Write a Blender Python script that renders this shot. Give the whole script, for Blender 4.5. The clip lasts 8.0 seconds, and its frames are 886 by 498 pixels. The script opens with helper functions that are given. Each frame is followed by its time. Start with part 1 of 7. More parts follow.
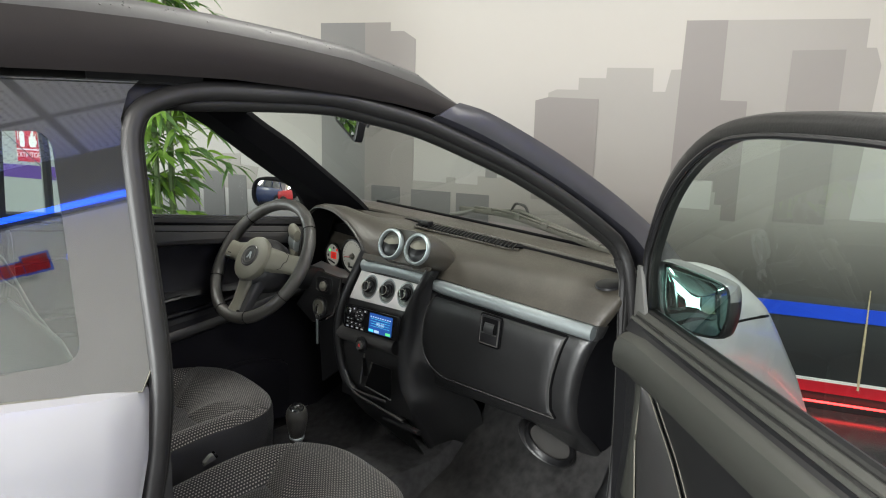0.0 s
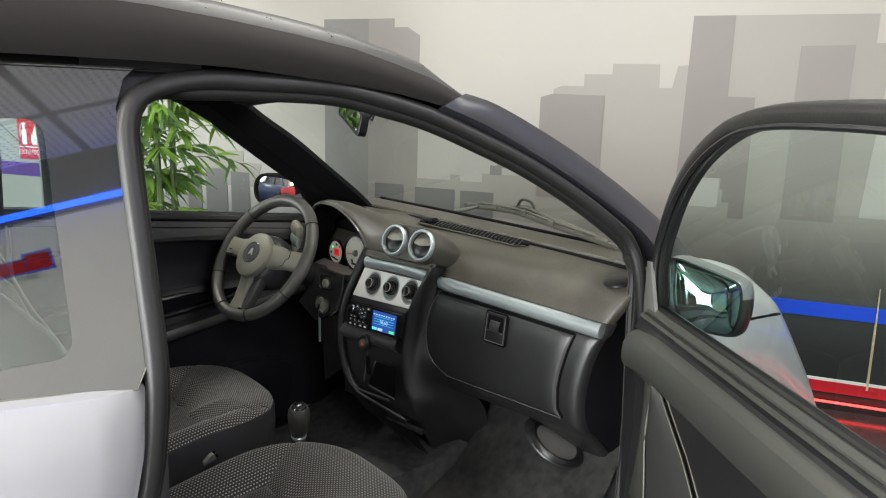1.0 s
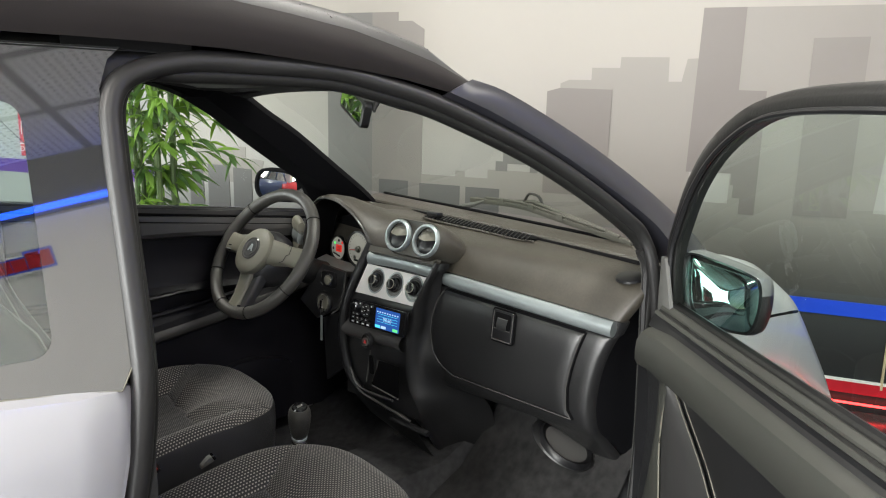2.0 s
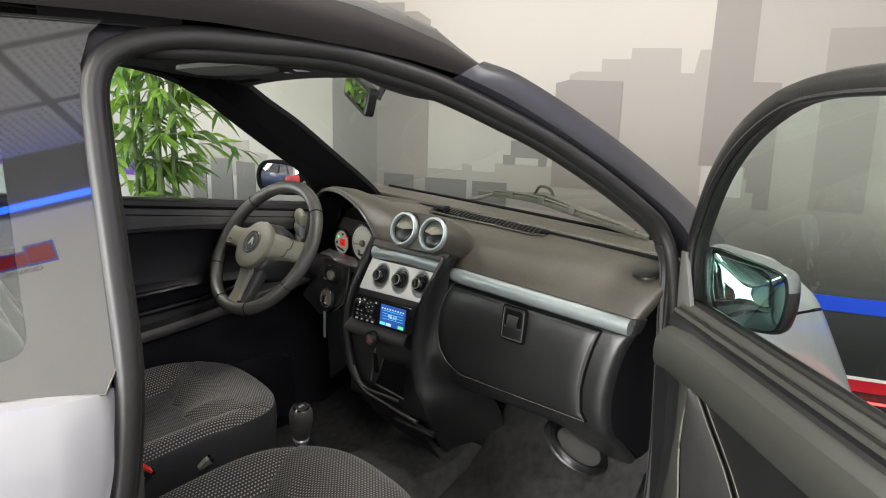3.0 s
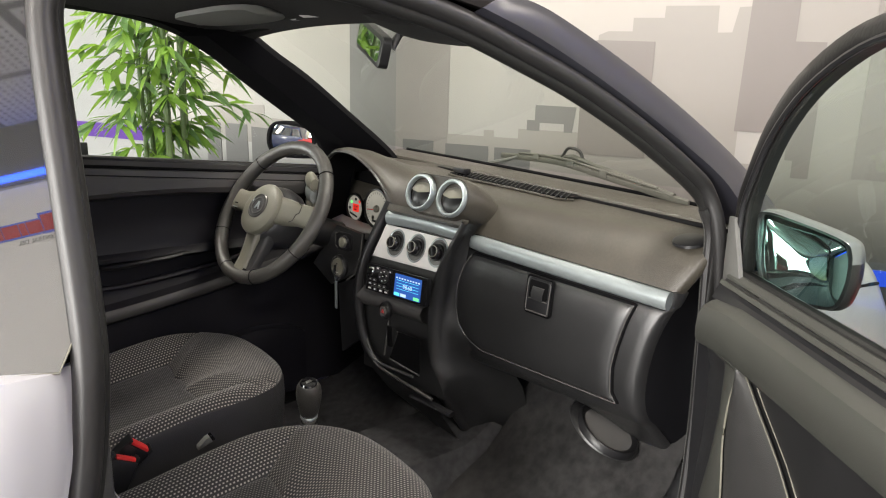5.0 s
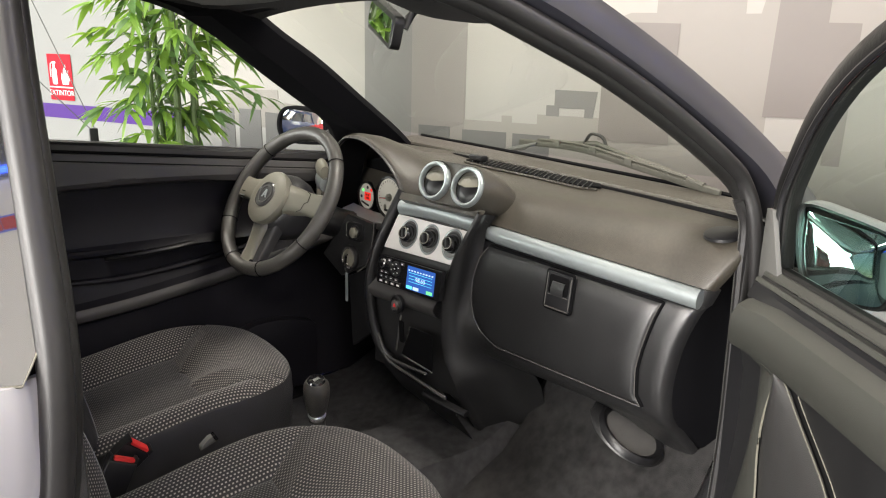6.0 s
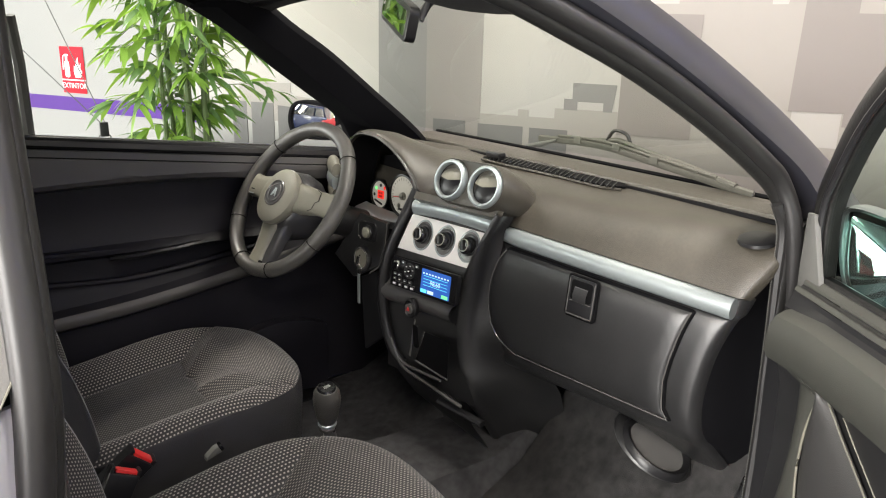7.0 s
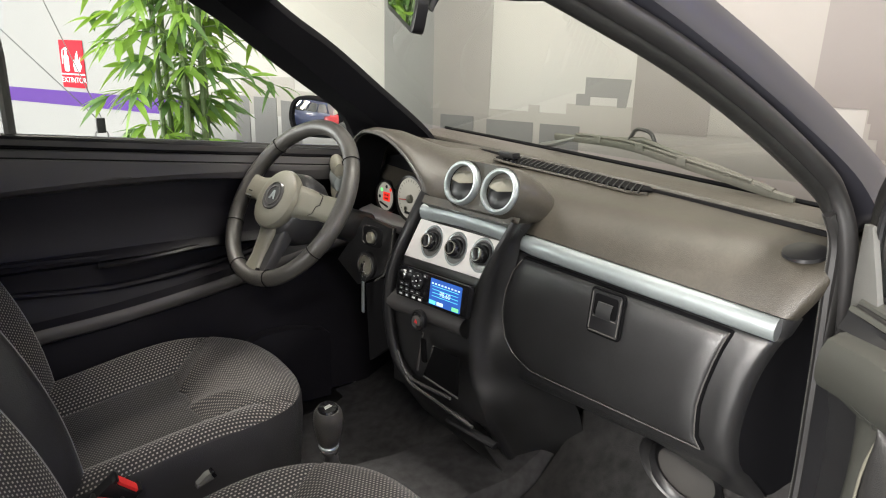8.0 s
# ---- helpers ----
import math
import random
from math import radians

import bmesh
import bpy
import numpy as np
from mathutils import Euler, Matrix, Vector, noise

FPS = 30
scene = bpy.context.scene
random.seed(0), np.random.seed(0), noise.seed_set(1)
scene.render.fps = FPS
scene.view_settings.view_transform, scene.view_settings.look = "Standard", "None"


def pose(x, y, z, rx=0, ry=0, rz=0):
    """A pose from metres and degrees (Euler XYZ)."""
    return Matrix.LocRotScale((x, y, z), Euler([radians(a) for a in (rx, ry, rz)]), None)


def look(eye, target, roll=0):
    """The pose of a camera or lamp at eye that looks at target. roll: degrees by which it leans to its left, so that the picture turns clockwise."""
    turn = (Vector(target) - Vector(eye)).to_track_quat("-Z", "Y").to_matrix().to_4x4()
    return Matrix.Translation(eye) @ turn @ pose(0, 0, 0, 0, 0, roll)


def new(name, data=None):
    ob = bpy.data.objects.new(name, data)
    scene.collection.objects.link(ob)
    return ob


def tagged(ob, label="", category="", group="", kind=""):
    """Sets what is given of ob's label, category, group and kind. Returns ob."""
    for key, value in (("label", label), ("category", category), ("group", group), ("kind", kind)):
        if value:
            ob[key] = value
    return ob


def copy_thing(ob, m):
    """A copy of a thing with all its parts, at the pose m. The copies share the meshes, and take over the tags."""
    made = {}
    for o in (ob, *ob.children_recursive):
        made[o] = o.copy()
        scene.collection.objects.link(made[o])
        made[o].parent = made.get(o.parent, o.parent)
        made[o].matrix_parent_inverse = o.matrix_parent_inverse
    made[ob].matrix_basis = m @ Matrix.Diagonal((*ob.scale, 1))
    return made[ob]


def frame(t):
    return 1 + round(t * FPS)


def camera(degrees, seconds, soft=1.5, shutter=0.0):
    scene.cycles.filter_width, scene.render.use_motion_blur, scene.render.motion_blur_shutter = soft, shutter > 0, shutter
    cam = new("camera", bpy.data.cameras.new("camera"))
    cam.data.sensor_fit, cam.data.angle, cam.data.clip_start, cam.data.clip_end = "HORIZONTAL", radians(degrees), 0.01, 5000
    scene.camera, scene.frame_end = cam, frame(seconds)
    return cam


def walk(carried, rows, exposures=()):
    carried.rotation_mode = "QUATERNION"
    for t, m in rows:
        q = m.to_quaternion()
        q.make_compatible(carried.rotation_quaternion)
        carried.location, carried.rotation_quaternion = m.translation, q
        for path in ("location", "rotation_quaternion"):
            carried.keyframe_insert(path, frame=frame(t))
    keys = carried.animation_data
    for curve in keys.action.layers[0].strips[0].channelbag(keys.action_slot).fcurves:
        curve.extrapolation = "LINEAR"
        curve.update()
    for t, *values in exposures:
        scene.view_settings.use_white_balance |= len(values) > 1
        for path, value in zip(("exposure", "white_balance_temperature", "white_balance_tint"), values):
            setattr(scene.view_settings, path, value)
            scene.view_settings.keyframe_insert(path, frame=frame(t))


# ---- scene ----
cam = camera(63.0, 8.0, soft=1.1)
# seconds, eye in metres, turn in degrees; x runs along the car to its nose, y to its left side
PATH = [
    (0, -0.1250, -1.5081, 1.3800, 78.239, -1.509, -39.309),
    (0.5, -0.1183, -1.4991, 1.3744, 78.206, -1.498, -39.183),
    (1, -0.1077, -1.4825, 1.3655, 78.189, -1.503, -39.029),
    (1.5, -0.0915, -1.4633, 1.3559, 78.144, -1.437, -38.856),
    (3, -0.0355, -1.3811, 1.3264, 77.746, -1.465, -38.271),
    (3.5, -0.0192, -1.3580, 1.3180, 77.383, -1.539, -38.012),
    (4, -0.0011, -1.3335, 1.3038, 76.844, -1.488, -37.614),
    (4.5, 0.0201, -1.3143, 1.2927, 76.177, -1.515, -37.158),
    (6, 0.0981, -1.2244, 1.2742, 74.393, -1.387, -35.169),
    (6.5, 0.1156, -1.2056, 1.2783, 74.031, -1.378, -34.575),
    (7, 0.1331, -1.1654, 1.2752, 73.774, -1.331, -34.074),
    (7.5, 0.1633, -1.1199, 1.2726, 73.590, -1.340, -33.792),
    (8, 0.1872, -1.0687, 1.2707, 73.305, -1.294, -33.628),
]
walk(cam, [(t, pose(*p)) for t, *p in PATH], exposures=[(0.0, 0.48, 6250, 7), (4.0, 0.76, 6560, 10), (6.0, 1.01, 6680, 12), (8.0, 1.17, 6600, 11)])

# ---- world, sun and large lights ----
# the show room's long wall: W_N points into it, W_T runs along it
W_N = Vector((0.8660, 0.5, 0.0))
W_T = Vector((0.5, -0.8660, 0.0))
W_D = 2.88
GROUND = -0.05
CEIL = 3.0


def room(s, d, z):
    """A place by metres along the long wall, metres towards it, and height."""
    return W_T * s + W_N * d + Vector((0, 0, z))


world = bpy.data.worlds.new("sky")
scene.world = world
world.use_nodes = True
wn = world.node_tree.nodes
sky = wn.new("ShaderNodeTexSky")
sky.sky_type = "NISHITA"
sky.sun_disc = False
sky.sun_elevation, sky.sun_rotation = radians(42), radians(200)
world.node_tree.links.new(sky.outputs[0], wn["Background"].inputs[0])
wn["Background"].inputs[1].default_value = 0.12


def area(name, at, to, sx, sy, watts, colour):
    data = bpy.data.lights.new(name, "AREA")
    data.shape, data.size, data.size_y = "RECTANGLE", sx, sy
    data.energy, data.color = watts, colour
    ob = new(name, data)
    ob.matrix_world = look(at, to)
    return ob


sun = bpy.data.lights.new("sun", "SUN")
sun.energy, sun.angle, sun.color = 2.5, radians(0.6), (1.0, 0.95, 0.88)
new("sun", sun).matrix_world = look((0, 0, 8), (1.5, 3.0, 5.0))
# daylight through the shop windows, behind the camera and at the left end
area("window_light_back", room(-1.5, -5.35, 1.45), room(-1.5, 0, 1.2), 5.0, 2.1, 650, (1.0, 0.985, 0.95))
area("window_light_left", room(-5.85, -1.2, 1.45), room(0, -0.2, 1.1), 5.0, 2.1, 225, (1.0, 0.99, 0.96))
CEILING_LIGHTS = [(-1.3, 0.9), (1.0, 0.9), (3.2, 0.9), (-2.4, -2.2), (0.0, -2.2), (2.4, -2.2)]
for s, d in CEILING_LIGHTS:
    area("ceiling_lamp_light", room(s, d, CEIL - 0.06), room(s, d, 0), 1.1, 0.28, 30 if d > 0 else 48, (1.0, 0.94, 0.86))

# ---- materials ----
def material(name, colour, rough=0.5, metal=0.0, vary=0.08, scale=18.0, bump=0.0, bump_scale=300.0, spec=0.5, coat=0.0, coat_rough=0.05):
    """A painted, moulded or metal surface: two scales of tone, and fine relief."""
    m = bpy.data.materials.new(name)
    m.use_nodes = True
    nt = m.node_tree
    b = nt.nodes["Principled BSDF"]
    co = nt.nodes.new("ShaderNodeTexCoord")
    n1 = nt.nodes.new("ShaderNodeTexNoise")
    n1.inputs["Scale"].default_value = scale
    n1.inputs["Detail"].default_value = 4
    n2 = nt.nodes.new("ShaderNodeTexNoise")
    n2.inputs["Scale"].default_value = scale * 0.13
    nt.links.new(co.outputs["Object"], n1.inputs["Vector"])
    nt.links.new(co.outputs["Object"], n2.inputs["Vector"])
    add = nt.nodes.new("ShaderNodeMath")
    add.operation = "ADD"
    nt.links.new(n1.outputs["Fac"], add.inputs[0])
    nt.links.new(n2.outputs["Fac"], add.inputs[1])
    ramp = nt.nodes.new("ShaderNodeMapRange")
    ramp.inputs["From Min"].default_value, ramp.inputs["From Max"].default_value = 0.6, 1.4
    ramp.inputs["To Min"].default_value, ramp.inputs["To Max"].default_value = 1 - vary, 1 + vary
    nt.links.new(add.outputs[0], ramp.inputs["Value"])
    mul = nt.nodes.new("ShaderNodeMix")
    mul.data_type, mul.blend_type = "RGBA", "MULTIPLY"
    mul.inputs["Factor"].default_value = 1.0
    mul.inputs["A"].default_value = (*colour, 1)
    nt.links.new(ramp.outputs[0], mul.inputs["B"])
    nt.links.new(mul.outputs["Result"], b.inputs["Base Color"])
    rr = nt.nodes.new("ShaderNodeMapRange")
    rr.inputs["From Min"].default_value, rr.inputs["From Max"].default_value = 0.6, 1.4
    rr.inputs["To Min"].default_value, rr.inputs["To Max"].default_value = max(0.0, rough - 0.025), min(1.0, rough + 0.025)
    nt.links.new(add.outputs[0], rr.inputs["Value"])
    nt.links.new(rr.outputs[0], b.inputs["Roughness"])
    b.inputs["Metallic"].default_value = metal
    b.inputs["Specular IOR Level"].default_value = spec
    b.inputs["Coat Weight"].default_value = coat
    b.inputs["Coat Roughness"].default_value = coat_rough
    if bump:
        v = nt.nodes.new("ShaderNodeTexNoise")
        v.inputs["Scale"].default_value = bump_scale
        v.inputs["Detail"].default_value = 3
        nt.links.new(co.outputs["Object"], v.inputs["Vector"])
        bp = nt.nodes.new("ShaderNodeBump")
        bp.inputs["Strength"].default_value = bump
        bp.inputs["Distance"].default_value = 0.002
        nt.links.new(v.outputs["Fac"], bp.inputs["Height"])
        nt.links.new(bp.outputs[0], b.inputs["Normal"])
    return m


def glass_material(name, tint, rough=0.0, ior=1.45):
    m = bpy.data.materials.new(name)
    m.use_nodes = True
    nt = m.node_tree
    for nd in list(nt.nodes):
        if nd.type != "OUTPUT_MATERIAL":
            nt.nodes.remove(nd)
    out = nt.nodes["Material Output"]
    tr = nt.nodes.new("ShaderNodeBsdfTransparent")
    tr.inputs[0].default_value = (*tint, 1)
    gl = nt.nodes.new("ShaderNodeBsdfGlossy")
    gl.inputs["Roughness"].default_value = rough
    lw = nt.nodes.new("ShaderNodeLayerWeight")
    lw.inputs[0].default_value = 0.5
    pw = nt.nodes.new("ShaderNodeMath")
    pw.operation, pw.inputs[1].default_value = "POWER", 4.0
    nt.links.new(lw.outputs["Facing"], pw.inputs[0])
    r0 = 1.6 * ((ior - 1) / (ior + 1)) ** 2
    fr = nt.nodes.new("ShaderNodeMapRange")
    fr.inputs["To Min"].default_value, fr.inputs["To Max"].default_value = r0, 0.95
    nt.links.new(pw.outputs[0], fr.inputs["Value"])
    mx = nt.nodes.new("ShaderNodeMixShader")
    nt.links.new(fr.outputs[0], mx.inputs[0])
    nt.links.new(tr.outputs[0], mx.inputs[1])
    nt.links.new(gl.outputs[0], mx.inputs[2])
    nt.links.new(mx.outputs[0], out.inputs["Surface"])
    return m


def glow_material(name, colour, strength):
    m = bpy.data.materials.new(name)
    m.use_nodes = True
    b = m.node_tree.nodes["Principled BSDF"]
    b.inputs["Base Color"].default_value = (*[c * 0.3 for c in colour], 1)
    b.inputs["Roughness"].default_value = 0.25
    b.inputs["Emission Color"].default_value = (*colour, 1)
    b.inputs["Emission Strength"].default_value = strength
    return m


def fabric_material(name, ground, thread, pitch_u, pitch_v, fill_u=0.55, fill_v=0.42):
    """Woven seat cloth: rows of short light stitches, every other row shifted by half a step."""
    m = bpy.data.materials.new(name)
    m.use_nodes = True
    nt = m.node_tree
    b = nt.nodes["Principled BSDF"]
    uv = nt.nodes.new("ShaderNodeUVMap")
    sep = nt.nodes.new("ShaderNodeSeparateXYZ")
    nt.links.new(uv.outputs[0], sep.inputs[0])

    def math(op, a, c=None, d=None):
        nd = nt.nodes.new("ShaderNodeMath")
        nd.operation = op
        for i, v in enumerate((a, c, d)):
            if v is None:
                continue
            if isinstance(v, (int, float)):
                nd.inputs[i].default_value = v
            else:
                nt.links.new(v, nd.inputs[i])
        return nd.outputs[0]

    v = math("DIVIDE", sep.outputs[1], pitch_v)
    row = math("FLOOR", v)
    half = math("MULTIPLY", math("MODULO", math("ABSOLUTE", row), 2.0), 0.5)
    u = math("ADD", math("DIVIDE", sep.outputs[0], pitch_u), half)
    du = math("ABSOLUTE", math("SUBTRACT", math("FRACT", u), 0.5))
    dv = math("ABSOLUTE", math("SUBTRACT", math("FRACT", v), 0.5))
    su = nt.nodes.new("ShaderNodeMapRange")
    su.inputs["From Min"].default_value, su.inputs["From Max"].default_value = fill_u * 0.5 + 0.07, fill_u * 0.5 - 0.07
    nt.links.new(du, su.inputs["Value"])
    sv = nt.nodes.new("ShaderNodeMapRange")
    sv.inputs["From Min"].default_value, sv.inputs["From Max"].default_value = fill_v * 0.5 + 0.07, fill_v * 0.5 - 0.07
    nt.links.new(dv, sv.inputs["Value"])
    mask = math("MULTIPLY", su.outputs[0], sv.outputs[0])
    no = nt.nodes.new("ShaderNodeTexNoise")
    no.inputs["Scale"].default_value = 900
    nt.links.new(uv.outputs[0], no.inputs["Vector"])
    wob = nt.nodes.new("ShaderNodeMapRange")
    wob.inputs["From Min"].default_value, wob.inputs["From Max"].default_value = 0.25, 0.7
    wob.inputs["To Min"].default_value, wob.inputs["To Max"].default_value = 0.55, 1.0
    nt.links.new(no.outputs["Fac"], wob.inputs["Value"])
    mask = math("MULTIPLY", mask, wob.outputs[0])
    mix = nt.nodes.new("ShaderNodeMix")
    mix.data_type = "RGBA"
    mix.inputs["A"].default_value, mix.inputs["B"].default_value = (*ground, 1), (*thread, 1)
    nt.links.new(mask, mix.inputs["Factor"])
    nt.links.new(mix.outputs["Result"], b.inputs["Base Color"])
    b.inputs["Roughness"].default_value = 0.9
    b.inputs["Specular IOR Level"].default_value = 0.2
    b.inputs["Sheen Weight"].default_value = 0.15
    bp = nt.nodes.new("ShaderNodeBump")
    bp.inputs["Strength"].default_value = 0.5
    bp.inputs["Distance"].default_value = 0.001
    nt.links.new(math("ADD", mask, math("MULTIPLY", no.outputs["Fac"], 0.5)), bp.inputs["Height"])
    nt.links.new(bp.outputs[0], b.inputs["Normal"])
    return m


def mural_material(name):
    """The printed backdrop's colour: cream above, then grey, then black towards the skirting."""
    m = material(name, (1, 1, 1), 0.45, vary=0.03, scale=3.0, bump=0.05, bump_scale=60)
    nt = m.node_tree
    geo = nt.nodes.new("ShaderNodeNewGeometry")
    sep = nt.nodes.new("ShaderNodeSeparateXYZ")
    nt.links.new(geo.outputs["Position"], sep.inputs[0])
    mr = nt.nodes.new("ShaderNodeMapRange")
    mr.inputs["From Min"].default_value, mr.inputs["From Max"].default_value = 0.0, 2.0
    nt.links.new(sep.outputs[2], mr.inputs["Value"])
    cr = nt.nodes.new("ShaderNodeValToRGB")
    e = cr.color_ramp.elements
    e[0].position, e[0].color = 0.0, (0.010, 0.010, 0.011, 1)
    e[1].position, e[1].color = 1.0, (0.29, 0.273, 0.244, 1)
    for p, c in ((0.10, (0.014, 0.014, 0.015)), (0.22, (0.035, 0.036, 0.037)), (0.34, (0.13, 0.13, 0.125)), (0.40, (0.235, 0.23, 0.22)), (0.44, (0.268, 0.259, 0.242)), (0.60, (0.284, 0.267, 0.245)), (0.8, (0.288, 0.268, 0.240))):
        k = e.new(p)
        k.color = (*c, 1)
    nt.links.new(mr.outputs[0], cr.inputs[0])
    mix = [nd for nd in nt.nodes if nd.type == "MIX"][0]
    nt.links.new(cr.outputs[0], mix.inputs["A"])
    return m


def leaf_material(name, colour):
    """Thin leaf cloth: part of the light comes through."""
    m = material(name, colour, 0.42, vary=0.35, scale=9)
    nt = m.node_tree
    b = nt.nodes["Principled BSDF"]
    tr = nt.nodes.new("ShaderNodeBsdfTranslucent")
    tr.inputs[0].default_value = (colour[0] * 1.6, colour[1] * 1.5, colour[2], 1)
    mx = nt.nodes.new("ShaderNodeMixShader")
    mx.inputs[0].default_value = 0.42
    nt.links.new(b.outputs[0], mx.inputs[1])
    nt.links.new(tr.outputs[0], mx.inputs[2])
    nt.links.new(mx.outputs[0], nt.nodes["Material Output"].inputs["Surface"])
    return m


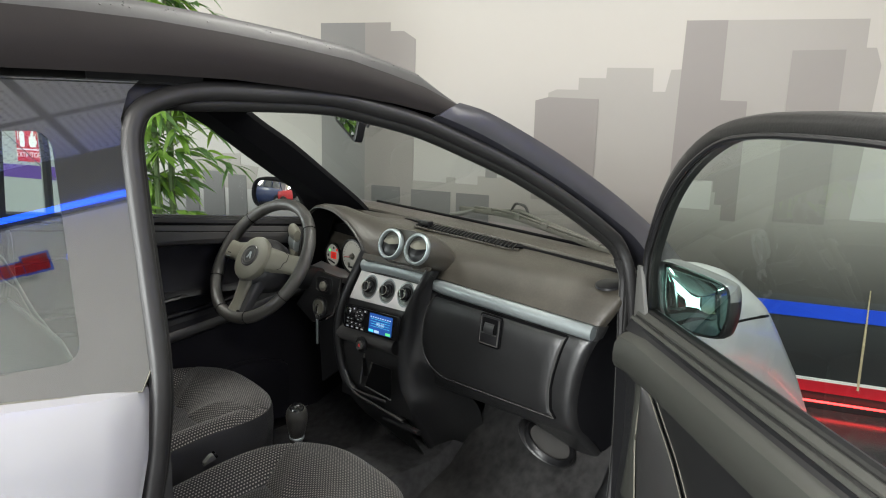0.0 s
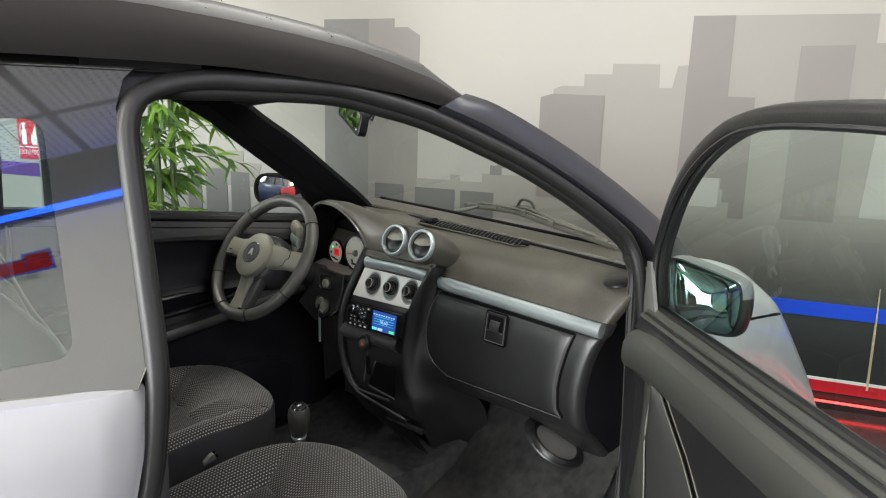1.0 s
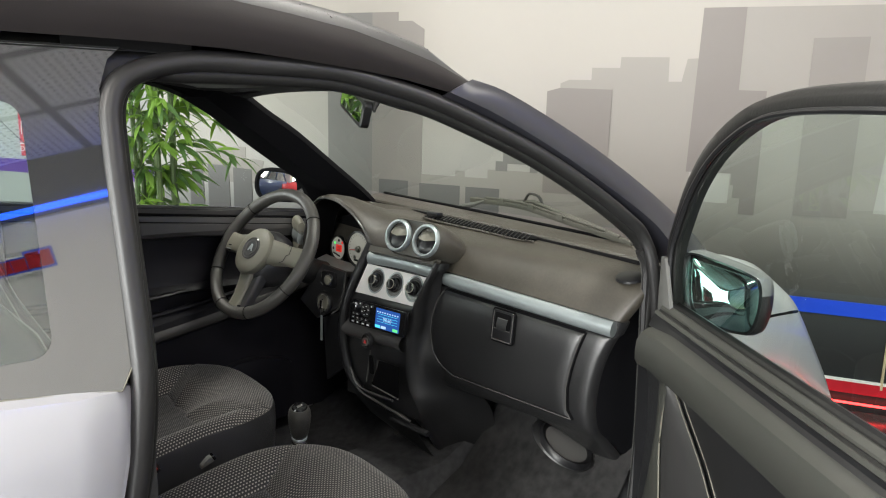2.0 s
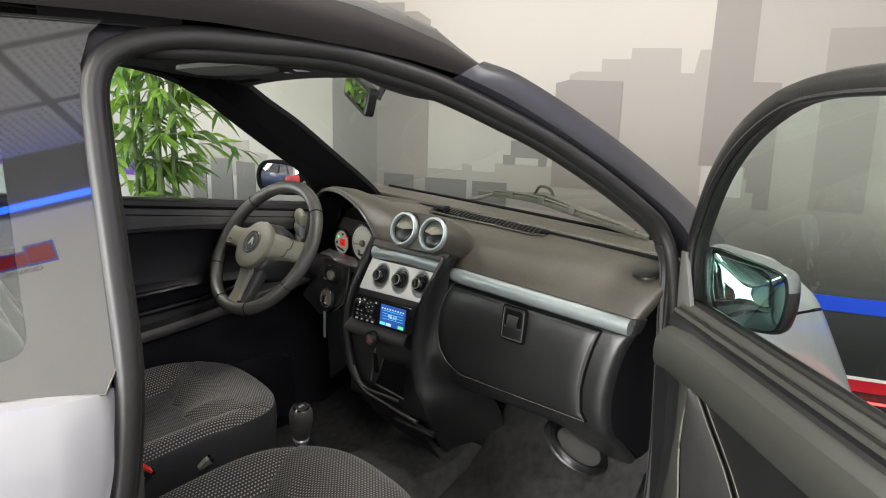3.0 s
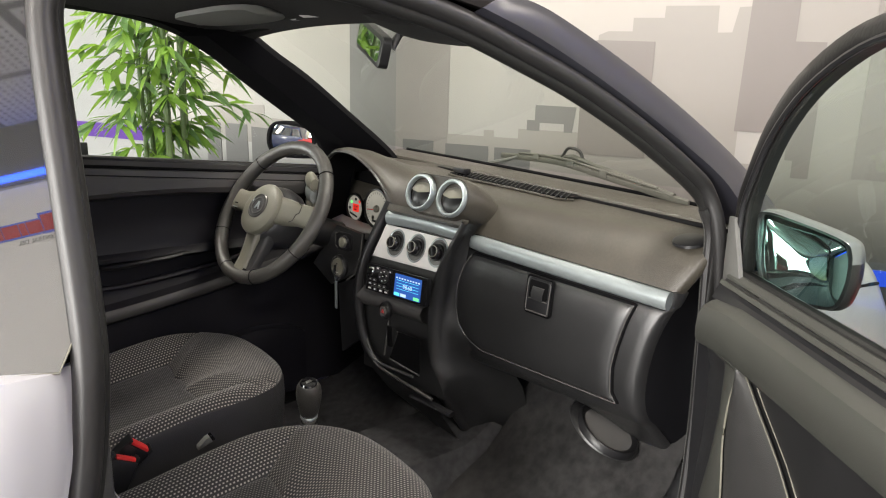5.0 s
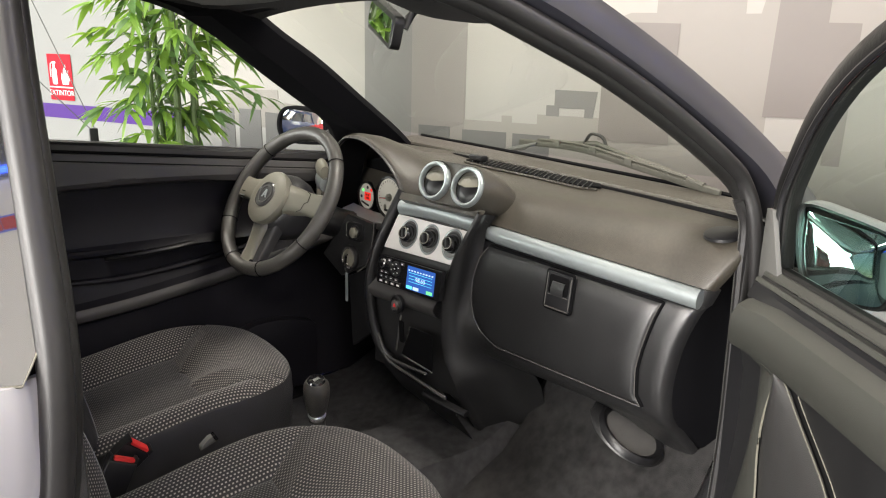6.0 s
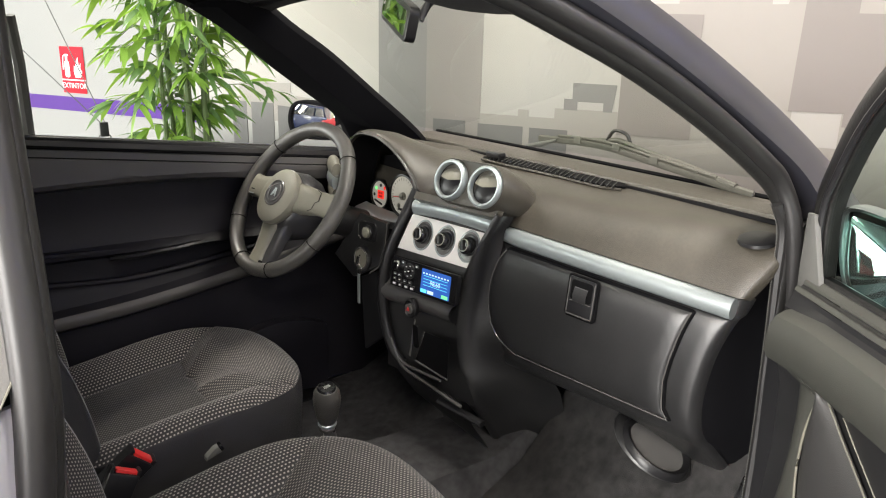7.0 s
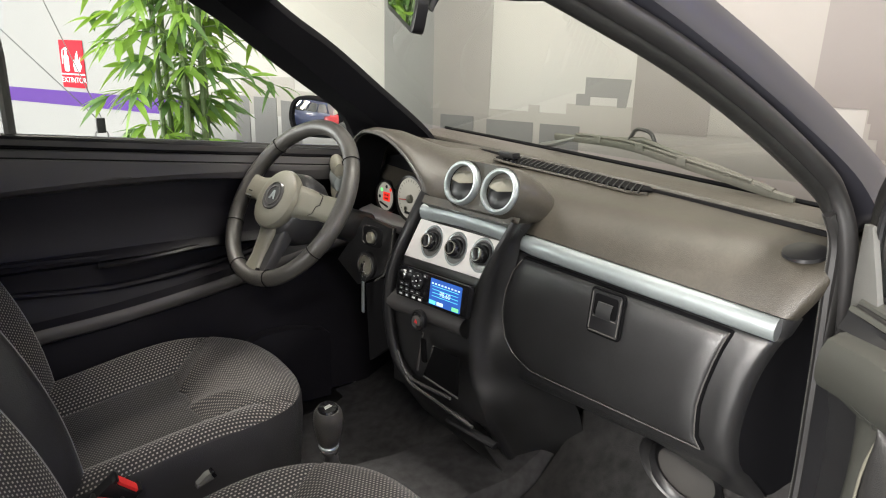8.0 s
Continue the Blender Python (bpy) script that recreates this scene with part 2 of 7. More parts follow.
M = {
    "black_grain": material("black_grained_plastic", (0.0145, 0.0146, 0.0152), 0.32, vary=0.25, scale=160, bump=0.24, bump_scale=1100, spec=0.9),
    "dash_grey": material("grey_black_dash_plastic", (0.043, 0.0385, 0.0305), 0.36, vary=0.26, scale=180, bump=0.32, bump_scale=750),
    "black_smooth": material("black_smooth_plastic", (0.010, 0.010, 0.011), 0.36, vary=0.1, spec=0.4),
    # Near-black; on the recess plates it puts the hollow's shade into the colour.
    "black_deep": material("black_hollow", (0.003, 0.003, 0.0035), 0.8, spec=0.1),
    "gloss_black": material("piano_black", (0.008, 0.008, 0.009), 0.08, vary=0.05),
    "rubber": material("black_rubber_seal", (0.012, 0.0118, 0.0115), 0.42, vary=0.15, scale=40, bump=0.2, bump_scale=200, spec=0.3),
    "wiper_rubber": material("sun_faded_wiper_rubber", (0.062, 0.060, 0.048), 0.6, vary=0.25, scale=60),
    "silver": material("silver_painted_plastic", (0.345, 0.385, 0.39), 0.36, metal=0.6, vary=0.03, scale=60),
    "panel_silver": material("brushed_silver_panel", (0.66, 0.65, 0.63), 0.42, metal=0.2, vary=0.01),
    # Lighter black; on thin edge tubes it puts a highlight into the colour.
    "satin_black": material("satin_black_edge", (0.085, 0.083, 0.08), 0.20, vary=0.05),
    "chrome": material("chrome", (0.8, 0.8, 0.8), 0.10, metal=1.0, vary=0.02),
    "white_paint": material("white_pearl_car_paint", (0.37, 0.37, 0.395), 0.28, vary=0.0, scale=1.0, coat=0.8),
    "grey_paint": material("silver_grey_car_paint", (0.50, 0.51, 0.52), 0.30, metal=0.3, vary=0.03, coat=0.7),
    "roof_black": material("satin_black_roof_paint", (0.021, 0.0185, 0.0185), 0.62, vary=0.10, scale=9, bump=0.05, bump_scale=500, spec=0.08),
    "pillar_black": material("blue_black_pillar_paint", (0.020, 0.020, 0.026), 0.36, vary=0.05, coat=0.35, coat_rough=0.32),
    "ditch": material("grey_roof_strip", (0.050, 0.049, 0.049), 0.48, vary=0.15, scale=60, bump=0.05, bump_scale=250),
    "headliner": material("dark_headliner_cloth", (0.008, 0.008, 0.008), 0.95, vary=0.1, bump=0.3, bump_scale=900),
    "visor": material("grey_visor_vinyl", (0.20, 0.205, 0.195), 0.8, vary=0.06, bump=0.2, bump_scale=700),
    "speaker_cloth": material("grey_speaker_cloth", (0.105, 0.103, 0.10), 0.9, vary=0.1, bump=0.6, bump_scale=1200),
    "dark_wall": material("pale_grey_wall_paint", (0.62, 0.61, 0.59), 0.5, vary=0.1, scale=2),
    "dark_panel": material("charcoal_ceiling_edge_panel", (0.055, 0.053, 0.052), 0.7, vary=0.1, scale=3),
    "carpet": material("dark_grey_carpet", (0.055, 0.055, 0.057), 0.95, vary=0.45, scale=45, bump=1.0, bump_scale=800, spec=0.15),
    "carpet_light": material("worn_grey_carpet", (0.040, 0.039, 0.039), 0.95, vary=0.5, scale=38, bump=1.0, bump_scale=800, spec=0.15),
    "leather": material("black_leather", (0.050, 0.048, 0.044), 0.34, vary=0.15, scale=30, bump=0.4, bump_scale=450),
    "spoke": material("taupe_grey_plastic", (0.172, 0.166, 0.134), 0.34, vary=0.06, bump=0.15, bump_scale=700),
    "vinyl": material("charcoal_vinyl", (0.034, 0.034, 0.036), 0.34, vary=0.1, bump=0.3, bump_scale=500),
    "door_trim": material("dark_grey_door_trim", (0.036, 0.0355, 0.035), 0.42, vary=0.1, scale=20, bump=0.35, bump_scale=650),
    "door_pad": material("grey_olive_door_cap", (0.040, 0.041, 0.036), 0.35, vary=0.06, bump=0.12, bump_scale=650),
    "cloth": fabric_material("dotted_seat_cloth", (0.031, 0.030, 0.031), (0.36, 0.34, 0.31), 0.0070, 0.0052, 0.46, 0.40),
    "cloth_mid": fabric_material("dotted_front_seat_cloth", (0.030, 0.029, 0.030), (0.28, 0.265, 0.24), 0.0066, 0.0052, 0.46, 0.40),
    "cloth_fine": fabric_material("fine_dotted_seat_cloth", (0.018, 0.0178, 0.019), (0.15, 0.145, 0.135), 0.0062, 0.0050, 0.46, 0.42),
    "stitch": material("pale_stitch_thread", (0.27, 0.27, 0.265), 0.8),
    "glass_clear": glass_material("clear_glass", (0.90, 0.94, 0.92), ior=1.16),
    "glass_screen": glass_material("windscreen_glass", (0.90, 0.955, 0.915)),
    "glass_green": glass_material("green_tinted_side_glass", (0.82, 0.935, 0.875), ior=1.42),
    "glass_dark": glass_material("smoked_quarter_glass", (0.86, 0.93, 0.90), ior=1.7),
    "frit": material("dark_printed_glass", (0.030, 0.031, 0.030), 0.02, vary=0.05, spec=0.8),
    "mirror": material("mirror_glass", (0.92, 0.93, 0.92), 0.0, metal=1.0, vary=0.0),
    "sail_grey": material("grey_sail_plastic", (0.085, 0.085, 0.08), 0.5, vary=0.08, bump=0.2, bump_scale=500),
    "band_grey": material("satin_grey_trim_band", (0.050, 0.048, 0.048), 0.5, vary=0.1, bump=0.2, bump_scale=500),
    "pillar_inner": material("matt_black_pillar_trim", (0.005, 0.005, 0.006), 0.9, vary=0.1, spec=0.05),
    "door_black": material("black_moulded_door_plastic", (0.0135, 0.0132, 0.0165), 0.42, vary=0.2, scale=12, bump=0.2, bump_scale=600, spec=0.16),
    # Mirror darkened to teal: the dim reflection is put into its colour.
    "mirror_dimmed": material("dimmed_mirror_glass", (0.10, 0.165, 0.158), 0.0, metal=1.0, vary=0.0),
    "seal_grey": material("grey_rubber_seal", (0.0135, 0.013, 0.0132), 0.42, vary=0.10, spec=0.5, scale=40, bump=0.04, bump_scale=900),
    "gauge": glow_material("backlit_cream_gauge_face", (0.85, 0.82, 0.70), 0.13),
    "red": material("red_plastic", (0.62, 0.03, 0.03), 0.35),
    "sign_red": material("red_sign", (0.42, 0.018, 0.030), 0.6, vary=0.03, spec=0.08),
    "sign_white": material("white_sign_print", (0.70, 0.70, 0.70), 0.6, vary=0.02, spec=0.1),
    "screen_blue": glow_material("lit_blue_screen", (0.035, 0.125, 0.50), 0.42),
    "screen_light": glow_material("lit_pale_screen", (0.55, 0.75, 1.0), 0.6),
    "screen_cyan": glow_material("lit_cyan_key", (0.10, 0.62, 0.85), 0.9),
    "screen_green": glow_material("lit_green_key", (0.15, 0.75, 0.25), 0.8),
    "lamp_red": glow_material("lit_red_display", (1.0, 0.05, 0.035), 0.45),
    "lamp_green": glow_material("lit_green_tell_tale", (0.15, 0.9, 0.2), 0.8),
    "led_red": glow_material("red_led_strip", (1.0, 0.03, 0.03), 6.0),
    "neon_blue": glow_material("blue_neon_glow", (0.02, 0.10, 1.0), 9.0),
    "lamp_white": glow_material("lit_lamp_diffuser", (1.0, 0.93, 0.82), 6.0),
    "leaf": leaf_material("green_fabric_leaf", (0.19, 0.33, 0.06)),
    "leaf_dark": leaf_material("dark_green_fabric_leaf", (0.10, 0.19, 0.065)),
    "cane": material("green_bamboo_cane", (0.10, 0.15, 0.055), 0.45, vary=0.25, scale=12),
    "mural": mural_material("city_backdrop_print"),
    "wall_white": material("white_wall_paint", (0.245, 0.245, 0.242), 0.8, vary=0.03, scale=2.0, bump=0.08, bump_scale=90),
    "purple": material("purple_band_paint", (0.075, 0.030, 0.19), 0.6, vary=0.06, spec=0.15),
    "blue": material("blue_stripe_vinyl", (0.010, 0.060, 0.62), 0.4, vary=0.03),
    "floor": material("dark_grey_show_room_floor", (0.035, 0.035, 0.036), 0.16, vary=0.2, scale=4, bump=0.03, bump_scale=80),
    "ceiling": material("white_ceiling_board", (0.72, 0.71, 0.69), 0.85, vary=0.03, scale=2),
    "cable": material("grey_cable", (0.10, 0.10, 0.10), 0.5),
}

M["frit"].node_tree.nodes["Principled BSDF"].inputs["IOR"].default_value = 1.95
M["car_blue"] = material("dark_blue_car_paint", (0.007, 0.016, 0.055), 0.3, vary=0.05, coat=0.8)
M["mirror_paint"] = material("silver_grey_mirror_paint", (0.17, 0.175, 0.18), 0.3, metal=0.3, vary=0.04, coat=0.6)
M["car_red"] = material("red_car_paint", (0.35, 0.02, 0.025), 0.3, vary=0.05, coat=0.8)
M["car_glass"] = material("dark_car_window", (0.012, 0.014, 0.015), 0.04, vary=0.0, spec=0.8)


def ceiling_material(name):
    """White ceiling boards pierced with rows of small holes, between plain ribs."""
    m = material(name, (0.72, 0.71, 0.69), 0.85, vary=0.03, scale=2)
    nt = m.node_tree
    geo = nt.nodes.new("ShaderNodeNewGeometry")
    turn = nt.nodes.new("ShaderNodeMapping")
    turn.inputs["Rotation"].default_value = (0, 0, radians(60))
    nt.links.new(geo.outputs["Position"], turn.inputs["Vector"])

    def vec(op, a, value=None):
        nd = nt.nodes.new("ShaderNodeVectorMath")
        nd.operation = op
        nt.links.new(a, nd.inputs[0])
        if value is not None:
            nd.inputs[1].default_value = value
        return nd

    def cell(step):
        f = vec("FRACTION", vec("DIVIDE", turn.outputs[0], (step, step, 1)).outputs[0])
        return vec("SUBTRACT", f.outputs[0], (0.5, 0.5, 0))

    flat_xy = vec("MULTIPLY", cell(0.045).outputs[0], (1, 1, 0))
    rad = vec("LENGTH", flat_xy.outputs[0])
    hole = nt.nodes.new("ShaderNodeMath")
    hole.operation, hole.inputs[1].default_value = "LESS_THAN", 0.23
    nt.links.new(rad.outputs["Value"], hole.inputs[0])
    board = vec("ABSOLUTE", cell(0.63).outputs[0])
    sx = nt.nodes.new("ShaderNodeSeparateXYZ")
    nt.links.new(board.outputs[0], sx.inputs[0])
    far = nt.nodes.new("ShaderNodeMath")
    far.operation = "MAXIMUM"
    nt.links.new(sx.outputs[0], far.inputs[0])
    nt.links.new(sx.outputs[1], far.inputs[1])
    inside = nt.nodes.new("ShaderNodeMath")
    inside.operation, inside.inputs[1].default_value = "LESS_THAN", 0.40
    nt.links.new(far.outputs[0], inside.inputs[0])
    both = nt.nodes.new("ShaderNodeMath")
    both.operation = "MULTIPLY"
    nt.links.new(hole.outputs[0], both.inputs[0])
    nt.links.new(inside.outputs[0], both.inputs[1])
    rib = nt.nodes.new("ShaderNodeMath")
    rib.operation, rib.inputs[1].default_value = "GREATER_THAN", 0.455
    nt.links.new(far.outputs[0], rib.inputs[0])
    both2 = nt.nodes.new("ShaderNodeMath")
    both2.operation = "MAXIMUM"
    nt.links.new(both.outputs[0], both2.inputs[0])
    nt.links.new(rib.outputs[0], both2.inputs[1])
    old = [nd for nd in nt.nodes if nd.type == "MIX"][0]
    mx = nt.nodes.new("ShaderNodeMix")
    mx.data_type = "RGBA"
    nt.links.new(both2.outputs[0], mx.inputs["Factor"])
    nt.links.new(old.outputs["Result"], mx.inputs["A"])
    mx.inputs["B"].default_value = (0.16, 0.155, 0.15, 1)
    nt.links.new(mx.outputs["Result"], nt.nodes["Principled BSDF"].inputs["Base Color"])
    return m


M["torn_paper"] = material("torn_print_paper", (0.45, 0.38, 0.24), 0.8, vary=0.3, scale=60)
M["ceiling"] = ceiling_material("pierced_ceiling_board")


# ---- mesh helpers ----
def finish(name, me, mat, parent=None, label="", angle=40):
    me.shade_smooth()
    me.set_sharp_from_angle(angle=radians(angle))
    me.materials.append(M[mat])
    ob = new(name, me)
    if parent is not None:
        ob.parent = parent
    if label:
        tagged(ob, label)
    return ob


def part(name, bm, mat, parent=None, label="", angle=40):
    """Links a bmesh as one mesh object under a thing or a part."""
    bmesh.ops.recalc_face_normals(bm, faces=bm.faces[:])
    me = bpy.data.meshes.new(name)
    bm.to_mesh(me)
    bm.free()
    return finish(name, me, mat, parent, label, angle)


def thing(name, label, category, at=(0, 0, 0), group="", kind=""):
    ob = new(name)
    ob.empty_display_size = 0.05
    ob.location = at
    return tagged(ob, label, category, group, kind)


def V(*a):
    return Vector(a)


def crom(pts, n=6, closed=False):
    """A smooth curve through the points."""
    pts = [Vector(p) for p in pts]
    out = []
    k = len(pts)
    for i in range(k if closed else k - 1):
        p1, p2 = pts[i], pts[(i + 1) % k]
        p0 = pts[i - 1] if (i > 0 or closed) else p1 * 2 - p2
        p3 = pts[(i + 2) % k] if (i + 2 < k or closed) else p2 * 2 - p1
        for j in range(n):
            t = j / n
            out.append(0.5 * (2 * p1 + (p2 - p0) * t + (2 * p0 - 5 * p1 + 4 * p2 - p3) * t * t + (3 * p1 - p0 - 3 * p2 + p3) * t ** 3))
    if not closed:
        out.append(pts[-1].copy())
    return out


def loft(rows, wrap=False, ring=False, cap=False, bm=None, planar=False):
    """A skin over rows of points. wrap: each row closes on itself; ring: the last row joins the first; cap: ends filled. UVs in metres."""
    bm = bm or bmesh.new()
    uvl = bm.loops.layers.uv.verify()
    vs = [[bm.verts.new(p) for p in r] for r in rows]
    n, k = len(rows), len(rows[0])
    mid, midr = k // 2, n // 2
    ul = [0.0]
    for i in range(1, n):
        ul.append(ul[-1] + (Vector(rows[i][mid]) - Vector(rows[i - 1][mid])).length)
    vl = [0.0]
    for j in range(1, k):
        vl.append(vl[-1] + (Vector(rows[midr][j]) - Vector(rows[midr][j - 1])).length)
    for i in range(n if ring else n - 1):
        for j in range(k if wrap else k - 1):
            i2, j2 = (i + 1) % n, (j + 1) % k
            f = bm.faces.new((vs[i][j], vs[i2][j], vs[i2][j2], vs[i][j2]))
            for lp, (a, b) in zip(f.loops, ((i, j), (i + 1, j), (i + 1, j + 1), (i, j + 1))):
                lp[uvl].uv = tuple(lp.vert.co.xy) if planar else (ul[a] if a < n else ul[-1] + 0.01, vl[b] if b < k else vl[-1] + 0.01)
    if cap:
        for r in (vs[0], vs[-1]):
            bm.faces.new(r)
    return bm


def tube(path, r, seg=10, closed=False, flat=1.0, up=(0, 0, 1), cap=True, bm=None):
    """A round or flattened rod along a path; r: one radius or one for each point; flat: its breadth across up over its height."""
    pts = [Vector(p) for p in path]
    n = len(pts)
    rows = []
    for i, p in enumerate(pts):
        a = pts[(i - 1) % n] if (closed or i > 0) else p
        b = pts[(i + 1) % n] if (closed or i < n - 1) else p
        t = (b - a).normalized()
        side = t.cross(Vector(up))
        side = side.normalized() if side.length > 1e-4 else Vector((1, 0, 0))
        top = side.cross(t).normalized()
        rr = r[i] if isinstance(r, (list, tuple)) else r
        rows.append([p + side * (math.cos(math.tau * k / seg) * rr * flat) + top * (math.sin(math.tau * k / seg) * rr) for k in range(seg)])
    return loft(rows, wrap=True, ring=closed, cap=cap and not closed, bm=bm)


def axes(at, x, y, z=None):
    """A frame: origin, and the ways of its x and y (and z)."""
    x, y = Vector(x).normalized(), Vector(y).normalized()
    z = Vector(z).normalized() if z is not None else x.cross(y).normalized()
    m = Matrix((x, y, z)).transposed().to_4x4()
    m.translation = Vector(at)
    return m


def box(c, size, bevel=0.0, m=None, seg=2):
    b = bmesh.new()
    bmesh.ops.create_cube(b, size=1.0)
    for v in b.verts:
        v.co = Vector((v.co.x * size[0], v.co.y * size[1], v.co.z * size[2])) + Vector(c)
    if bevel:
        bmesh.ops.bevel(b, geom=b.edges[:], offset=bevel, segments=seg, profile=0.7, affect="EDGES")
    if m is not None:
        bmesh.ops.transform(b, matrix=m, verts=b.verts[:])
    return b


def prism(outline, m, depth, bevel=0.0, seg=2):
    """A plate cut to an outline in the frame m, depth thick along its z."""
    b = bmesh.new()
    lo = [b.verts.new((x, y, 0)) for x, y in outline]
    f = b.faces.new(lo)
    ret = bmesh.ops.extrude_face_region(b, geom=[f])
    top = [g for g in ret["geom"] if isinstance(g, bmesh.types.BMVert)]
    bmesh.ops.translate(b, verts=top, vec=(0, 0, depth))
    if bevel:
        es = [e for e in b.edges if all(v in top for v in e.verts)]
        bmesh.ops.bevel(b, geom=es, offset=bevel, segments=seg, profile=0.6, affect="EDGES")
    bmesh.ops.transform(b, matrix=m, verts=b.verts[:])
    return b


def lathe(profile, m, seg=28, bm=None, squash=1.0):
    """A turned body: (radius, height) pairs about the frame's z."""
    rows = []
    for k in range(seg):
        a = math.tau * k / seg
        rows.append([m @ Vector((r * math.cos(a), r * math.sin(a) * squash, h)) for r, h in profile])
    return loft(rows, ring=True, bm=bm)


def round_rect(w, h, r, n=5, cx=0.0, cy=0.0):
    out = []
    for sx, sy, a0 in ((1, 1, 0), (-1, 1, 90), (-1, -1, 180), (1, -1, 270)):
        for i in range(n + 1):
            a = radians(a0 + 90 * i / n)
            out.append((cx + sx * (w / 2 - r) + r * math.cos(a), cy + sy * (h / 2 - r) + r * math.sin(a)))
    return out


def lerp(a, b, t):
    return a + (b - a) * t


def curve_at(pts, x):
    """The value at x of a line through (x, value) pairs."""
    if x <= pts[0][0]:
        return pts[0][1]
    for (x0, y0), (x1, y1) in zip(pts, pts[1:]):
        if x <= x1:
            return lerp(y0, y1, (x - x0) / (x1 - x0))
    return pts[-1][1]


def smooth(a, b, x):
    t = min(1.0, max(0.0, (x - a) / (b - a)))
    return t * t * (3 - 2 * t)


def words(name, text, m, height, mat, parent, depth=0.0006):
    """Lettering as a mesh, lying in the frame m, centred."""
    cu = bpy.data.curves.new(name, "FONT")
    cu.body, cu.size, cu.align_x, cu.align_y, cu.extrude = text, height * 1.4, "CENTER", "CENTER", depth
    tmp = new("lettering", cu)
    me = bpy.data.meshes.new_from_object(tmp.evaluated_get(bpy.context.evaluated_depsgraph_get()))
    bpy.data.objects.remove(tmp)
    me.transform(m)
    me.materials.clear()
    return finish(name, me, mat, parent)

# ---- the show room ----
S0, S1, D0 = -6.0, 4.4, -5.5


def slab(name, corners, thick, mat, label, category):
    """A wall, floor or ceiling: a four-cornered plate, made thick along the given way."""
    b = bmesh.new()
    lo = [b.verts.new(p) for p in corners]
    hi = [b.verts.new(Vector(p) + Vector(thick)) for p in corners]
    b.faces.new(lo)
    b.faces.new(hi)
    for i in range(4):
        b.faces.new((lo[i], lo[(i + 1) % 4], hi[(i + 1) % 4], hi[i]))
    ob = part(name, b, mat)
    return tagged(ob, label, category, kind="structure")


slab("floor", [room(S0, D0, GROUND), room(S1, D0, GROUND), room(S1, W_D, GROUND), room(S0, W_D, GROUND)], (0, 0, -0.1), "floor", "dark polished show room floor", "floor")
slab("ceiling", [room(S0, D0, CEIL), room(S1, D0, CEIL), room(S1, W_D, CEIL), room(S0, W_D, CEIL)], (0, 0, 0.1), "ceiling", "white ceiling of pierced boards between ribs", "ceiling")
MURAL_S = -2.2
wall_white = slab("wall_north_1", [room(S0, W_D, GROUND), room(MURAL_S, W_D, GROUND), room(MURAL_S, W_D, CEIL), room(S0, W_D, CEIL)], W_N * 0.15, "wall_white", "white painted wall with a purple band", "wall")
wall_mural = slab("wall_north_2", [room(MURAL_S, W_D, GROUND), room(S1, W_D, GROUND), room(S1, W_D, CEIL), room(MURAL_S, W_D, CEIL)], W_N * 0.15, "mural", "wall with a printed grey city skyline, black towards the skirting", "wall")
wall_east = slab("wall_east", [room(S1, D0, GROUND), room(S1, W_D, GROUND), room(S1, W_D, CEIL), room(S1, D0, CEIL)], W_T * 0.15, "wall_white", "pale grey wall with a charcoal band under the ceiling", "wall")
part("lower_panel", prism([(D0, GROUND), (W_D, GROUND), (W_D, 2.60), (D0, 2.60)], axes(W_T * S1, W_N, (0, 0, 1), -W_T), 0.012), "dark_wall", wall_east)
part("upper_panel", prism([(D0, 2.62), (W_D, 2.62), (W_D, CEIL), (D0, CEIL)], axes(W_T * S1, W_N, (0, 0, 1), -W_T), 0.012), "dark_panel", wall_east)


def wall_frame(s, z, proud=0.0):
    """A frame on the long wall: x along it, y up, z out of it."""
    return axes(room(s, W_D - proud, z), W_T, (0, 0, 1), -W_N)


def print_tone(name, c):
    """A grey of the printed skyline; like the backdrop, its colour darkens to black towards the skirting."""
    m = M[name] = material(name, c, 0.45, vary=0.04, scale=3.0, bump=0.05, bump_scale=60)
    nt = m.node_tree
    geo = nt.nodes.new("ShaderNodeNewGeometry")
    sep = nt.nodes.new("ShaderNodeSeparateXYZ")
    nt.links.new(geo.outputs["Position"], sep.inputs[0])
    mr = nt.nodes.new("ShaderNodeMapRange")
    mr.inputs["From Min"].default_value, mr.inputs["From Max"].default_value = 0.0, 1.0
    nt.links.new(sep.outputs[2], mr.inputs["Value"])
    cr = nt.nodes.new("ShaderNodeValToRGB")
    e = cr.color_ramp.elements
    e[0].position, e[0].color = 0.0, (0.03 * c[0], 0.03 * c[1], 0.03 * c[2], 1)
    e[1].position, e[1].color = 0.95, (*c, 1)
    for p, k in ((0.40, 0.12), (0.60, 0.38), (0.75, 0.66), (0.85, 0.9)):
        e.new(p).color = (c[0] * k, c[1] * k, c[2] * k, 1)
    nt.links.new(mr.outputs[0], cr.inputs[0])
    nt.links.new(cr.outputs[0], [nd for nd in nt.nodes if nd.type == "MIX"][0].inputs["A"])


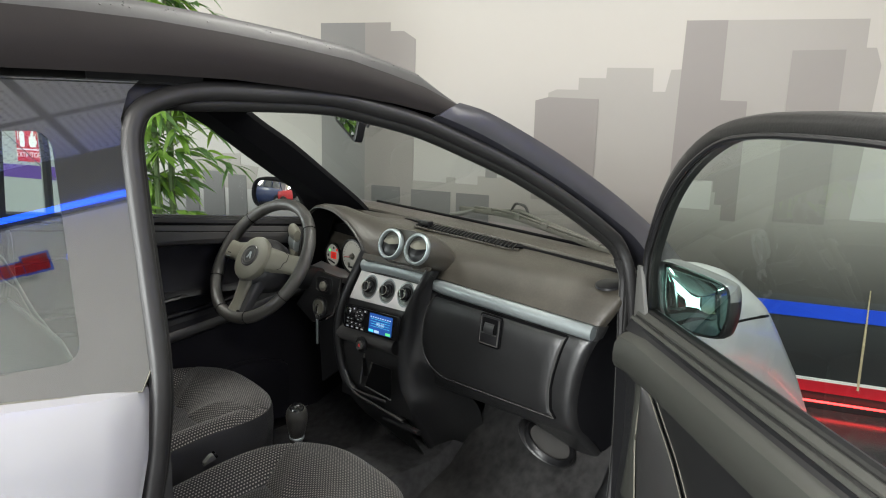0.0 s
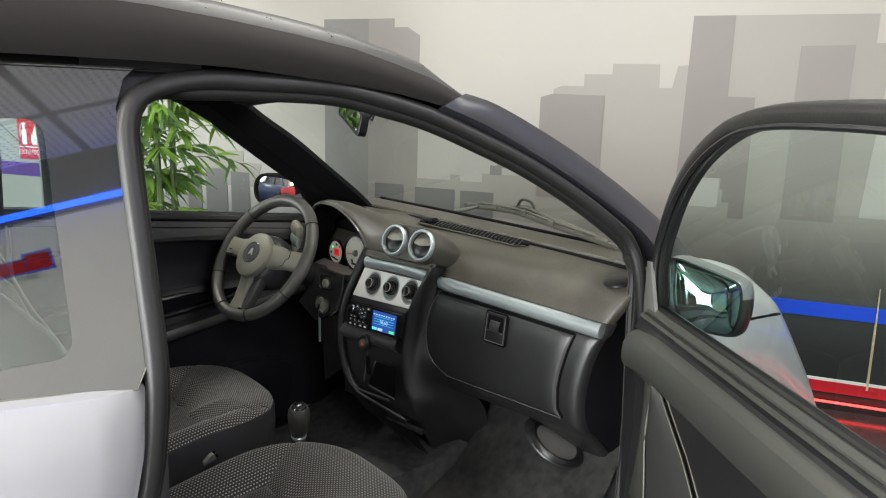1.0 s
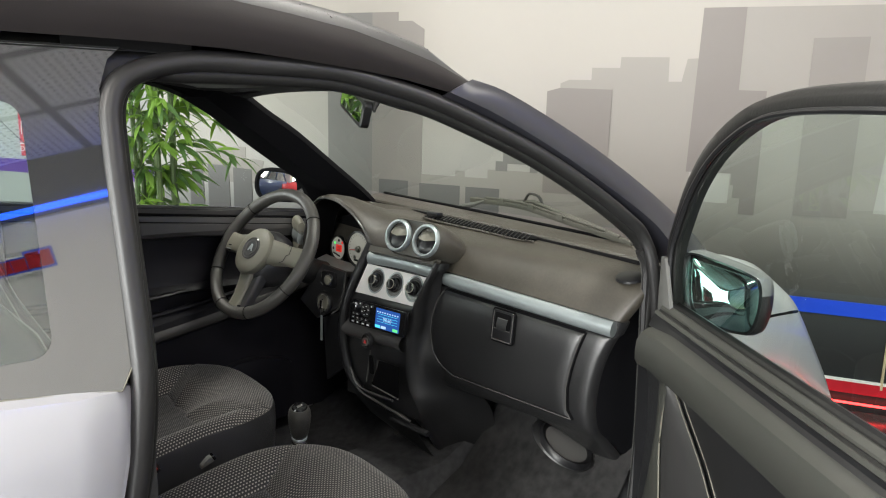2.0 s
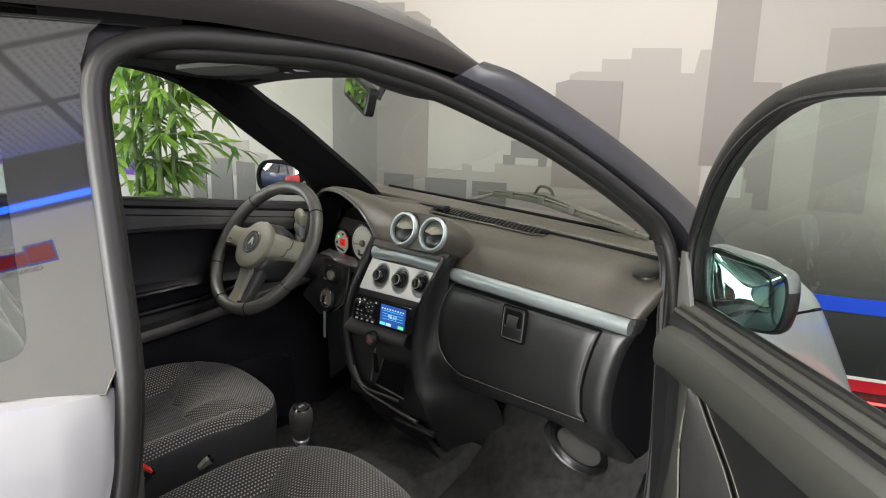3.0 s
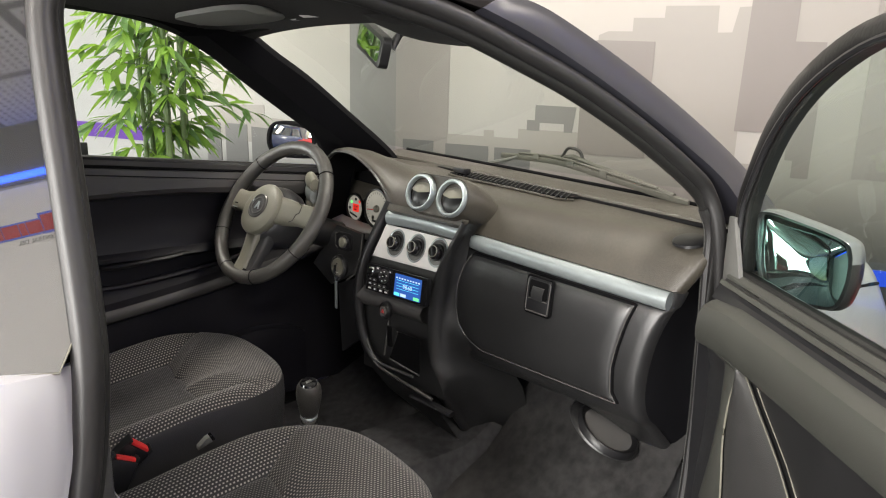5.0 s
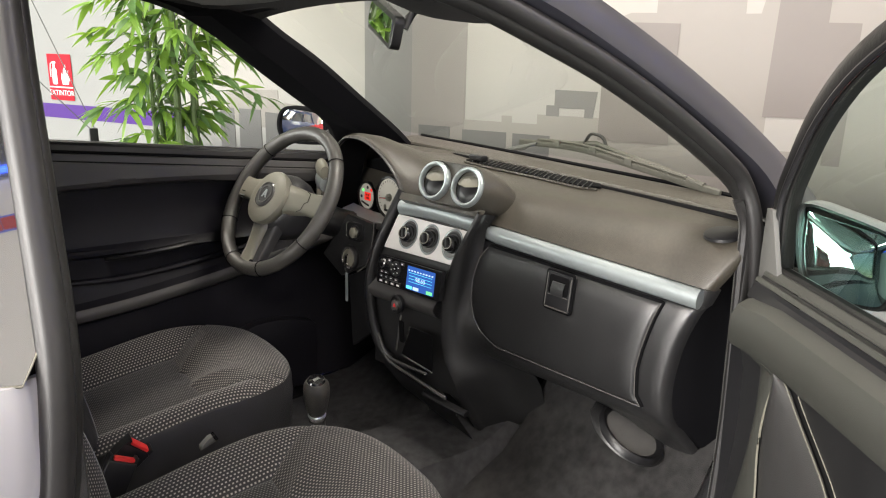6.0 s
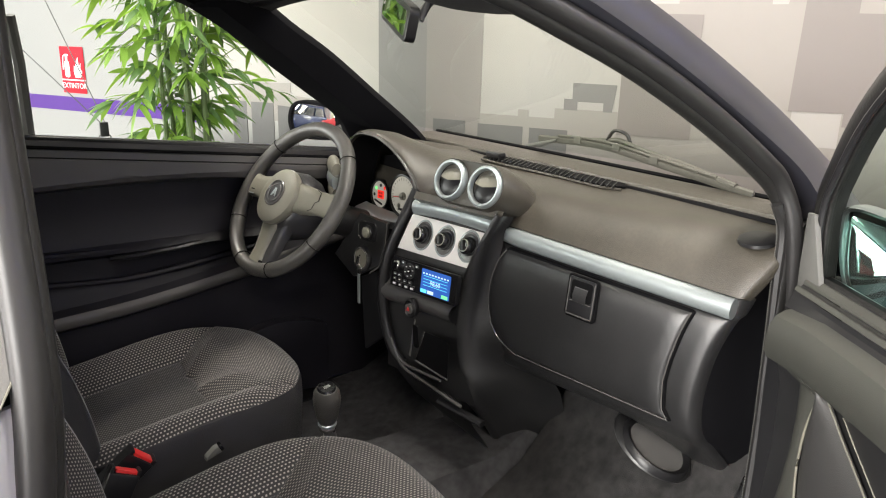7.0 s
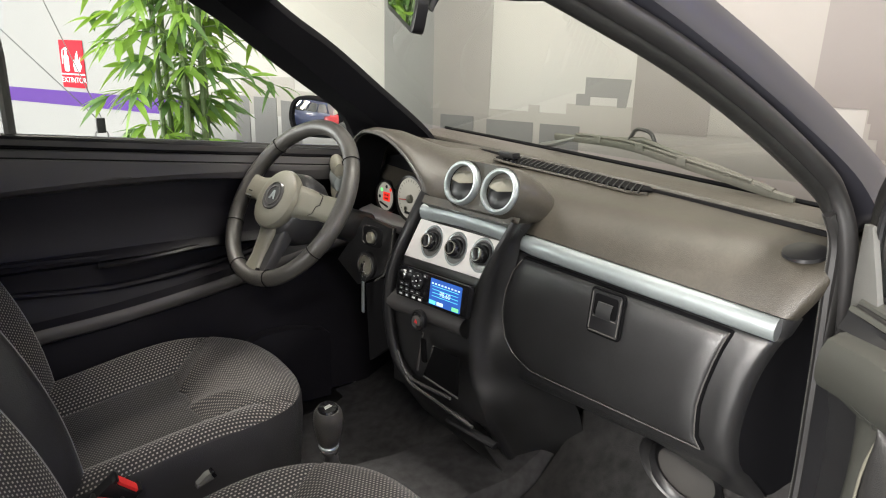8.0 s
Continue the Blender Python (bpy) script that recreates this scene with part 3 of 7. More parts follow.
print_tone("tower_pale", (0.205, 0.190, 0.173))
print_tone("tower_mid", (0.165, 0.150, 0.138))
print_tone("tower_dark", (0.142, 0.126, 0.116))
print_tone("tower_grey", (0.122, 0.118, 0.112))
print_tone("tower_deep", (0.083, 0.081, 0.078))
BUILDINGS = [
    ("tower_pale", 1, [(-0.994, 0.502), (4.945, 0.502), (4.945, 0.877), (0.344, 0.882), (0.344, 0.925), (-0.994, 0.925)]),
    ("tower_grey", 2, [(-0.919, 0.770), (-0.640, 0.770), (-0.640, 1.779), (-0.919, 1.779)]),
    ("tower_mid", 2, [(-0.640, 0.770), (-0.338, 0.770), (-0.334, 1.690), (-0.405, 1.733), (-0.485, 1.733), (-0.485, 1.779), (-0.640, 1.779)]),
    ("tower_pale", 3, [(-0.338, 0.770), (0.344, 0.770), (0.344, 0.973), (0.044, 0.973), (0.044, 0.923), (-0.084, 0.923), (-0.084, 0.957), (-0.138, 0.957), (-0.138, 0.925), (-0.338, 0.925)]),
    ("tower_grey", 4, [(0.087, 1.019), (0.087, 0.968), (0.151, 0.968), (0.151, 1.008), (0.273, 1.008), (0.273, 0.968), (0.314, 0.968), (0.329, 1.091), (0.126, 1.093), (0.126, 1.019)]),
    ("tower_deep", 5, [(-0.595, 0.60), (-0.417, 0.60), (-0.417, 0.883), (-0.595, 0.883)]),
    ("tower_deep", 5, [(-0.347, 0.60), (-0.110, 0.60), (-0.110, 0.875), (-0.347, 0.875)]),
    ("tower_deep", 5, [(-0.077, 0.60), (0.113, 0.60), (0.113, 0.873), (-0.077, 0.873)]),
    ("tower_pale", 1, [(0.408, 0.877), (1.054, 0.877), (1.054, 1.547), (1.002, 1.544), (0.983, 1.440), (0.924, 1.439), (0.920, 1.551), (0.697, 1.551), (0.695, 1.500), (0.560, 1.500), (0.560, 1.441), (0.451, 1.441), (0.408, 1.423)]),
    ("tower_dark", 6, [(0.344, 0.871), (0.665, 0.871), (0.666, 1.397), (0.408, 1.401), (0.343, 1.383)]),
    ("tower_pale", 2, [(1.237, 0.834), (1.842, 0.834), (1.885, 1.573), (1.858, 1.648), (1.818, 1.648), (1.818, 1.771), (1.237, 1.771)]),
    ("tower_dark", 6, [(1.039, 1.021), (1.243, 1.023), (1.243, 0.969), (1.256, 0.969), (1.256, 0.909), (1.289, 0.909), (1.289, 0.834), (1.358, 0.834), (1.356, 1.404), (1.237, 1.406), (1.237, 1.771), (1.054, 1.771)]),
    ("tower_mid", 7, [(1.521, 0.848), (1.742, 0.850), (1.740, 1.640), (1.522, 1.635)]),
    ("tower_pale", 3, [(-1.86, 0.80), (-1.40, 0.80), (-1.36, 0.942), (-1.49, 0.95), (-1.49, 1.018), (-1.86, 1.004)]),
    ("tower_deep", 5, [(-1.916, 0.60), (-1.81, 0.60), (-1.81, 0.90), (-1.916, 0.90)]),
    ("tower_deep", 5, [(-1.775, 0.60), (-1.615, 0.60), (-1.615, 0.90), (-1.775, 0.90)]),
    ("tower_deep", 5, [(-1.585, 0.60), (-1.45, 0.60), (-1.45, 0.885), (-1.585, 0.89)]),
    ("tower_mid", 2, [(2.002, 0.834), (2.377, 0.834), (2.377, 1.519), (2.002, 1.519)]),
]
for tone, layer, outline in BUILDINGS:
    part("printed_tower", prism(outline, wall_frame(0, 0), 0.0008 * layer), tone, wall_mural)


def band(name, s0, s1, z0, z1, mat, parent, proud=0.003, tilt=0.0):
    return part(name, prism([(s0, z0), (s1, z0 - tilt), (s1, z1 - tilt), (s0, z1)], wall_frame(0, 0), proud), mat, parent)


band("blue_stripe", -1.2, S1, 0.40, 0.468, "blue", wall_mural, 0.008)
band("red_stripe", -1.2, S1, 0.035, 0.09, "sign_red", wall_mural, 0.01)
band("white_line", -1.2, S1, 0.09, 0.102, "sign_white", wall_mural, 0.01)
band("purple_band", S0, MURAL_S, 0.752, 0.845, "purple", wall_white, 0.003)
part("torn_print_edge", prism([(1.972, 0.56), (1.975, 0.56), (1.982, 0.33), (1.986, 0.07), (1.976, 0.07), (1.973, 0.33)], wall_frame(0, 0), 0.0115), "torn_paper", wall_mural)
led = part("led_strip", tube([room(0.4 + i * 0.4, W_D - 0.03, GROUND + 0.045) for i in range(12)], 0.006, 8), "led_red")
tagged(led, "glowing red light strip along the foot of the wall", "light strip")

# openings behind the camera and at the left end, with daylight in them
def window_wall(name, at, along, length, wins, label):
    """A wall with large shop windows: piers, parapet, lintel and framed panes."""
    z0, z1 = 0.35, 2.55
    fr = axes(at, along, (0, 0, 1))
    top = thing(name, label, "wall", kind="structure")
    part("parapet", prism([(0, GROUND), (length, GROUND), (length, z0), (0, z0)], fr, 0.15), "wall_white", top)
    part("lintel", prism([(0, z1), (length, z1), (length, CEIL), (0, CEIL)], fr, 0.15), "wall_white", top)
    edges = [0.0] + [e for w in wins for e in w] + [length]
    for a, b in zip(edges[0::2], edges[1::2]):
        part("pier", prism([(a, z0), (b, z0), (b, z1), (a, z1)], fr, 0.15), "wall_white", top)
    return top


window_wall("wall_south", room(S0, D0, 0), W_T, S1 - S0, [(1.6, 4.1), (4.3, 6.9), (7.3, 9.6)], "white wall with large shop windows")
window_wall("wall_west", room(S0, W_D, 0), -W_N, W_D - D0, [(1.6, 4.4), (4.6, 7.2)], "white end wall with large shop windows")
out = slab("ground", [(-60, -60, GROUND - 0.12), (60, -60, GROUND - 0.12), (60, 60, GROUND - 0.12), (-60, 60, GROUND - 0.12)], (0, 0, -0.05), "wall_white", "pale paving outside the show room", "ground")
M["paving"] = material("pale_paving", (0.30, 0.29, 0.28), 0.8, vary=0.15, scale=2)
out.data.materials[0] = M["paving"]

lamp = thing("ceiling_lamp", "long white ceiling lamp, lit", "ceiling lamp", room(*CEILING_LIGHTS[0], CEIL - 0.002), "lamps on the ceiling")
lf = axes((0, 0, 0), W_T, W_N)
part("lamp_body", box((0, 0, -0.02), (1.2, 0.34, 0.04), 0.006, lf), "wall_white", lamp)
part("diffuser", box((0, 0, -0.042), (1.12, 0.27, 0.006), 0.0, lf), "lamp_white", lamp)
for s, d in CEILING_LIGHTS[1:]:
    copy_thing(lamp, Matrix.Translation(room(s, d, CEIL - 0.002)))

# the sign on the white wall
sign = thing("extinguisher_sign", "red fire extinguisher sign with white symbols on a white wall", "sign", room(-3.25, W_D - 0.004, 1.02))
sf = axes(V(0, 0, 0), W_T, (0, 0, 1), -W_N)
part("plate", prism(round_rect(0.222, 0.298, 0.006), sf, 0.003, 0.001), "sign_red", sign)
up3 = sf @ Matrix.Translation((0, 0, 0.0032))
part("divider", prism([(-0.111, -0.068), (0.111, -0.068), (0.111, -0.060), (-0.111, -0.060)], up3, 0.0006), "sign_white", sign)
words("caption", "EXTINTOR", up3 @ Matrix.Translation((0, -0.102, 0)), 0.034, "sign_white", sign)
part("bottle", prism(round_rect(0.046, 0.105, 0.014, 5, -0.052, 0.005), up3, 0.0006), "sign_white", sign)
part("bottle_neck", prism([(-0.062, 0.058), (-0.042, 0.058), (-0.042, 0.085), (-0.030, 0.092), (-0.034, 0.102), (-0.066, 0.100), (-0.062, 0.085)], up3, 0.0006), "sign_white", sign)
part("hose", tube([up3 @ V(*p, 0.001) for p in ((-0.060, 0.098), (-0.080, 0.085), (-0.086, 0.050), (-0.088, 0.0))], 0.004, 6), "sign_white", sign)
part("flame", prism([(0.018, -0.046), (0.070, -0.046), (0.088, -0.010), (0.074, 0.012), (0.082, 0.050), (0.060, 0.020), (0.058, 0.085), (0.034, 0.050), (0.028, 0.015), (0.016, 0.030), (0.010, -0.010)], up3, 0.0006), "sign_white", sign)

# cables that hang before the white wall, with a small box on them
cab = thing("hanging_cable", "thin grey display cables with a small dark clamp box", "cable", (0.68, 2.23, 0.0))
o = Vector((0.68, 2.23, 0.0))
part("cable", tube([V(0.69, 2.23, 0.90) - o, V(0.40, 2.30, 1.75) - o, V(0.24, 2.35, 2.45) - o, V(0.18, 2.36, 3.0) - o], 0.0022, 6), "cable", cab)
part("cable", tube([V(0.67, 2.22, 0.90) - o, V(0.20, 2.26, 1.45) - o, V(-0.35, 2.33, 2.4) - o, V(-0.55, 2.34, 3.0) - o], 0.0022, 6), "cable", cab)
part("clamp_box", box(V(0.686, 2.233, 0.868) - o, (0.034, 0.028, 0.062), 0.006), "black_smooth", cab)
for dx in (-0.012, 0.012):
    part("cable_end", tube(crom([V(0.686 + dx, 2.233, 0.84) - o, V(0.686 + dx * 2.2, 2.233, 0.80) - o, V(0.686 + dx * 3, 2.23, 0.40) - o, V(0.686 + dx * 3, 2.23, GROUND) - o], 4), 0.003, 6), "cable", cab)

# on the end wall: a blue neon line and the dealer's board, which the car's windows mirror
neon = part("neon_line", tube([room(S1 - 0.03, d, 2.66) for d in (-5.0, -3.5, -2.0, -0.5, 1.0, 2.6)], 0.022, 8), "neon_blue")
tagged(neon, "glowing blue neon line along the end wall", "neon tube")
board = thing("dealer_sign", "red and blue lettering shapes over a grey caption", "sign", room(S1 - 0.014, -1.60, 2.27))
bx = axes((0, 0, 0), -W_N, (0, 0, 1), -W_T)
LETTERS = [(0.0, 0.150, 0.105), (0.155, 0.085, 0.078), (0.245, 0.040, 0.078), (0.290, 0.095, 0.078), (0.390, 0.085, 0.078), (0.480, 0.085, 0.078)]
for x, wide, high in LETTERS:
    o = [(x, 0.02), (x + wide, 0.02), (x + wide + 0.016, 0.02 + high), (x + 0.016, 0.02 + high)]
    cx, cz = x + wide / 2 + 0.008, 0.02 + high / 2
    part("letter_outline", prism([(cx + (a - cx) * 1.2, cz + (c - cz) * 1.3) for a, c in o], bx, 0.002), "blue", board)
    part("letter_shape", prism(o, bx @ Matrix.Translation((0, 0, 0.003)), 0.002), "sign_red", board)
words("caption", "CENTRAL DEL", bx @ Matrix.Translation((0.20, -0.022, 0)), 0.026, "cable", board, 0.001)


# ---- cars parked in the room behind, seen in the door mirror ----
def parked_car(label, paint, at, heading, length, roof):
    """A closed car: rounded body, glasshouse with its own panes, wheels and tail lamps."""
    c = thing("parked_car", label, "car", at)
    c.rotation_euler = (0, 0, radians(heading))
    L = length / 2
    rows = []
    for x, top, w in ((-L, 0.62, 0.70), (-L + 0.06, 0.92, 0.80), (-L * 0.6, 0.98, 0.84), (0.0, 0.98, 0.85), (L * 0.45, 0.95, 0.84), (L * 0.85, 0.82, 0.80), (L, 0.58, 0.66)):
        rows.append([V(x, -w * 0.9, 0.24), V(x, -w, 0.45), V(x, -w, top - 0.16), V(x, -w * 0.93, top), V(x, w * 0.93, top), V(x, w, top - 0.16), V(x, w, 0.45), V(x, w * 0.9, 0.24)])
    part("body", loft(rows, wrap=True, cap=True), paint, c)
    cabin = ((-L + 0.10, 0.90, 0.76), (-L + 0.28, roof, 0.62), (L * 0.10, roof, 0.62), (L * 0.52, 0.92, 0.74))
    part("roof", loft([[V(x, -w, z), V(x, -w * 0.9, z + 0.03), V(x, w * 0.9, z + 0.03), V(x, w, z)] for x, z, w in cabin[1:3]]), paint, c)
    for sgn in (-1, 1):
        for x0, x1 in ((0.06, 0.36), (0.40, 0.68), (0.72, 0.97)):
            lo, hi = (lerp(-L + 0.12, L * 0.50, x0), lerp(-L + 0.12, L * 0.50, x1)), (lerp(-L + 0.30, L * 0.10, x0), lerp(-L + 0.30, L * 0.10, x1))
            part("side_window", loft([[V(lo[0], sgn * 0.775, 0.97), V(hi[0], sgn * 0.625, roof - 0.05)], [V(lo[1], sgn * 0.775, 0.97), V(hi[1], sgn * 0.625, roof - 0.05)]]), "car_glass", c)
        part("cabin_side", loft([[V(x, sgn * (w - 0.012), z) for x, z, w in cabin], [V(x, sgn * (w - 0.03), min(z, 0.9)) for x, z, w in cabin]]), paint, c)
        part("tail_lamp", box((-L + 0.03, sgn * 0.70, 0.80), (0.05, 0.14, 0.24), 0.02), "red", c)
        for x in (-L * 0.62, L * 0.62):
            tm = axes((x, sgn * 0.80, 0.30), (1, 0, 0), (0, 0, 1))
            tyre = part("wheel", lathe([(0.18, -0.09), (0.27, -0.09), (0.30, -0.06), (0.30, 0.06), (0.27, 0.09), (0.18, 0.09)], tm, 28), "rubber", c)
            part("rim", lathe([(0.185, -0.07), (0.10, -0.05), (0.0, -0.06)], tm if sgn > 0 else tm @ pose(0, 0, 0, 180, 0, 0), 20), "silver", tyre)
    for a, b in ((0, 1), (3, 2)):
        (x0, z0, w0), (x1, z1, w1) = cabin[a], cabin[b]
        part("screen", loft([[V(x0, -w0 * 0.95, z0), V(x0, w0 * 0.95, z0)], [V(x1, -w1 * 0.95, z1), V(x1, w1 * 0.95, z1)]]), "car_glass", c)
    return c


parked_car("dark blue van with dark windows parked in the show room", "car_blue", (-4.85, 3.0, GROUND), 55, 3.5, 1.42)
parked_car("red hatchback parked behind the blue van", "car_red", (-5.3, -0.1, GROUND), 100, 3.5, 1.36)

# ---- the artificial bamboo ----
rng = random.Random(7)
PLANT = V(0.885, 1.650, GROUND)
plant = thing("bamboo_plant", "tall artificial bamboo with green canes and long pointed leaves", "plant", PLANT)


def leaf_shape(bm, at, way, length, width, droop, twist):
    """One pointed leaf: folded along its midrib and bent down towards the tip."""
    way = way.normalized()
    side = way.cross(V(0, 0, 1))
    side = side.normalized() if side.length > 1e-3 else V(1, 0, 0)
    side = Matrix.Rotation(twist, 3, way) @ side
    nrm = side.cross(way)
    prof = ((0.0, 0.08), (0.12, 0.62), (0.32, 1.0), (0.58, 0.9), (0.82, 0.5), (1.0, 0.02))
    rows = []
    for t, w in prof:
        c = at + way * (length * t) + V(0, 0, -droop * length * t * t)
        rows.append([bm.verts.new(c - side * (w * width)), bm.verts.new(c + nrm * (-0.16 * w * width)), bm.verts.new(c + side * (w * width))])
    for a, b in zip(rows, rows[1:]):
        for j in range(2):
            bm.faces.new((a[j], b[j], b[j + 1], a[j + 1]))


leaves = [bmesh.new(), bmesh.new()]
canes = [(-0.045, 0.02, 0.013), (0.02, 0.055, 0.015), (0.05, -0.02, 0.013), (-0.01, -0.05, 0.014), (0.075, 0.035, 0.011), (-0.075, -0.015, 0.011), (0.01, 0.01, 0.013)]
for cx, cy, r in canes:
    lean = V(cx * 0.35, cy * 0.35, 0)
    path, rad = [], []
    z = 0.22
    while z < 2.3:
        for dz, k in ((0, 1.16), (0.012, 1.0), (0.20, 0.96), (0.212, 1.16)):
            path.append(V(cx, cy, z + dz) + lean * (z / 2))
            rad.append(r * k * (1 - 0.12 * z))
        z += 0.215
    part("cane", tube(path, rad, 8, up=(1, 0, 0)), "cane", plant)
    # each knot may send out an arching twig, with leaves that hang in a fan from its outer half
    for i in range(30):
        z = 0.42 + 0.066 * i + rng.uniform(-0.05, 0.05)
        if z > 2.35:
            continue
        root = V(cx, cy, z) + lean * (z / 2)
        a = rng.uniform(0, math.tau)
        out_w = V(math.cos(a), math.sin(a), 0)
        reach = rng.choice((0.08, 0.12, 0.17, 0.23, 0.30)) * rng.uniform(0.85, 1.15)
        rise = rng.uniform(0.02, 0.12)
        line = [root, root + out_w * (reach * 0.4) + V(0, 0, rise), root + out_w * (reach * 0.75) + V(0, 0, rise * 1.1), root + out_w * reach + V(0, 0, rise * 0.5)]
        part("twig", tube(line, [0.0026, 0.002, 0.0016, 0.001], 5), "cane", plant)
        for j in range(rng.randint(7, 11)):
            t = rng.uniform(0.8, 2.99)
            at = line[int(t)].lerp(line[int(t) + 1], t - int(t))
            b = a + rng.gauss(0, 0.75)
            w = V(math.cos(b), math.sin(b), rng.uniform(-0.55, 0.25))
            leaf_shape(leaves[0 if rng.random() < 0.55 else 1], at, w, rng.uniform(0.07, 0.12), rng.uniform(0.0105, 0.0150), rng.uniform(0.15, 0.8), rng.uniform(-0.8, 0.8))
for bm, mat in zip(leaves, ("leaf", "leaf_dark")):
    tagged(part("leaves", bm, mat, plant), kind="stuff")
part("pot", lathe([(0.0, 0.0), (0.15, 0.0), (0.165, 0.01), (0.20, 0.28), (0.205, 0.30), (0.19, 0.30), (0.185, 0.26), (0.0, 0.25)], Matrix.Identity(4), 28), "black_smooth", plant)

# ---- the small car ----
car = thing("small_car", "small white two-seat car with a black roof, passenger door open", "car", (0, 0, 0))


def side_y(z):
    """Half breadth of the body at a height: upright below the belt, leaning in above."""
    return 0.61 - 0.25 * max(0.0, z - 1.0)


def at_side(pts, sgn, out=0.0):
    return [V(x, sgn * (side_y(z) + out), z) for x, z in pts]


# door opening of the near side: the line of the rubber seal
OPENING = [(0.08, 0.30), (0.085, 0.50), (0.10, 0.65), (0.128, 0.78), (0.147, 0.86), (0.159, 0.93), (0.167, 1.02), (0.168, 1.15), (0.168, 1.27), (0.173, 1.33), (0.20, 1.362), (0.26, 1.364), (0.36, 1.364), (0.467, 1.360), (0.548, 1.345), (0.64, 1.322), (0.74, 1.285), (0.853, 1.238), (0.978, 1.172), (1.085, 1.104), (1.128, 1.065), (1.147, 1.01), (1.154, 0.85), (1.166, 0.70), (1.168, 0.55), (1.15, 0.40), (1.09, 0.31)]
open3 = crom(at_side(OPENING, -1, -0.015), 5, True)
seal = part("door_seal", tube(open3, 0.011, 10, True, up=(0, 1, 0)), "rubber", car, "black rubber seal round the door opening")
fore = crom([V(1.118, -0.580, 1.055), V(1.137, -0.585, 1.013), V(1.142, -0.585, 0.939), V(1.148, -0.585, 0.853), V(1.153, -0.585, 0.763), V(1.158, -0.585, 0.65), V(1.155, -0.585, 0.50), V(1.14, -0.585, 0.40)], 30)
part("seal_flange", tube([p + V(0.001, -0.007, 0) for p in fore], 0.0085, 8, up=(0, 1, 0)), "seal_grey", seal, "grey clip-on seal flange")
dots = bmesh.new()
for i in range(0, len(fore) - 1):
    p = fore[i] + V(-0.0055, -0.0015, 0)
    e = fore[i + 1] - fore[i]
    tube([p, p + e * 0.45], 0.0013, 5, bm=dots)
part("seal_clips", dots, "sail_grey", seal, "row of small pale clip marks")
rim = crom(at_side([(x + (-0.010 if x < 0.25 else 0.020 if z < 1.0 else 0.0), z + (0.016 if z > 1.05 and x > 0.2 else 0.0)) for x, z in OPENING], -1, -0.004), 5, True)
part("opening_frame", tube(rim, 0.014, 10, True, up=(0, 1, 0), flat=1.0), "seal_grey", car)

# roof: side rail, grey strip, crown
ROOF_EDGE = [(-1.20, 1.36), (-0.8, 1.385), (-0.4, 1.397), (0.02, 1.402), (0.18, 1.401), (0.30, 1.398), (0.47, 1.384), (0.60, 1.366), (0.70, 1.345), (0.78, 1.325)]
STRIP_LO = [(-1.20, 1.42), (-0.8, 1.455), (-0.4, 1.472), (0.03, 1.474), (0.172, 1.472), (0.349, 1.456), (0.512, 1.433), (0.662, 1.398), (0.753, 1.366), (0.79, 1.35)]
xs = [-1.2, -0.9, -0.6, -0.35, -0.15, 0.0, 0.1, 0.2, 0.3, 0.4, 0.5, 0.58, 0.66, 0.72, 0.77]


def rail_row(x, sgn):
    z0, z1 = curve_at(ROOF_EDGE, x), curve_at(STRIP_LO, x)
    y0, y1 = 0.53, 0.518 - 0.03 * smooth(0.45, 0.8, x)
    r = []
    for t in (0, 0.08, 0.2, 0.4, 0.6, 0.8, 0.93, 1.0):
        r.append(V(x, sgn * (lerp(y0, y1, t) + 0.014 * math.sin(math.pi * t)), lerp(z0, z1, t)))
    return [V(x, sgn * (y0 - 0.03), z0 + 0.004)] + r


for sgn in (-1, 1):
    part("roof_rail", loft([rail_row(x, sgn) for x in xs]), "roof_black", car, "satin black roof side")
    rows = []
    for x in xs:
        z1, y1 = curve_at(STRIP_LO, x), 0.518 - 0.03 * smooth(0.45, 0.8, x)
        h = 1 - 0.75 * smooth(0.66, 0.77, x)
        rows.append([V(x, sgn * y1, z1), V(x, sgn * (y1 - 0.003), z1 - 0.004), V(x, sgn * (y1 - 0.010), z1 + 0.013 * h), V(x, sgn * (y1 - 0.020), z1 + 0.021 * h), V(x, sgn * (y1 - 0.030), z1 + 0.025 * h)])
    part("roof_strip", loft(rows), "ditch", car, "grey pitted strip along the roof")
rows = []
for x in xs:
    z1, y1 = curve_at(STRIP_LO, x), 0.486 - 0.03 * smooth(0.45, 0.8, x)
    rows.append([V(x, -y1 + 2 * y1 * t, z1 + 0.022 * (1 - 0.75 * smooth(0.66, 0.77, x)) + 0.030 * math.sin(math.pi * t) ** 1.5 * (1 - 0.75 * smooth(0.35, 0.8, x))) for t in [i / 14 for i in range(15)]])
drops = bmesh.new()
rng = random.Random(11)
for i in range(55):
    x = rng.uniform(0.12, 0.66)
    k = rng.uniform(0.2, 0.85)
    z1, y1 = curve_at(STRIP_LO, x), 0.518 - 0.03 * smooth(0.45, 0.8, x)
    a = 0.0012 * rng.uniform(0.6, 1.6)
    lathe([(a, 0.0), (a * 0.8, a * 0.4), (0.0, a * 0.6)], axes((x, -y1 + lerp(0.006, 0.020, k), z1 + lerp(0.008, 0.0215, k)), (1, 0, 0), (0, 0.75, 0.66)), 7, bm=drops)
tagged(part("water_drops", drops, "ditch", car, "small water drops on the roof strip"), kind="stuff")
part("roof_skin", loft(rows), "roof_black", car, "black roof panel")
rows = []
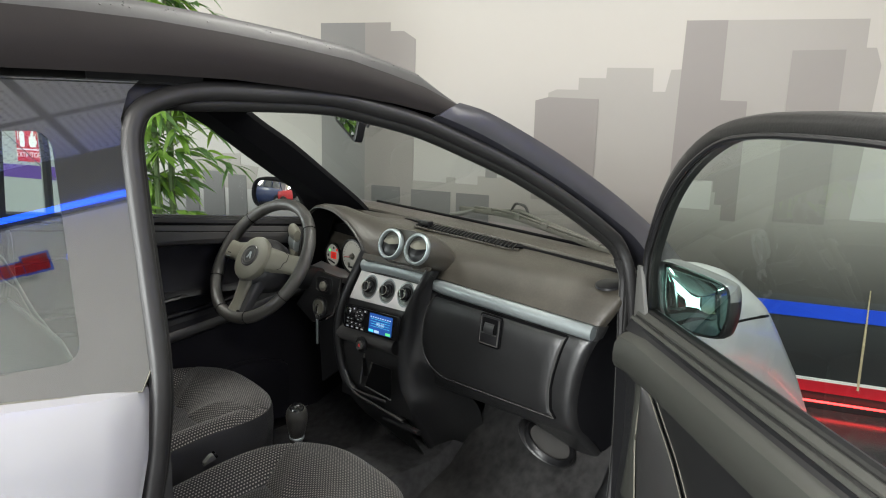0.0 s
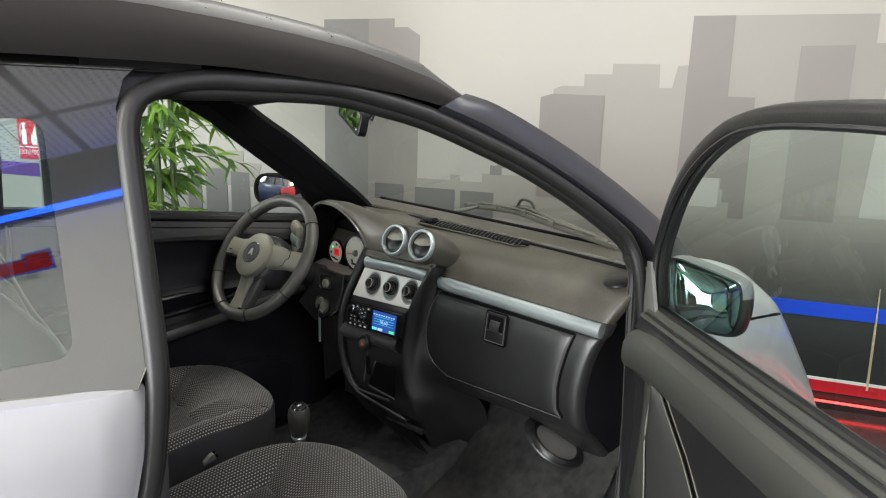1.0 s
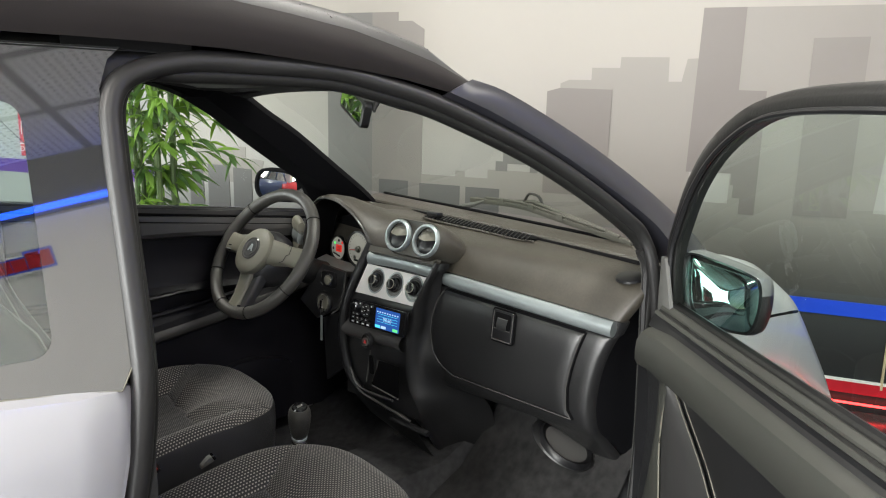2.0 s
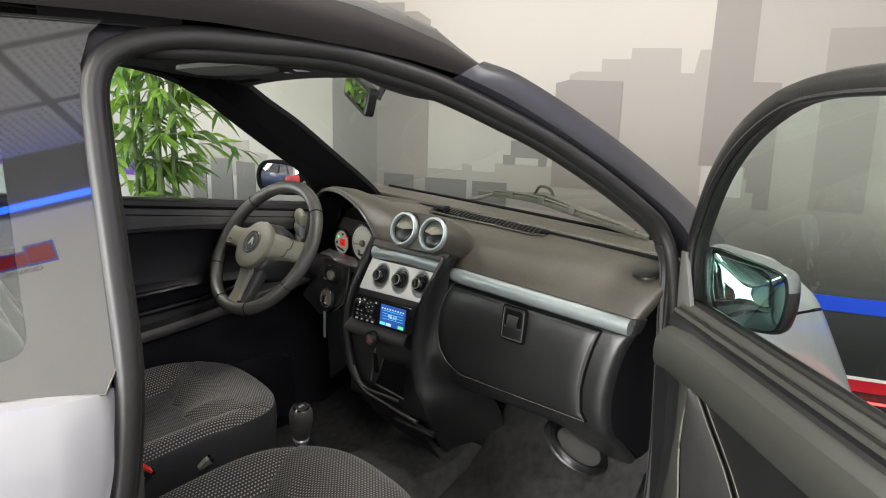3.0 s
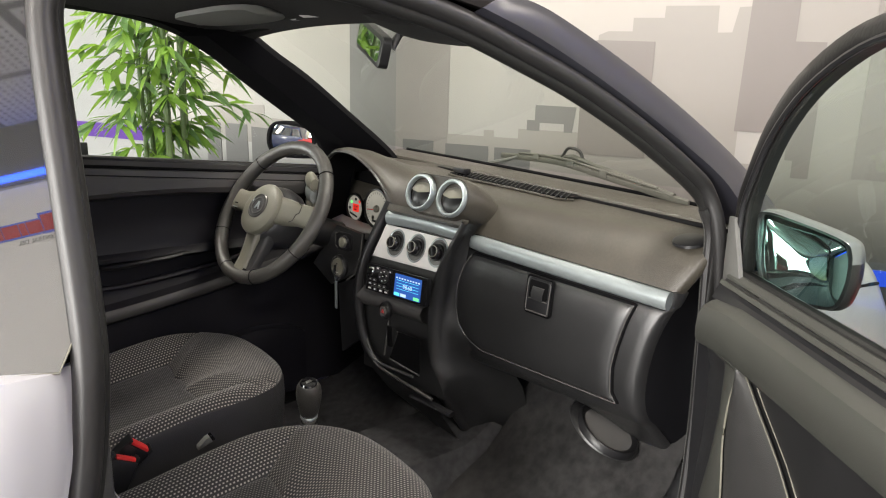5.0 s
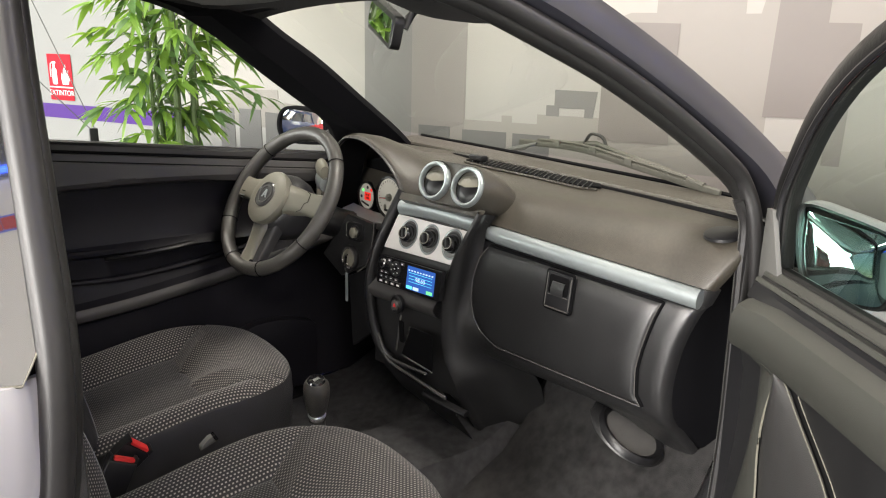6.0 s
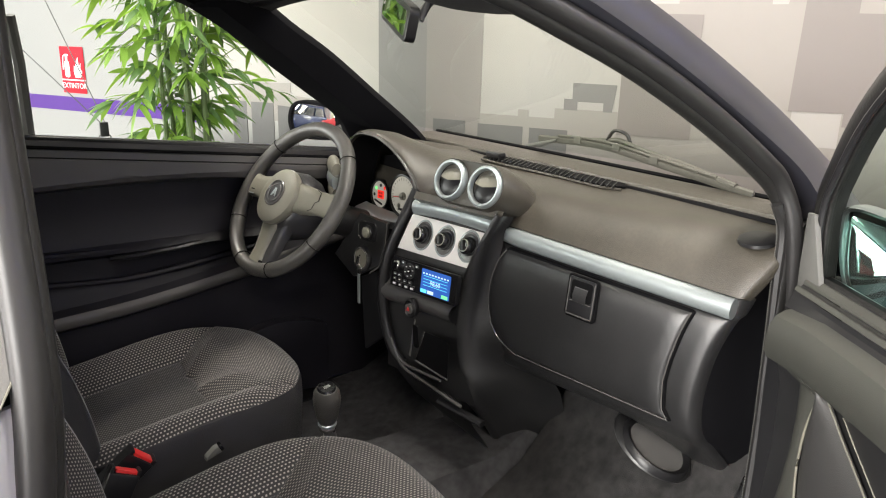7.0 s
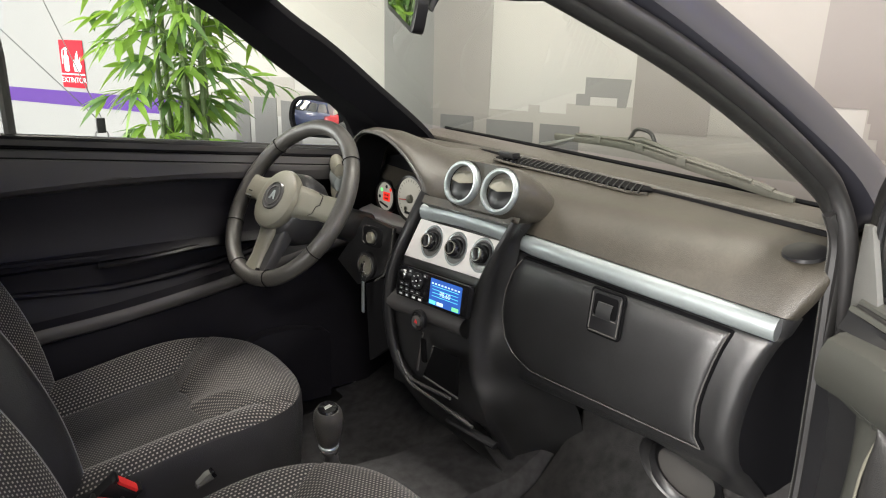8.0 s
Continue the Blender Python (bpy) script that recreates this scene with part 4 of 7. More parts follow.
for x in xs:
    z0 = curve_at(ROOF_EDGE, x)
    rows.append([V(x, -0.515 + 1.03 * t, z0 - 0.012 + 0.035 * math.sin(math.pi * t) ** 0.6) for t in [i / 14 for i in range(15)]])
part("headliner", loft(rows), "headliner", car, "dark cloth headliner")

# windscreen pillars, outer skin and inner trim on both sides
PIL_OUT = [(0.74, 0.490, 1.366), (0.86, 0.492, 1.322), (1.035, 0.498, 1.245), (1.20, 0.520, 1.150), (1.335, 0.540, 1.055), (1.42, 0.56, 0.98)]
PIL_IN = [(0.66, 0.540, 1.352), (0.76, 0.546, 1.317), (0.90, 0.556, 1.254), (1.04, 0.570, 1.180), (1.16, 0.590, 1.105), (1.225, 0.605, 1.04)]
FAR_OUT = [(0.74, 0.490, 1.372), (0.83, 0.495, 1.305), (0.936, 0.500, 1.236), (1.06, 0.510, 1.142), (1.185, 0.520, 1.046), (1.26, 0.54, 0.98)]
FAR_IN = [(0.62, 0.545, 1.345), (0.68, 0.560, 1.312), (0.76, 0.575, 1.262), (0.88, 0.595, 1.175), (1.00, 0.615, 1.095), (1.05, 0.625, 1.02)]
for sgn, outs, ins in ((-1, PIL_OUT, PIL_IN), (1, FAR_OUT, FAR_IN)):
    a = crom([V(x, sgn * y, z) for x, y, z in outs], 5)
    b = crom([V(x, sgn * y, z) for x, y, z in ins], 5)
    rows = []
    for i, (p, q) in enumerate(zip(a, b)):
        bulge = V(0.012, sgn * 0.022, 0.018) * smooth(-6, 3, i)
        inner = V(-0.03, -sgn * 0.055, -0.03)
        rows.append([p, p.lerp(q, 0.15) + bulge * 0.6, p.lerp(q, 0.4) + bulge, p.lerp(q, 0.75) + bulge * 0.7, q, q + inner * 0.6, q.lerp(p, 0.5) + inner, p + inner * 0.5])
    part("windscreen_pillar", loft(rows, wrap=True, cap=True), "pillar_black" if sgn < 0 else "pillar_inner", car, "blue-black windscreen pillar" if sgn < 0 else "matt black windscreen pillar")
part("roof_joint", tube([V(0.752, -0.476, 1.366), V(0.752, -0.497, 1.360), V(0.745, -0.522, 1.342), V(0.72, -0.538, 1.335)], 0.0018, 6), "rubber", car)

# windscreen: base line on the cowl, top line under the roof
def screen_base(y):
    return V(1.36 - 0.13 * y - 0.38 * y * y, y, 1.02 + 0.06 * y * y)


def screen_top(y):
    return V(0.80 - 0.18 * y * y, y, 1.395 - 0.10 * y * y)


rows = []
edge_near = crom([V(x, -y, z) for x, y, z in PIL_OUT[:5]], 4)
edge_far = crom([V(x, y, z) for x, y, z in FAR_OUT[:5]], 4)
for i, (p, q) in enumerate(zip(edge_near, edge_far)):
    k = i / (len(edge_near) - 1)
    bow = V(lerp(0.055, 0.105, k), 0, lerp(0.022, -0.028, k) + 0.012 * math.sin(math.pi * k))
    rows.append([p.lerp(q, t) + bow * (4 * t * (1 - t)) ** 0.8 for t in [j / 18 for j in range(19)]])
ws = part("windscreen", loft(rows), "glass_screen", car, "clear laminated windscreen")
ws.visible_shadow = False
part("header_trim", tube([screen_top(-0.46 + 0.92 * i / 12) + V(-0.03, 0, -0.020) for i in range(13)], 0.020, 8, flat=1.3), "black_smooth", car)

# cowl below the screen, bonnet and wings
rows = []
for i in range(15):
    y = -0.60 + 1.2 * i / 14
    b = screen_base(y)
    k = 1 - (y / 0.62) ** 2
    rows.append([b + V(0.05, 0, -0.066), b + V(0.09, 0, -0.072 + 0.005 * k), V(1.60, y, 0.895 + 0.025 * k), V(1.80, y * 0.97, 0.83 + 0.05 * k), V(1.98, y * 0.92, 0.70 + 0.06 * k), V(2.06, y * 0.88, 0.55)])
part("cowl_panel", loft([[screen_base(-0.58 + 1.16 * i / 14) + V(dx, 0, dz) for dx, dz in ((-0.035, -0.050), (-0.008, -0.036), (0.004, -0.036), (0.03, -0.046), (0.055, -0.056))] for i in range(15)]), "black_smooth", car, "black cowl below the windscreen")
part("bonnet", loft(rows), "grey_paint", car, "pale silver bonnet")
for sgn in (-1, 1):
    top = [(1.33, 1.008), (1.42, 1.004), (1.52, 0.985), (1.60, 0.952), (1.68, 0.905), (1.74, 0.850), (1.83, 0.755), (1.95, 0.620), (2.0, 0.52), (2.02, 0.42), (2.025, 0.30)]
    rows = []
    for x, z in [(p.x, p.z) for p in crom([V(x, 0, z) for x, z in top], 3)]:
        z -= 0.05 if sgn > 0 else 0.0
        fall = z - 0.16
        rows.append([V(x - 0.0, sgn * 0.56, z + 0.004), V(x, sgn * 0.600, z), V(x, sgn * 0.645, z - 0.03), V(x - 0.01, sgn * 0.670, z - 0.08 * min(1, fall / 0.5)), V(x - 0.03, sgn * 0.678, z - 0.35 * fall), V(x - 0.05, sgn * 0.670, z - 0.7 * fall), V(x - 0.07, sgn * 0.64, 0.16)])
    wing = part("front_wing", loft(rows), "grey_paint", car, "pale silver front wing")
    part("wing_gap", tube([V(1.28, sgn * 0.672, 0.880), V(1.38, sgn * 0.672, 0.877), V(1.48, sgn * 0.671, 0.872), V(1.555, sgn * 0.670, 0.867), V(1.61, sgn * 0.669, 0.862), V(1.66, sgn * 0.667, 0.856)], 0.0036, 6), "black_deep", wing)

# near rear quarter: painted panel, smoked glass with a printed border
BELT = [(-1.35, 1.10), (-0.6, 1.075), (-0.2, 1.045), (0.0, 1.024), (0.145, 1.008)]
for sgn in (-1, 1):
    rows = []
    for x in (-1.35, -1.0, -0.7, -0.45, -0.25, -0.1, 0.0, 0.08, 0.125, 0.138, 0.142, 0.144):
        z = curve_at(BELT, x)
        k = smooth(0.144, 0.11, x)
        yy = 0.595 + 0.03 * k
        def sx(zz):
            return x - 0.22 * max(0.0, 0.96 - zz) * smooth(-0.3, 0.14, x)

        rows.append([V(x, sgn * (yy - 0.02), z + 0.001), V(x, sgn * (yy - 0.001), z - 0.002), V(x, sgn * (yy + 0.007), z - 0.02), V(sx(z - 0.08), sgn * (yy + 0.014), z - 0.08), V(sx(0.85), sgn * (yy + 0.016), 0.85), V(sx(0.75), sgn * (yy + 0.018), 0.75), V(sx(0.5), sgn * (yy + 0.014), 0.5), V(sx(0.4), sgn * yy, 0.22)])
    part("rear_wing", loft(rows), "white_paint", car, "white painted rear wing")
    m = axes((0, sgn * side_y(1.0), 1.0), (1, 0, 0), (0, -sgn * 0.25, 1))
    outer = [(-1.1, 0.085), (-0.6, 0.079), (-0.2, 0.049), (0.0, 0.026), (0.132, 0.007), (0.147, 0.034), (0.1505, 0.10), (0.1505, 0.25), (0.151, 0.355), (0.164, 0.390), (0.18, 0.405), (-0.4, 0.405), (-1.1, 0.39)]
    # the pane: a see-through middle, and a printed border round it
    hx0, hx1, hz0, hz1, rr = -0.62, 0.068 if sgn < 0 else 0.118, 0.060, 0.340, 0.022
    hole = []
    for (cx, cz, a0) in ((hx1 - rr, hz1 - rr, 0), (hx0 + rr, hz1 - rr, 90), (hx0 + rr, hz0 + rr, 180), (hx1 - rr, hz0 + rr, 270)):
        for i in range(6):
            a = radians(a0 + 18 * i)
            hole.append((cx + rr * math.cos(a), cz + rr * math.sin(a)))
    pane = part("quarter_window", prism(hole, m @ Matrix.Translation((0, 0, -0.002)), 0.004), "glass_dark", car, "smoked rear quarter window")
    pane.visible_shadow = False
    bm = bmesh.new()
    ov = [bm.verts.new(m @ V(x, z, 0)) for x, z in outer]
    hv = [bm.verts.new(m @ V(x, z, 0)) for x, z in hole]
    es = [bm.edges.new((l[i], l[(i + 1) % len(l)])) for l in (ov, hv) for i in range(len(l))]
    bmesh.ops.triangle_fill(bm, edges=es, use_beauty=True)
    part("window_border", bm, "frit", pane, "glossy dark printed glass border")
    part("window_edge", tube([m @ V(x, z, 0.001) for x, z in ((-1.1, 0.085), (-0.6, 0.079), (-0.2, 0.049), (0.0, 0.026), (0.132, 0.007), (0.147, 0.034), (0.151, 0.10), (0.151, 0.25), (0.151, 0.34))], 0.0012, 6), "spoke", pane)

# plain closing panels at nose and tail
part("front_bumper", loft([[V(lerp(1.95, 2.05, k), y * 0.93, z) for y in (-0.66, -0.5, -0.25, 0.0, 0.25, 0.5, 0.66) for k in (1 - (y / 0.66) ** 2,)] for z in (0.16, 0.28, 0.42, 0.55)]), "grey_paint", car, "pale silver front bumper")
def tail_row(z):
    return [V(lerp(-1.36, -1.42, k) + (z - 0.25) * 0.10 * smooth(1.0, 1.4, z), y * (1 - 0.14 * smooth(1.0, 1.4, z)), z) for y in (-0.62, -0.4, 0.0, 0.4, 0.62) for k in (1 - (y / 0.62) ** 2,)]


part("tailgate", loft([tail_row(z) for z in (0.2, 0.5, 0.8, 1.0)]), "white_paint", car, "plain white tail panel")
rear_glass = part("rear_window", loft([tail_row(z) for z in (1.0, 1.12, 1.25, 1.38)]), "glass_dark", car, "smoked rear window")
rear_glass.visible_shadow = False
part("rear_roof", loft([[V(x, y, curve_at(STRIP_LO, max(x, -1.2)) + dz - 0.05 * smooth(-1.2, -1.40, x)) for y, dz in ((-0.53, -0.05), (-0.48, 0.02), (-0.25, 0.06), (0.0, 0.07), (0.25, 0.06), (0.48, 0.02), (0.53, -0.05))] for x in (-1.19, -1.25, -1.32, -1.38)]), "roof_black", car)

# door post between quarter panel and opening
for sgn in (-1, 1):
    rows = []
    for z in (0.25, 0.5, 0.65, 0.8, 0.88, 0.95, 1.02, 1.15, 1.27, 1.38):
        y = side_y(z)
        b = -0.010 - 0.22 * max(0.0, 0.96 - max(z, 0.5))
        rows.append([V(0.146 + b, sgn * (y - 0.012), z), V(0.160 + b, sgn * (y - 0.022), z), V(0.175 + b, sgn * (y - 0.045), z), V(0.17 + b, sgn * (y - 0.085), z), V(0.115 + b, sgn * (y - 0.092), z)])
    part("door_post", loft(rows), "black_smooth", car, "dark door post")

part("corner_filler", prism([(0.12, 0.25), (0.168, 0.25), (0.167, 0.33), (0.192, 0.372), (0.27, 0.378), (0.27, 0.42), (0.12, 0.42)], axes((0, -side_y(1.0) + 0.016, 1.0), (1, 0, 0), (0, 0.25, 1)), 0.004), "black_smooth", car)

# inner shell: rear sides, floor, tunnel, toe board, rear wall
rows = []
for y in [-0.60 + 1.2 * i / 24 for i in range(25)]:
    tun = smooth(0.16, 0.09, abs(y))
    r = []
    for x, z in ((-1.1, 0.30), (-0.3, 0.30), (0.2, 0.30), (0.55, 0.30), (0.85, 0.30), (1.02, 0.315), (1.15, 0.38), (1.28, 0.50), (1.36, 0.62), (1.40, 0.78)):
        r.append(V(x, y, max(z, z + tun * lerp(0.14, 0.10, smooth(0.5, 1.1, x)))))
    rows.append(r)
part("floor_carpet", loft(rows), "carpet", car, "dark grey carpet with a worn sheen")
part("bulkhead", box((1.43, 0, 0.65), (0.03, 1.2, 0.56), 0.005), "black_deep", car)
part("tailgate_trim", box((-1.12, 0, 0.575), (0.04, 1.16, 0.85), 0.01), "black_grain", car)
for sgn in (-1, 1):
    part("sill", box((0.60, sgn * 0.575, 0.255), (1.3, 0.09, 0.11), 0.02), "black_smooth", car)
    part("kick_panel", box((1.245, sgn * 0.578, 0.62), (0.12, 0.02, 0.66), 0.008), "black_smooth", car)
    part("rear_side_trim", box((-0.45, sgn * 0.56, 0.66), (1.25, 0.05, 0.74), 0.02), "black_grain", car)
part("underbody", box((0.35, 0, 0.20), (2.9, 1.12, 0.06), 0.02), "black_deep", car)


def wheel(x, sgn):
    w = new("wheel")
    w.parent = car
    m = axes((x, sgn * 0.56, 0.21), (1, 0, 0), (0, 0, 1), (0, -sgn, 0))
    part("tyre", lathe([(0.17, -0.06), (0.22, -0.065), (0.255, -0.05), (0.26, 0.0), (0.255, 0.05), (0.22, 0.065), (0.17, 0.06)], m, 36), "rubber", w)
    part("rim", lathe([(0.17, -0.055), (0.16, -0.04), (0.06, -0.03), (0.03, -0.05), (0.0, -0.05)], m, 30), "silver", w)


for x in (1.62, -0.75):
    for sgn in (-1, 1):
        wheel(x, sgn)


# ---- dashboard ----
dash = new("dashboard")
dash.parent = car
tagged(dash, "grained charcoal dashboard with silver trim strips")


def face_x(y):
    return 1.0 + max(-0.1 - y, 0.0) * 0.18


END_Y = [(0.60, -0.515), (0.68, -0.515), (0.74, -0.518), (0.79, -0.525), (0.83, -0.533), (0.87, -0.545), (0.91, -0.558), (0.94, -0.571), (0.965, -0.585), (1.02, -0.602)]
PROFILE = [(0.175, 1.000), (0.12, 0.997), (0.085, 0.993), (0.058, 0.985), (0.034, 0.970), (0.014, 0.947), (0.004, 0.931), (0.014, 0.926), (0.016, 0.912), (0.014, 0.896), (0.002, 0.892), (-0.004, 0.880), (-0.009, 0.850), (-0.011, 0.80), (-0.009, 0.75), (-0.004, 0.705), (0.004, 0.668), (0.014, 0.645), (0.04, 0.622), (0.14, 0.610)]


PROFILE = PROFILE[:10] + [(p.x, p.z) for p in crom([V(dx, 0, z) for dx, z in PROFILE[10:]], 3)]
END_Y = [(p.z, p.y) for p in crom([V(0, y, z) for z, y in END_Y], 6)]


def prof_dx(z):
    return curve_at(sorted([(zz, dx) for dx, zz in PROFILE[10:]]), z)


def tilt_z(y, z):
    """The strips fall a little towards the door."""
    return z - 0.05 * max(0.0, -0.1 - y) * smooth(0.62, 0.75, z) * smooth(1.0, 0.93, z)


rows = []
TURN = [(0.0, 0.0), (0.003, -0.005), (0.008, -0.0085), (0.015, -0.0105), (0.024, -0.011)]
for i in range(29):
    t = min(1.0, i / 24)
    tx, ty = TURN[max(0, i - 24)]
    row = []
    for dx, z in [(None, 1.0)] + PROFILE:
        y = lerp(-0.095, curve_at(END_Y, z), t) + ty
        dx = dx if dx is None else dx + tx
        if dx is None:
            row.append(screen_base(y) + V(-0.04, 0, -0.02))
        else:
            fall = 0.09 * smooth(-0.25, -0.48, y) * max(0.0, dx - tx - 0.035) / 0.105 if z < 0.63 else 0.0
            row.append(V(face_x(y) + dx, y, tilt_z(y, z) - fall))
    rows.append(row)
# Paler top, darker front: the windscreen's light is put into these two colours.
part("passenger_top", loft([r[:9] for r in rows]), "dash_grey", dash, "grained charcoal dash top, windscreen light put in its paler colour")
part("passenger_front", loft([r[8:] for r in rows]), "black_grain", dash, "black grained dash front")
end = rows[-1]
cheek = []
for k in range(7):
    t = k / 6
    cheek.append([V(lerp(p.x, 1.25, t), lerp(p.y, -0.578, t ** 0.7) + 0.012 * math.sin(math.pi * t), p.z) for p in end])
# Black plastic end; the shade beside the door is also in its colour.
part("end_cheek", loft(cheek), "pillar_inner", dash, "smooth black end of the dash, darkened further for its shade")

# top over the driver's half
rows = []
for i in range(19):
    t = i / 18
    y = lerp(-0.10, 0.60, t)
    k = smooth(0.04, 0.16, y)
    row = [screen_base(y) + V(-0.04, 0, -0.02)]
    for dx, z in PROFILE[:7]:
        row.append(V(face_x(y) + dx * lerp(1, 0.9, k), y, z - 0.004 * k))
    row += [V(1.02, y, 0.90), V(1.05, y, 0.80), V(1.10, y, 0.70), V(1.20, y, 0.64)]
    rows.append(row)
part("driver_shell", loft(rows), "dash_grey", dash)

# silver strip before the passenger, with a cut end
path = [V(face_x(y) + 0.004, y, tilt_z(y, 0.912)) for y in [-0.098 - 0.465 * i / 12 for i in range(13)]]
part("silver_strip", tube(path, [0.013] + [0.0175] * 12, 14, flat=0.85), "silver", dash, "satin silver trim strip")
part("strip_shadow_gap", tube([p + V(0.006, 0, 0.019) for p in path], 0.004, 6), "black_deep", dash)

# glove box lid
LID_L = [(0.66, -0.190), (0.668, -0.172), (0.679, -0.150), (0.697, -0.117), (0.725, -0.099), (0.765, -0.0915), (0.813, -0.097), (0.86, -0.111), (0.884, -0.124), (0.892, -0.134)]
LID_R = [(0.66, -0.490), (0.70, -0.476), (0.76, -0.477), (0.80, -0.484), (0.85, -0.495), (0.892, -0.506)]
g_rows = []
ZS = [0.8885, 0.886, 0.88, 0.86, 0.84, 0.82, 0.80, 0.78, 0.76, 0.74, 0.725, 0.71, 0.70, 0.69, 0.684, 0.679, 0.6755]
for z in ZS:
    yl, yr = curve_at(LID_L, z), curve_at(LID_R, z)
    row = []
    for yi in range(21):
        t = (0, 0.006, 0.02)[yi] if yi < 3 else (1.0, 0.994, 0.98)[20 - yi] if yi > 17 else lerp(0.02, 0.98, (yi - 2) / 16)
        y = lerp(yl, yr, t)
        edge_in = min(1.0, min((y - yr), (yl - y)) / 0.006 + 0.0, (ZS[0] - z) / 0.006, (z - ZS[-1]) / 0.006)
        row.append(V(face_x(y) + prof_dx(z) - 0.003 - 0.006 * math.sqrt(max(0.0, edge_in)), y, tilt_z(y, z)))
    g_rows.append(row)
n = len(g_rows)
edge = g_rows[0] + [g_rows[i][-1] for i in range(1, n)] + g_rows[-1][-2::-1] + [g_rows[i][0] for i in range(n - 2, 0, -1)]
glove = part("glove_box_lid", loft(g_rows), "black_grain", dash, "black grained glove box lid")
part("lid_gap", tube([p + V(0.0015, 0, 0) for p in edge], 0.0042, 6, True, up=(1, 0, 0)), "black_deep", glove)
# Paler tube on the lid's edge: the bevel's highlight, given by colour.
part("lid_edge_glint", tube([p + V(-0.004, 0, 0) for p in edge[len(g_rows[0]) - 1:]], 0.0013, 6, False, up=(1, 0, 0)), "satin_black", glove)
lm = axes((face_x(-0.315) - 0.021, -0.315, 0.842), (0.18, -1, -0.04), (0.10, 0, 1))
latch = part("latch", prism(round_rect(0.056, 0.070, 0.004), lm, 0.006, 0.0015), "black_smooth", glove, "black push latch")
part("latch_gap", tube([lm @ V(x, y, 0.002) for x, y in round_rect(0.060, 0.074, 0.005)], 0.0026, 6, True), "black_deep", latch)
# Flat plate in place of a recess; its shade is in the black.
part("latch_recess", prism(round_rect(0.044, 0.036, 0.005, 5, 0.0, 0.012), lm @ Matrix.Translation((0, 0, 0.0062)), 0.0005), "black_deep", latch)
part("latch_tongue", loft([[lm @ V(x, y, z) for x in (-0.014, -0.013, 0.013, 0.014)] for y, z in ((0.018, 0.0068), (0.017, 0.0085), (0.004, 0.0125), (-0.008, 0.0105), (-0.0085, 0.0068))]), "black_grain", latch)
# Paler tubes stand in for highlights on the latch's edges.
for x in (-0.0262, 0.0262):
    part("latch_edge_glint", tube([lm @ V(x, y, 0.0066) for y in (-0.031, 0.0, 0.031)], 0.0013, 6), "satin_black", latch)
part("latch_edge_glint", tube([lm @ V(x, -0.0085, 0.0068) for x in (-0.022, 0.0, 0.022)], 0.0011, 6), "satin_black", latch)
part("latch_edge_glint", tube([lm @ V(x, -0.0335, 0.0066) for x in (-0.026, 0.0, 0.026)], 0.0012, 6), "satin_black", latch)

# raised ledge along the foot of the screen, with the glass edge behind it
ledge = ((1.2235, 0.985), (1.2245, 1.0055), (1.228, 1.0105), (1.240, 1.012), (1.280, 1.0135), (1.314, 1.0145), (1.322, 1.009), (1.326, 0.98))
LEDGE_Y = [-0.575 + 1.2 * i / 24 for i in range(25)]


def ledge_at(x, y, z):
    return V(x + 0.012 * (1 - (y / 0.6) ** 2), y, z)


part("screen_ledge", loft([[ledge_at(x, y, z) for x, z in ledge] for y in LEDGE_Y]), "dash_grey", dash, "charcoal ledge at the foot of the windscreen")
part("ledge_gap", tube([ledge_at(1.2195, y, 0.9995) for y in LEDGE_Y], 0.0062, 6), "black_deep", dash)
part("glass_edge", tube([ledge_at(1.331, y, 1.0145) for y in LEDGE_Y], 0.0045, 6), "black_deep", dash)

# small side speaker dome by the door, and defroster grille along the screen
tw = axes((1.150, -0.548, 0.9885), (1, 0, 0.22), (0, 1, 0.0))
# Low black oval: the shallow dish's shade is put in its colour.
part("corner_cover", lathe([(0.031, -0.004), (0.030, 0.0010), (0.026, 0.0022), (0.0, 0.0026)], tw, 32, squash=1.0), "black_smooth", dash, "low oval speaker cover with the dish's shade in its black")
grille = new("defroster_grille")
grille.parent = dash
part("grille_bed", prism([(0, 0.018), (0.03, 0.0), (0.40, 0.010), (0.43, 0.030), (0.41, 0.050), (0.02, 0.056)], axes((1.170, 0.210, 1.0005), (0.03, -1, 0), (1, 0.03, 0.06)), 0.004), "black_deep", grille)
for i in range(27):
    y = 0.185 - 0.385 * i / 26
    part("slat", box((1.199 + 0.008 * math.sin(math.pi * i / 26), y, 1.0062), (0.062, 0.0020, 0.0045), 0.0005, Matrix.Translation((1.2, y, 0)) @ pose(0, 0, 0, 0, 0, 34) @ Matrix.Translation((-1.2, -y, 0))), "black_smooth", grille)
part("grille_rim", tube([V(1.172, 0.195, 1.003), V(1.168, 0.10, 1.003), V(1.176, -0.05, 1.003), V(1.178, -0.19, 1.002), V(1.196, -0.222, 1.002)], 0.003, 6), "dash_grey", grille)
part("light_sensor", box((1.192, 0.168, 1.016), (0.022, 0.05, 0.014), 0.005), "black_smooth", dash)

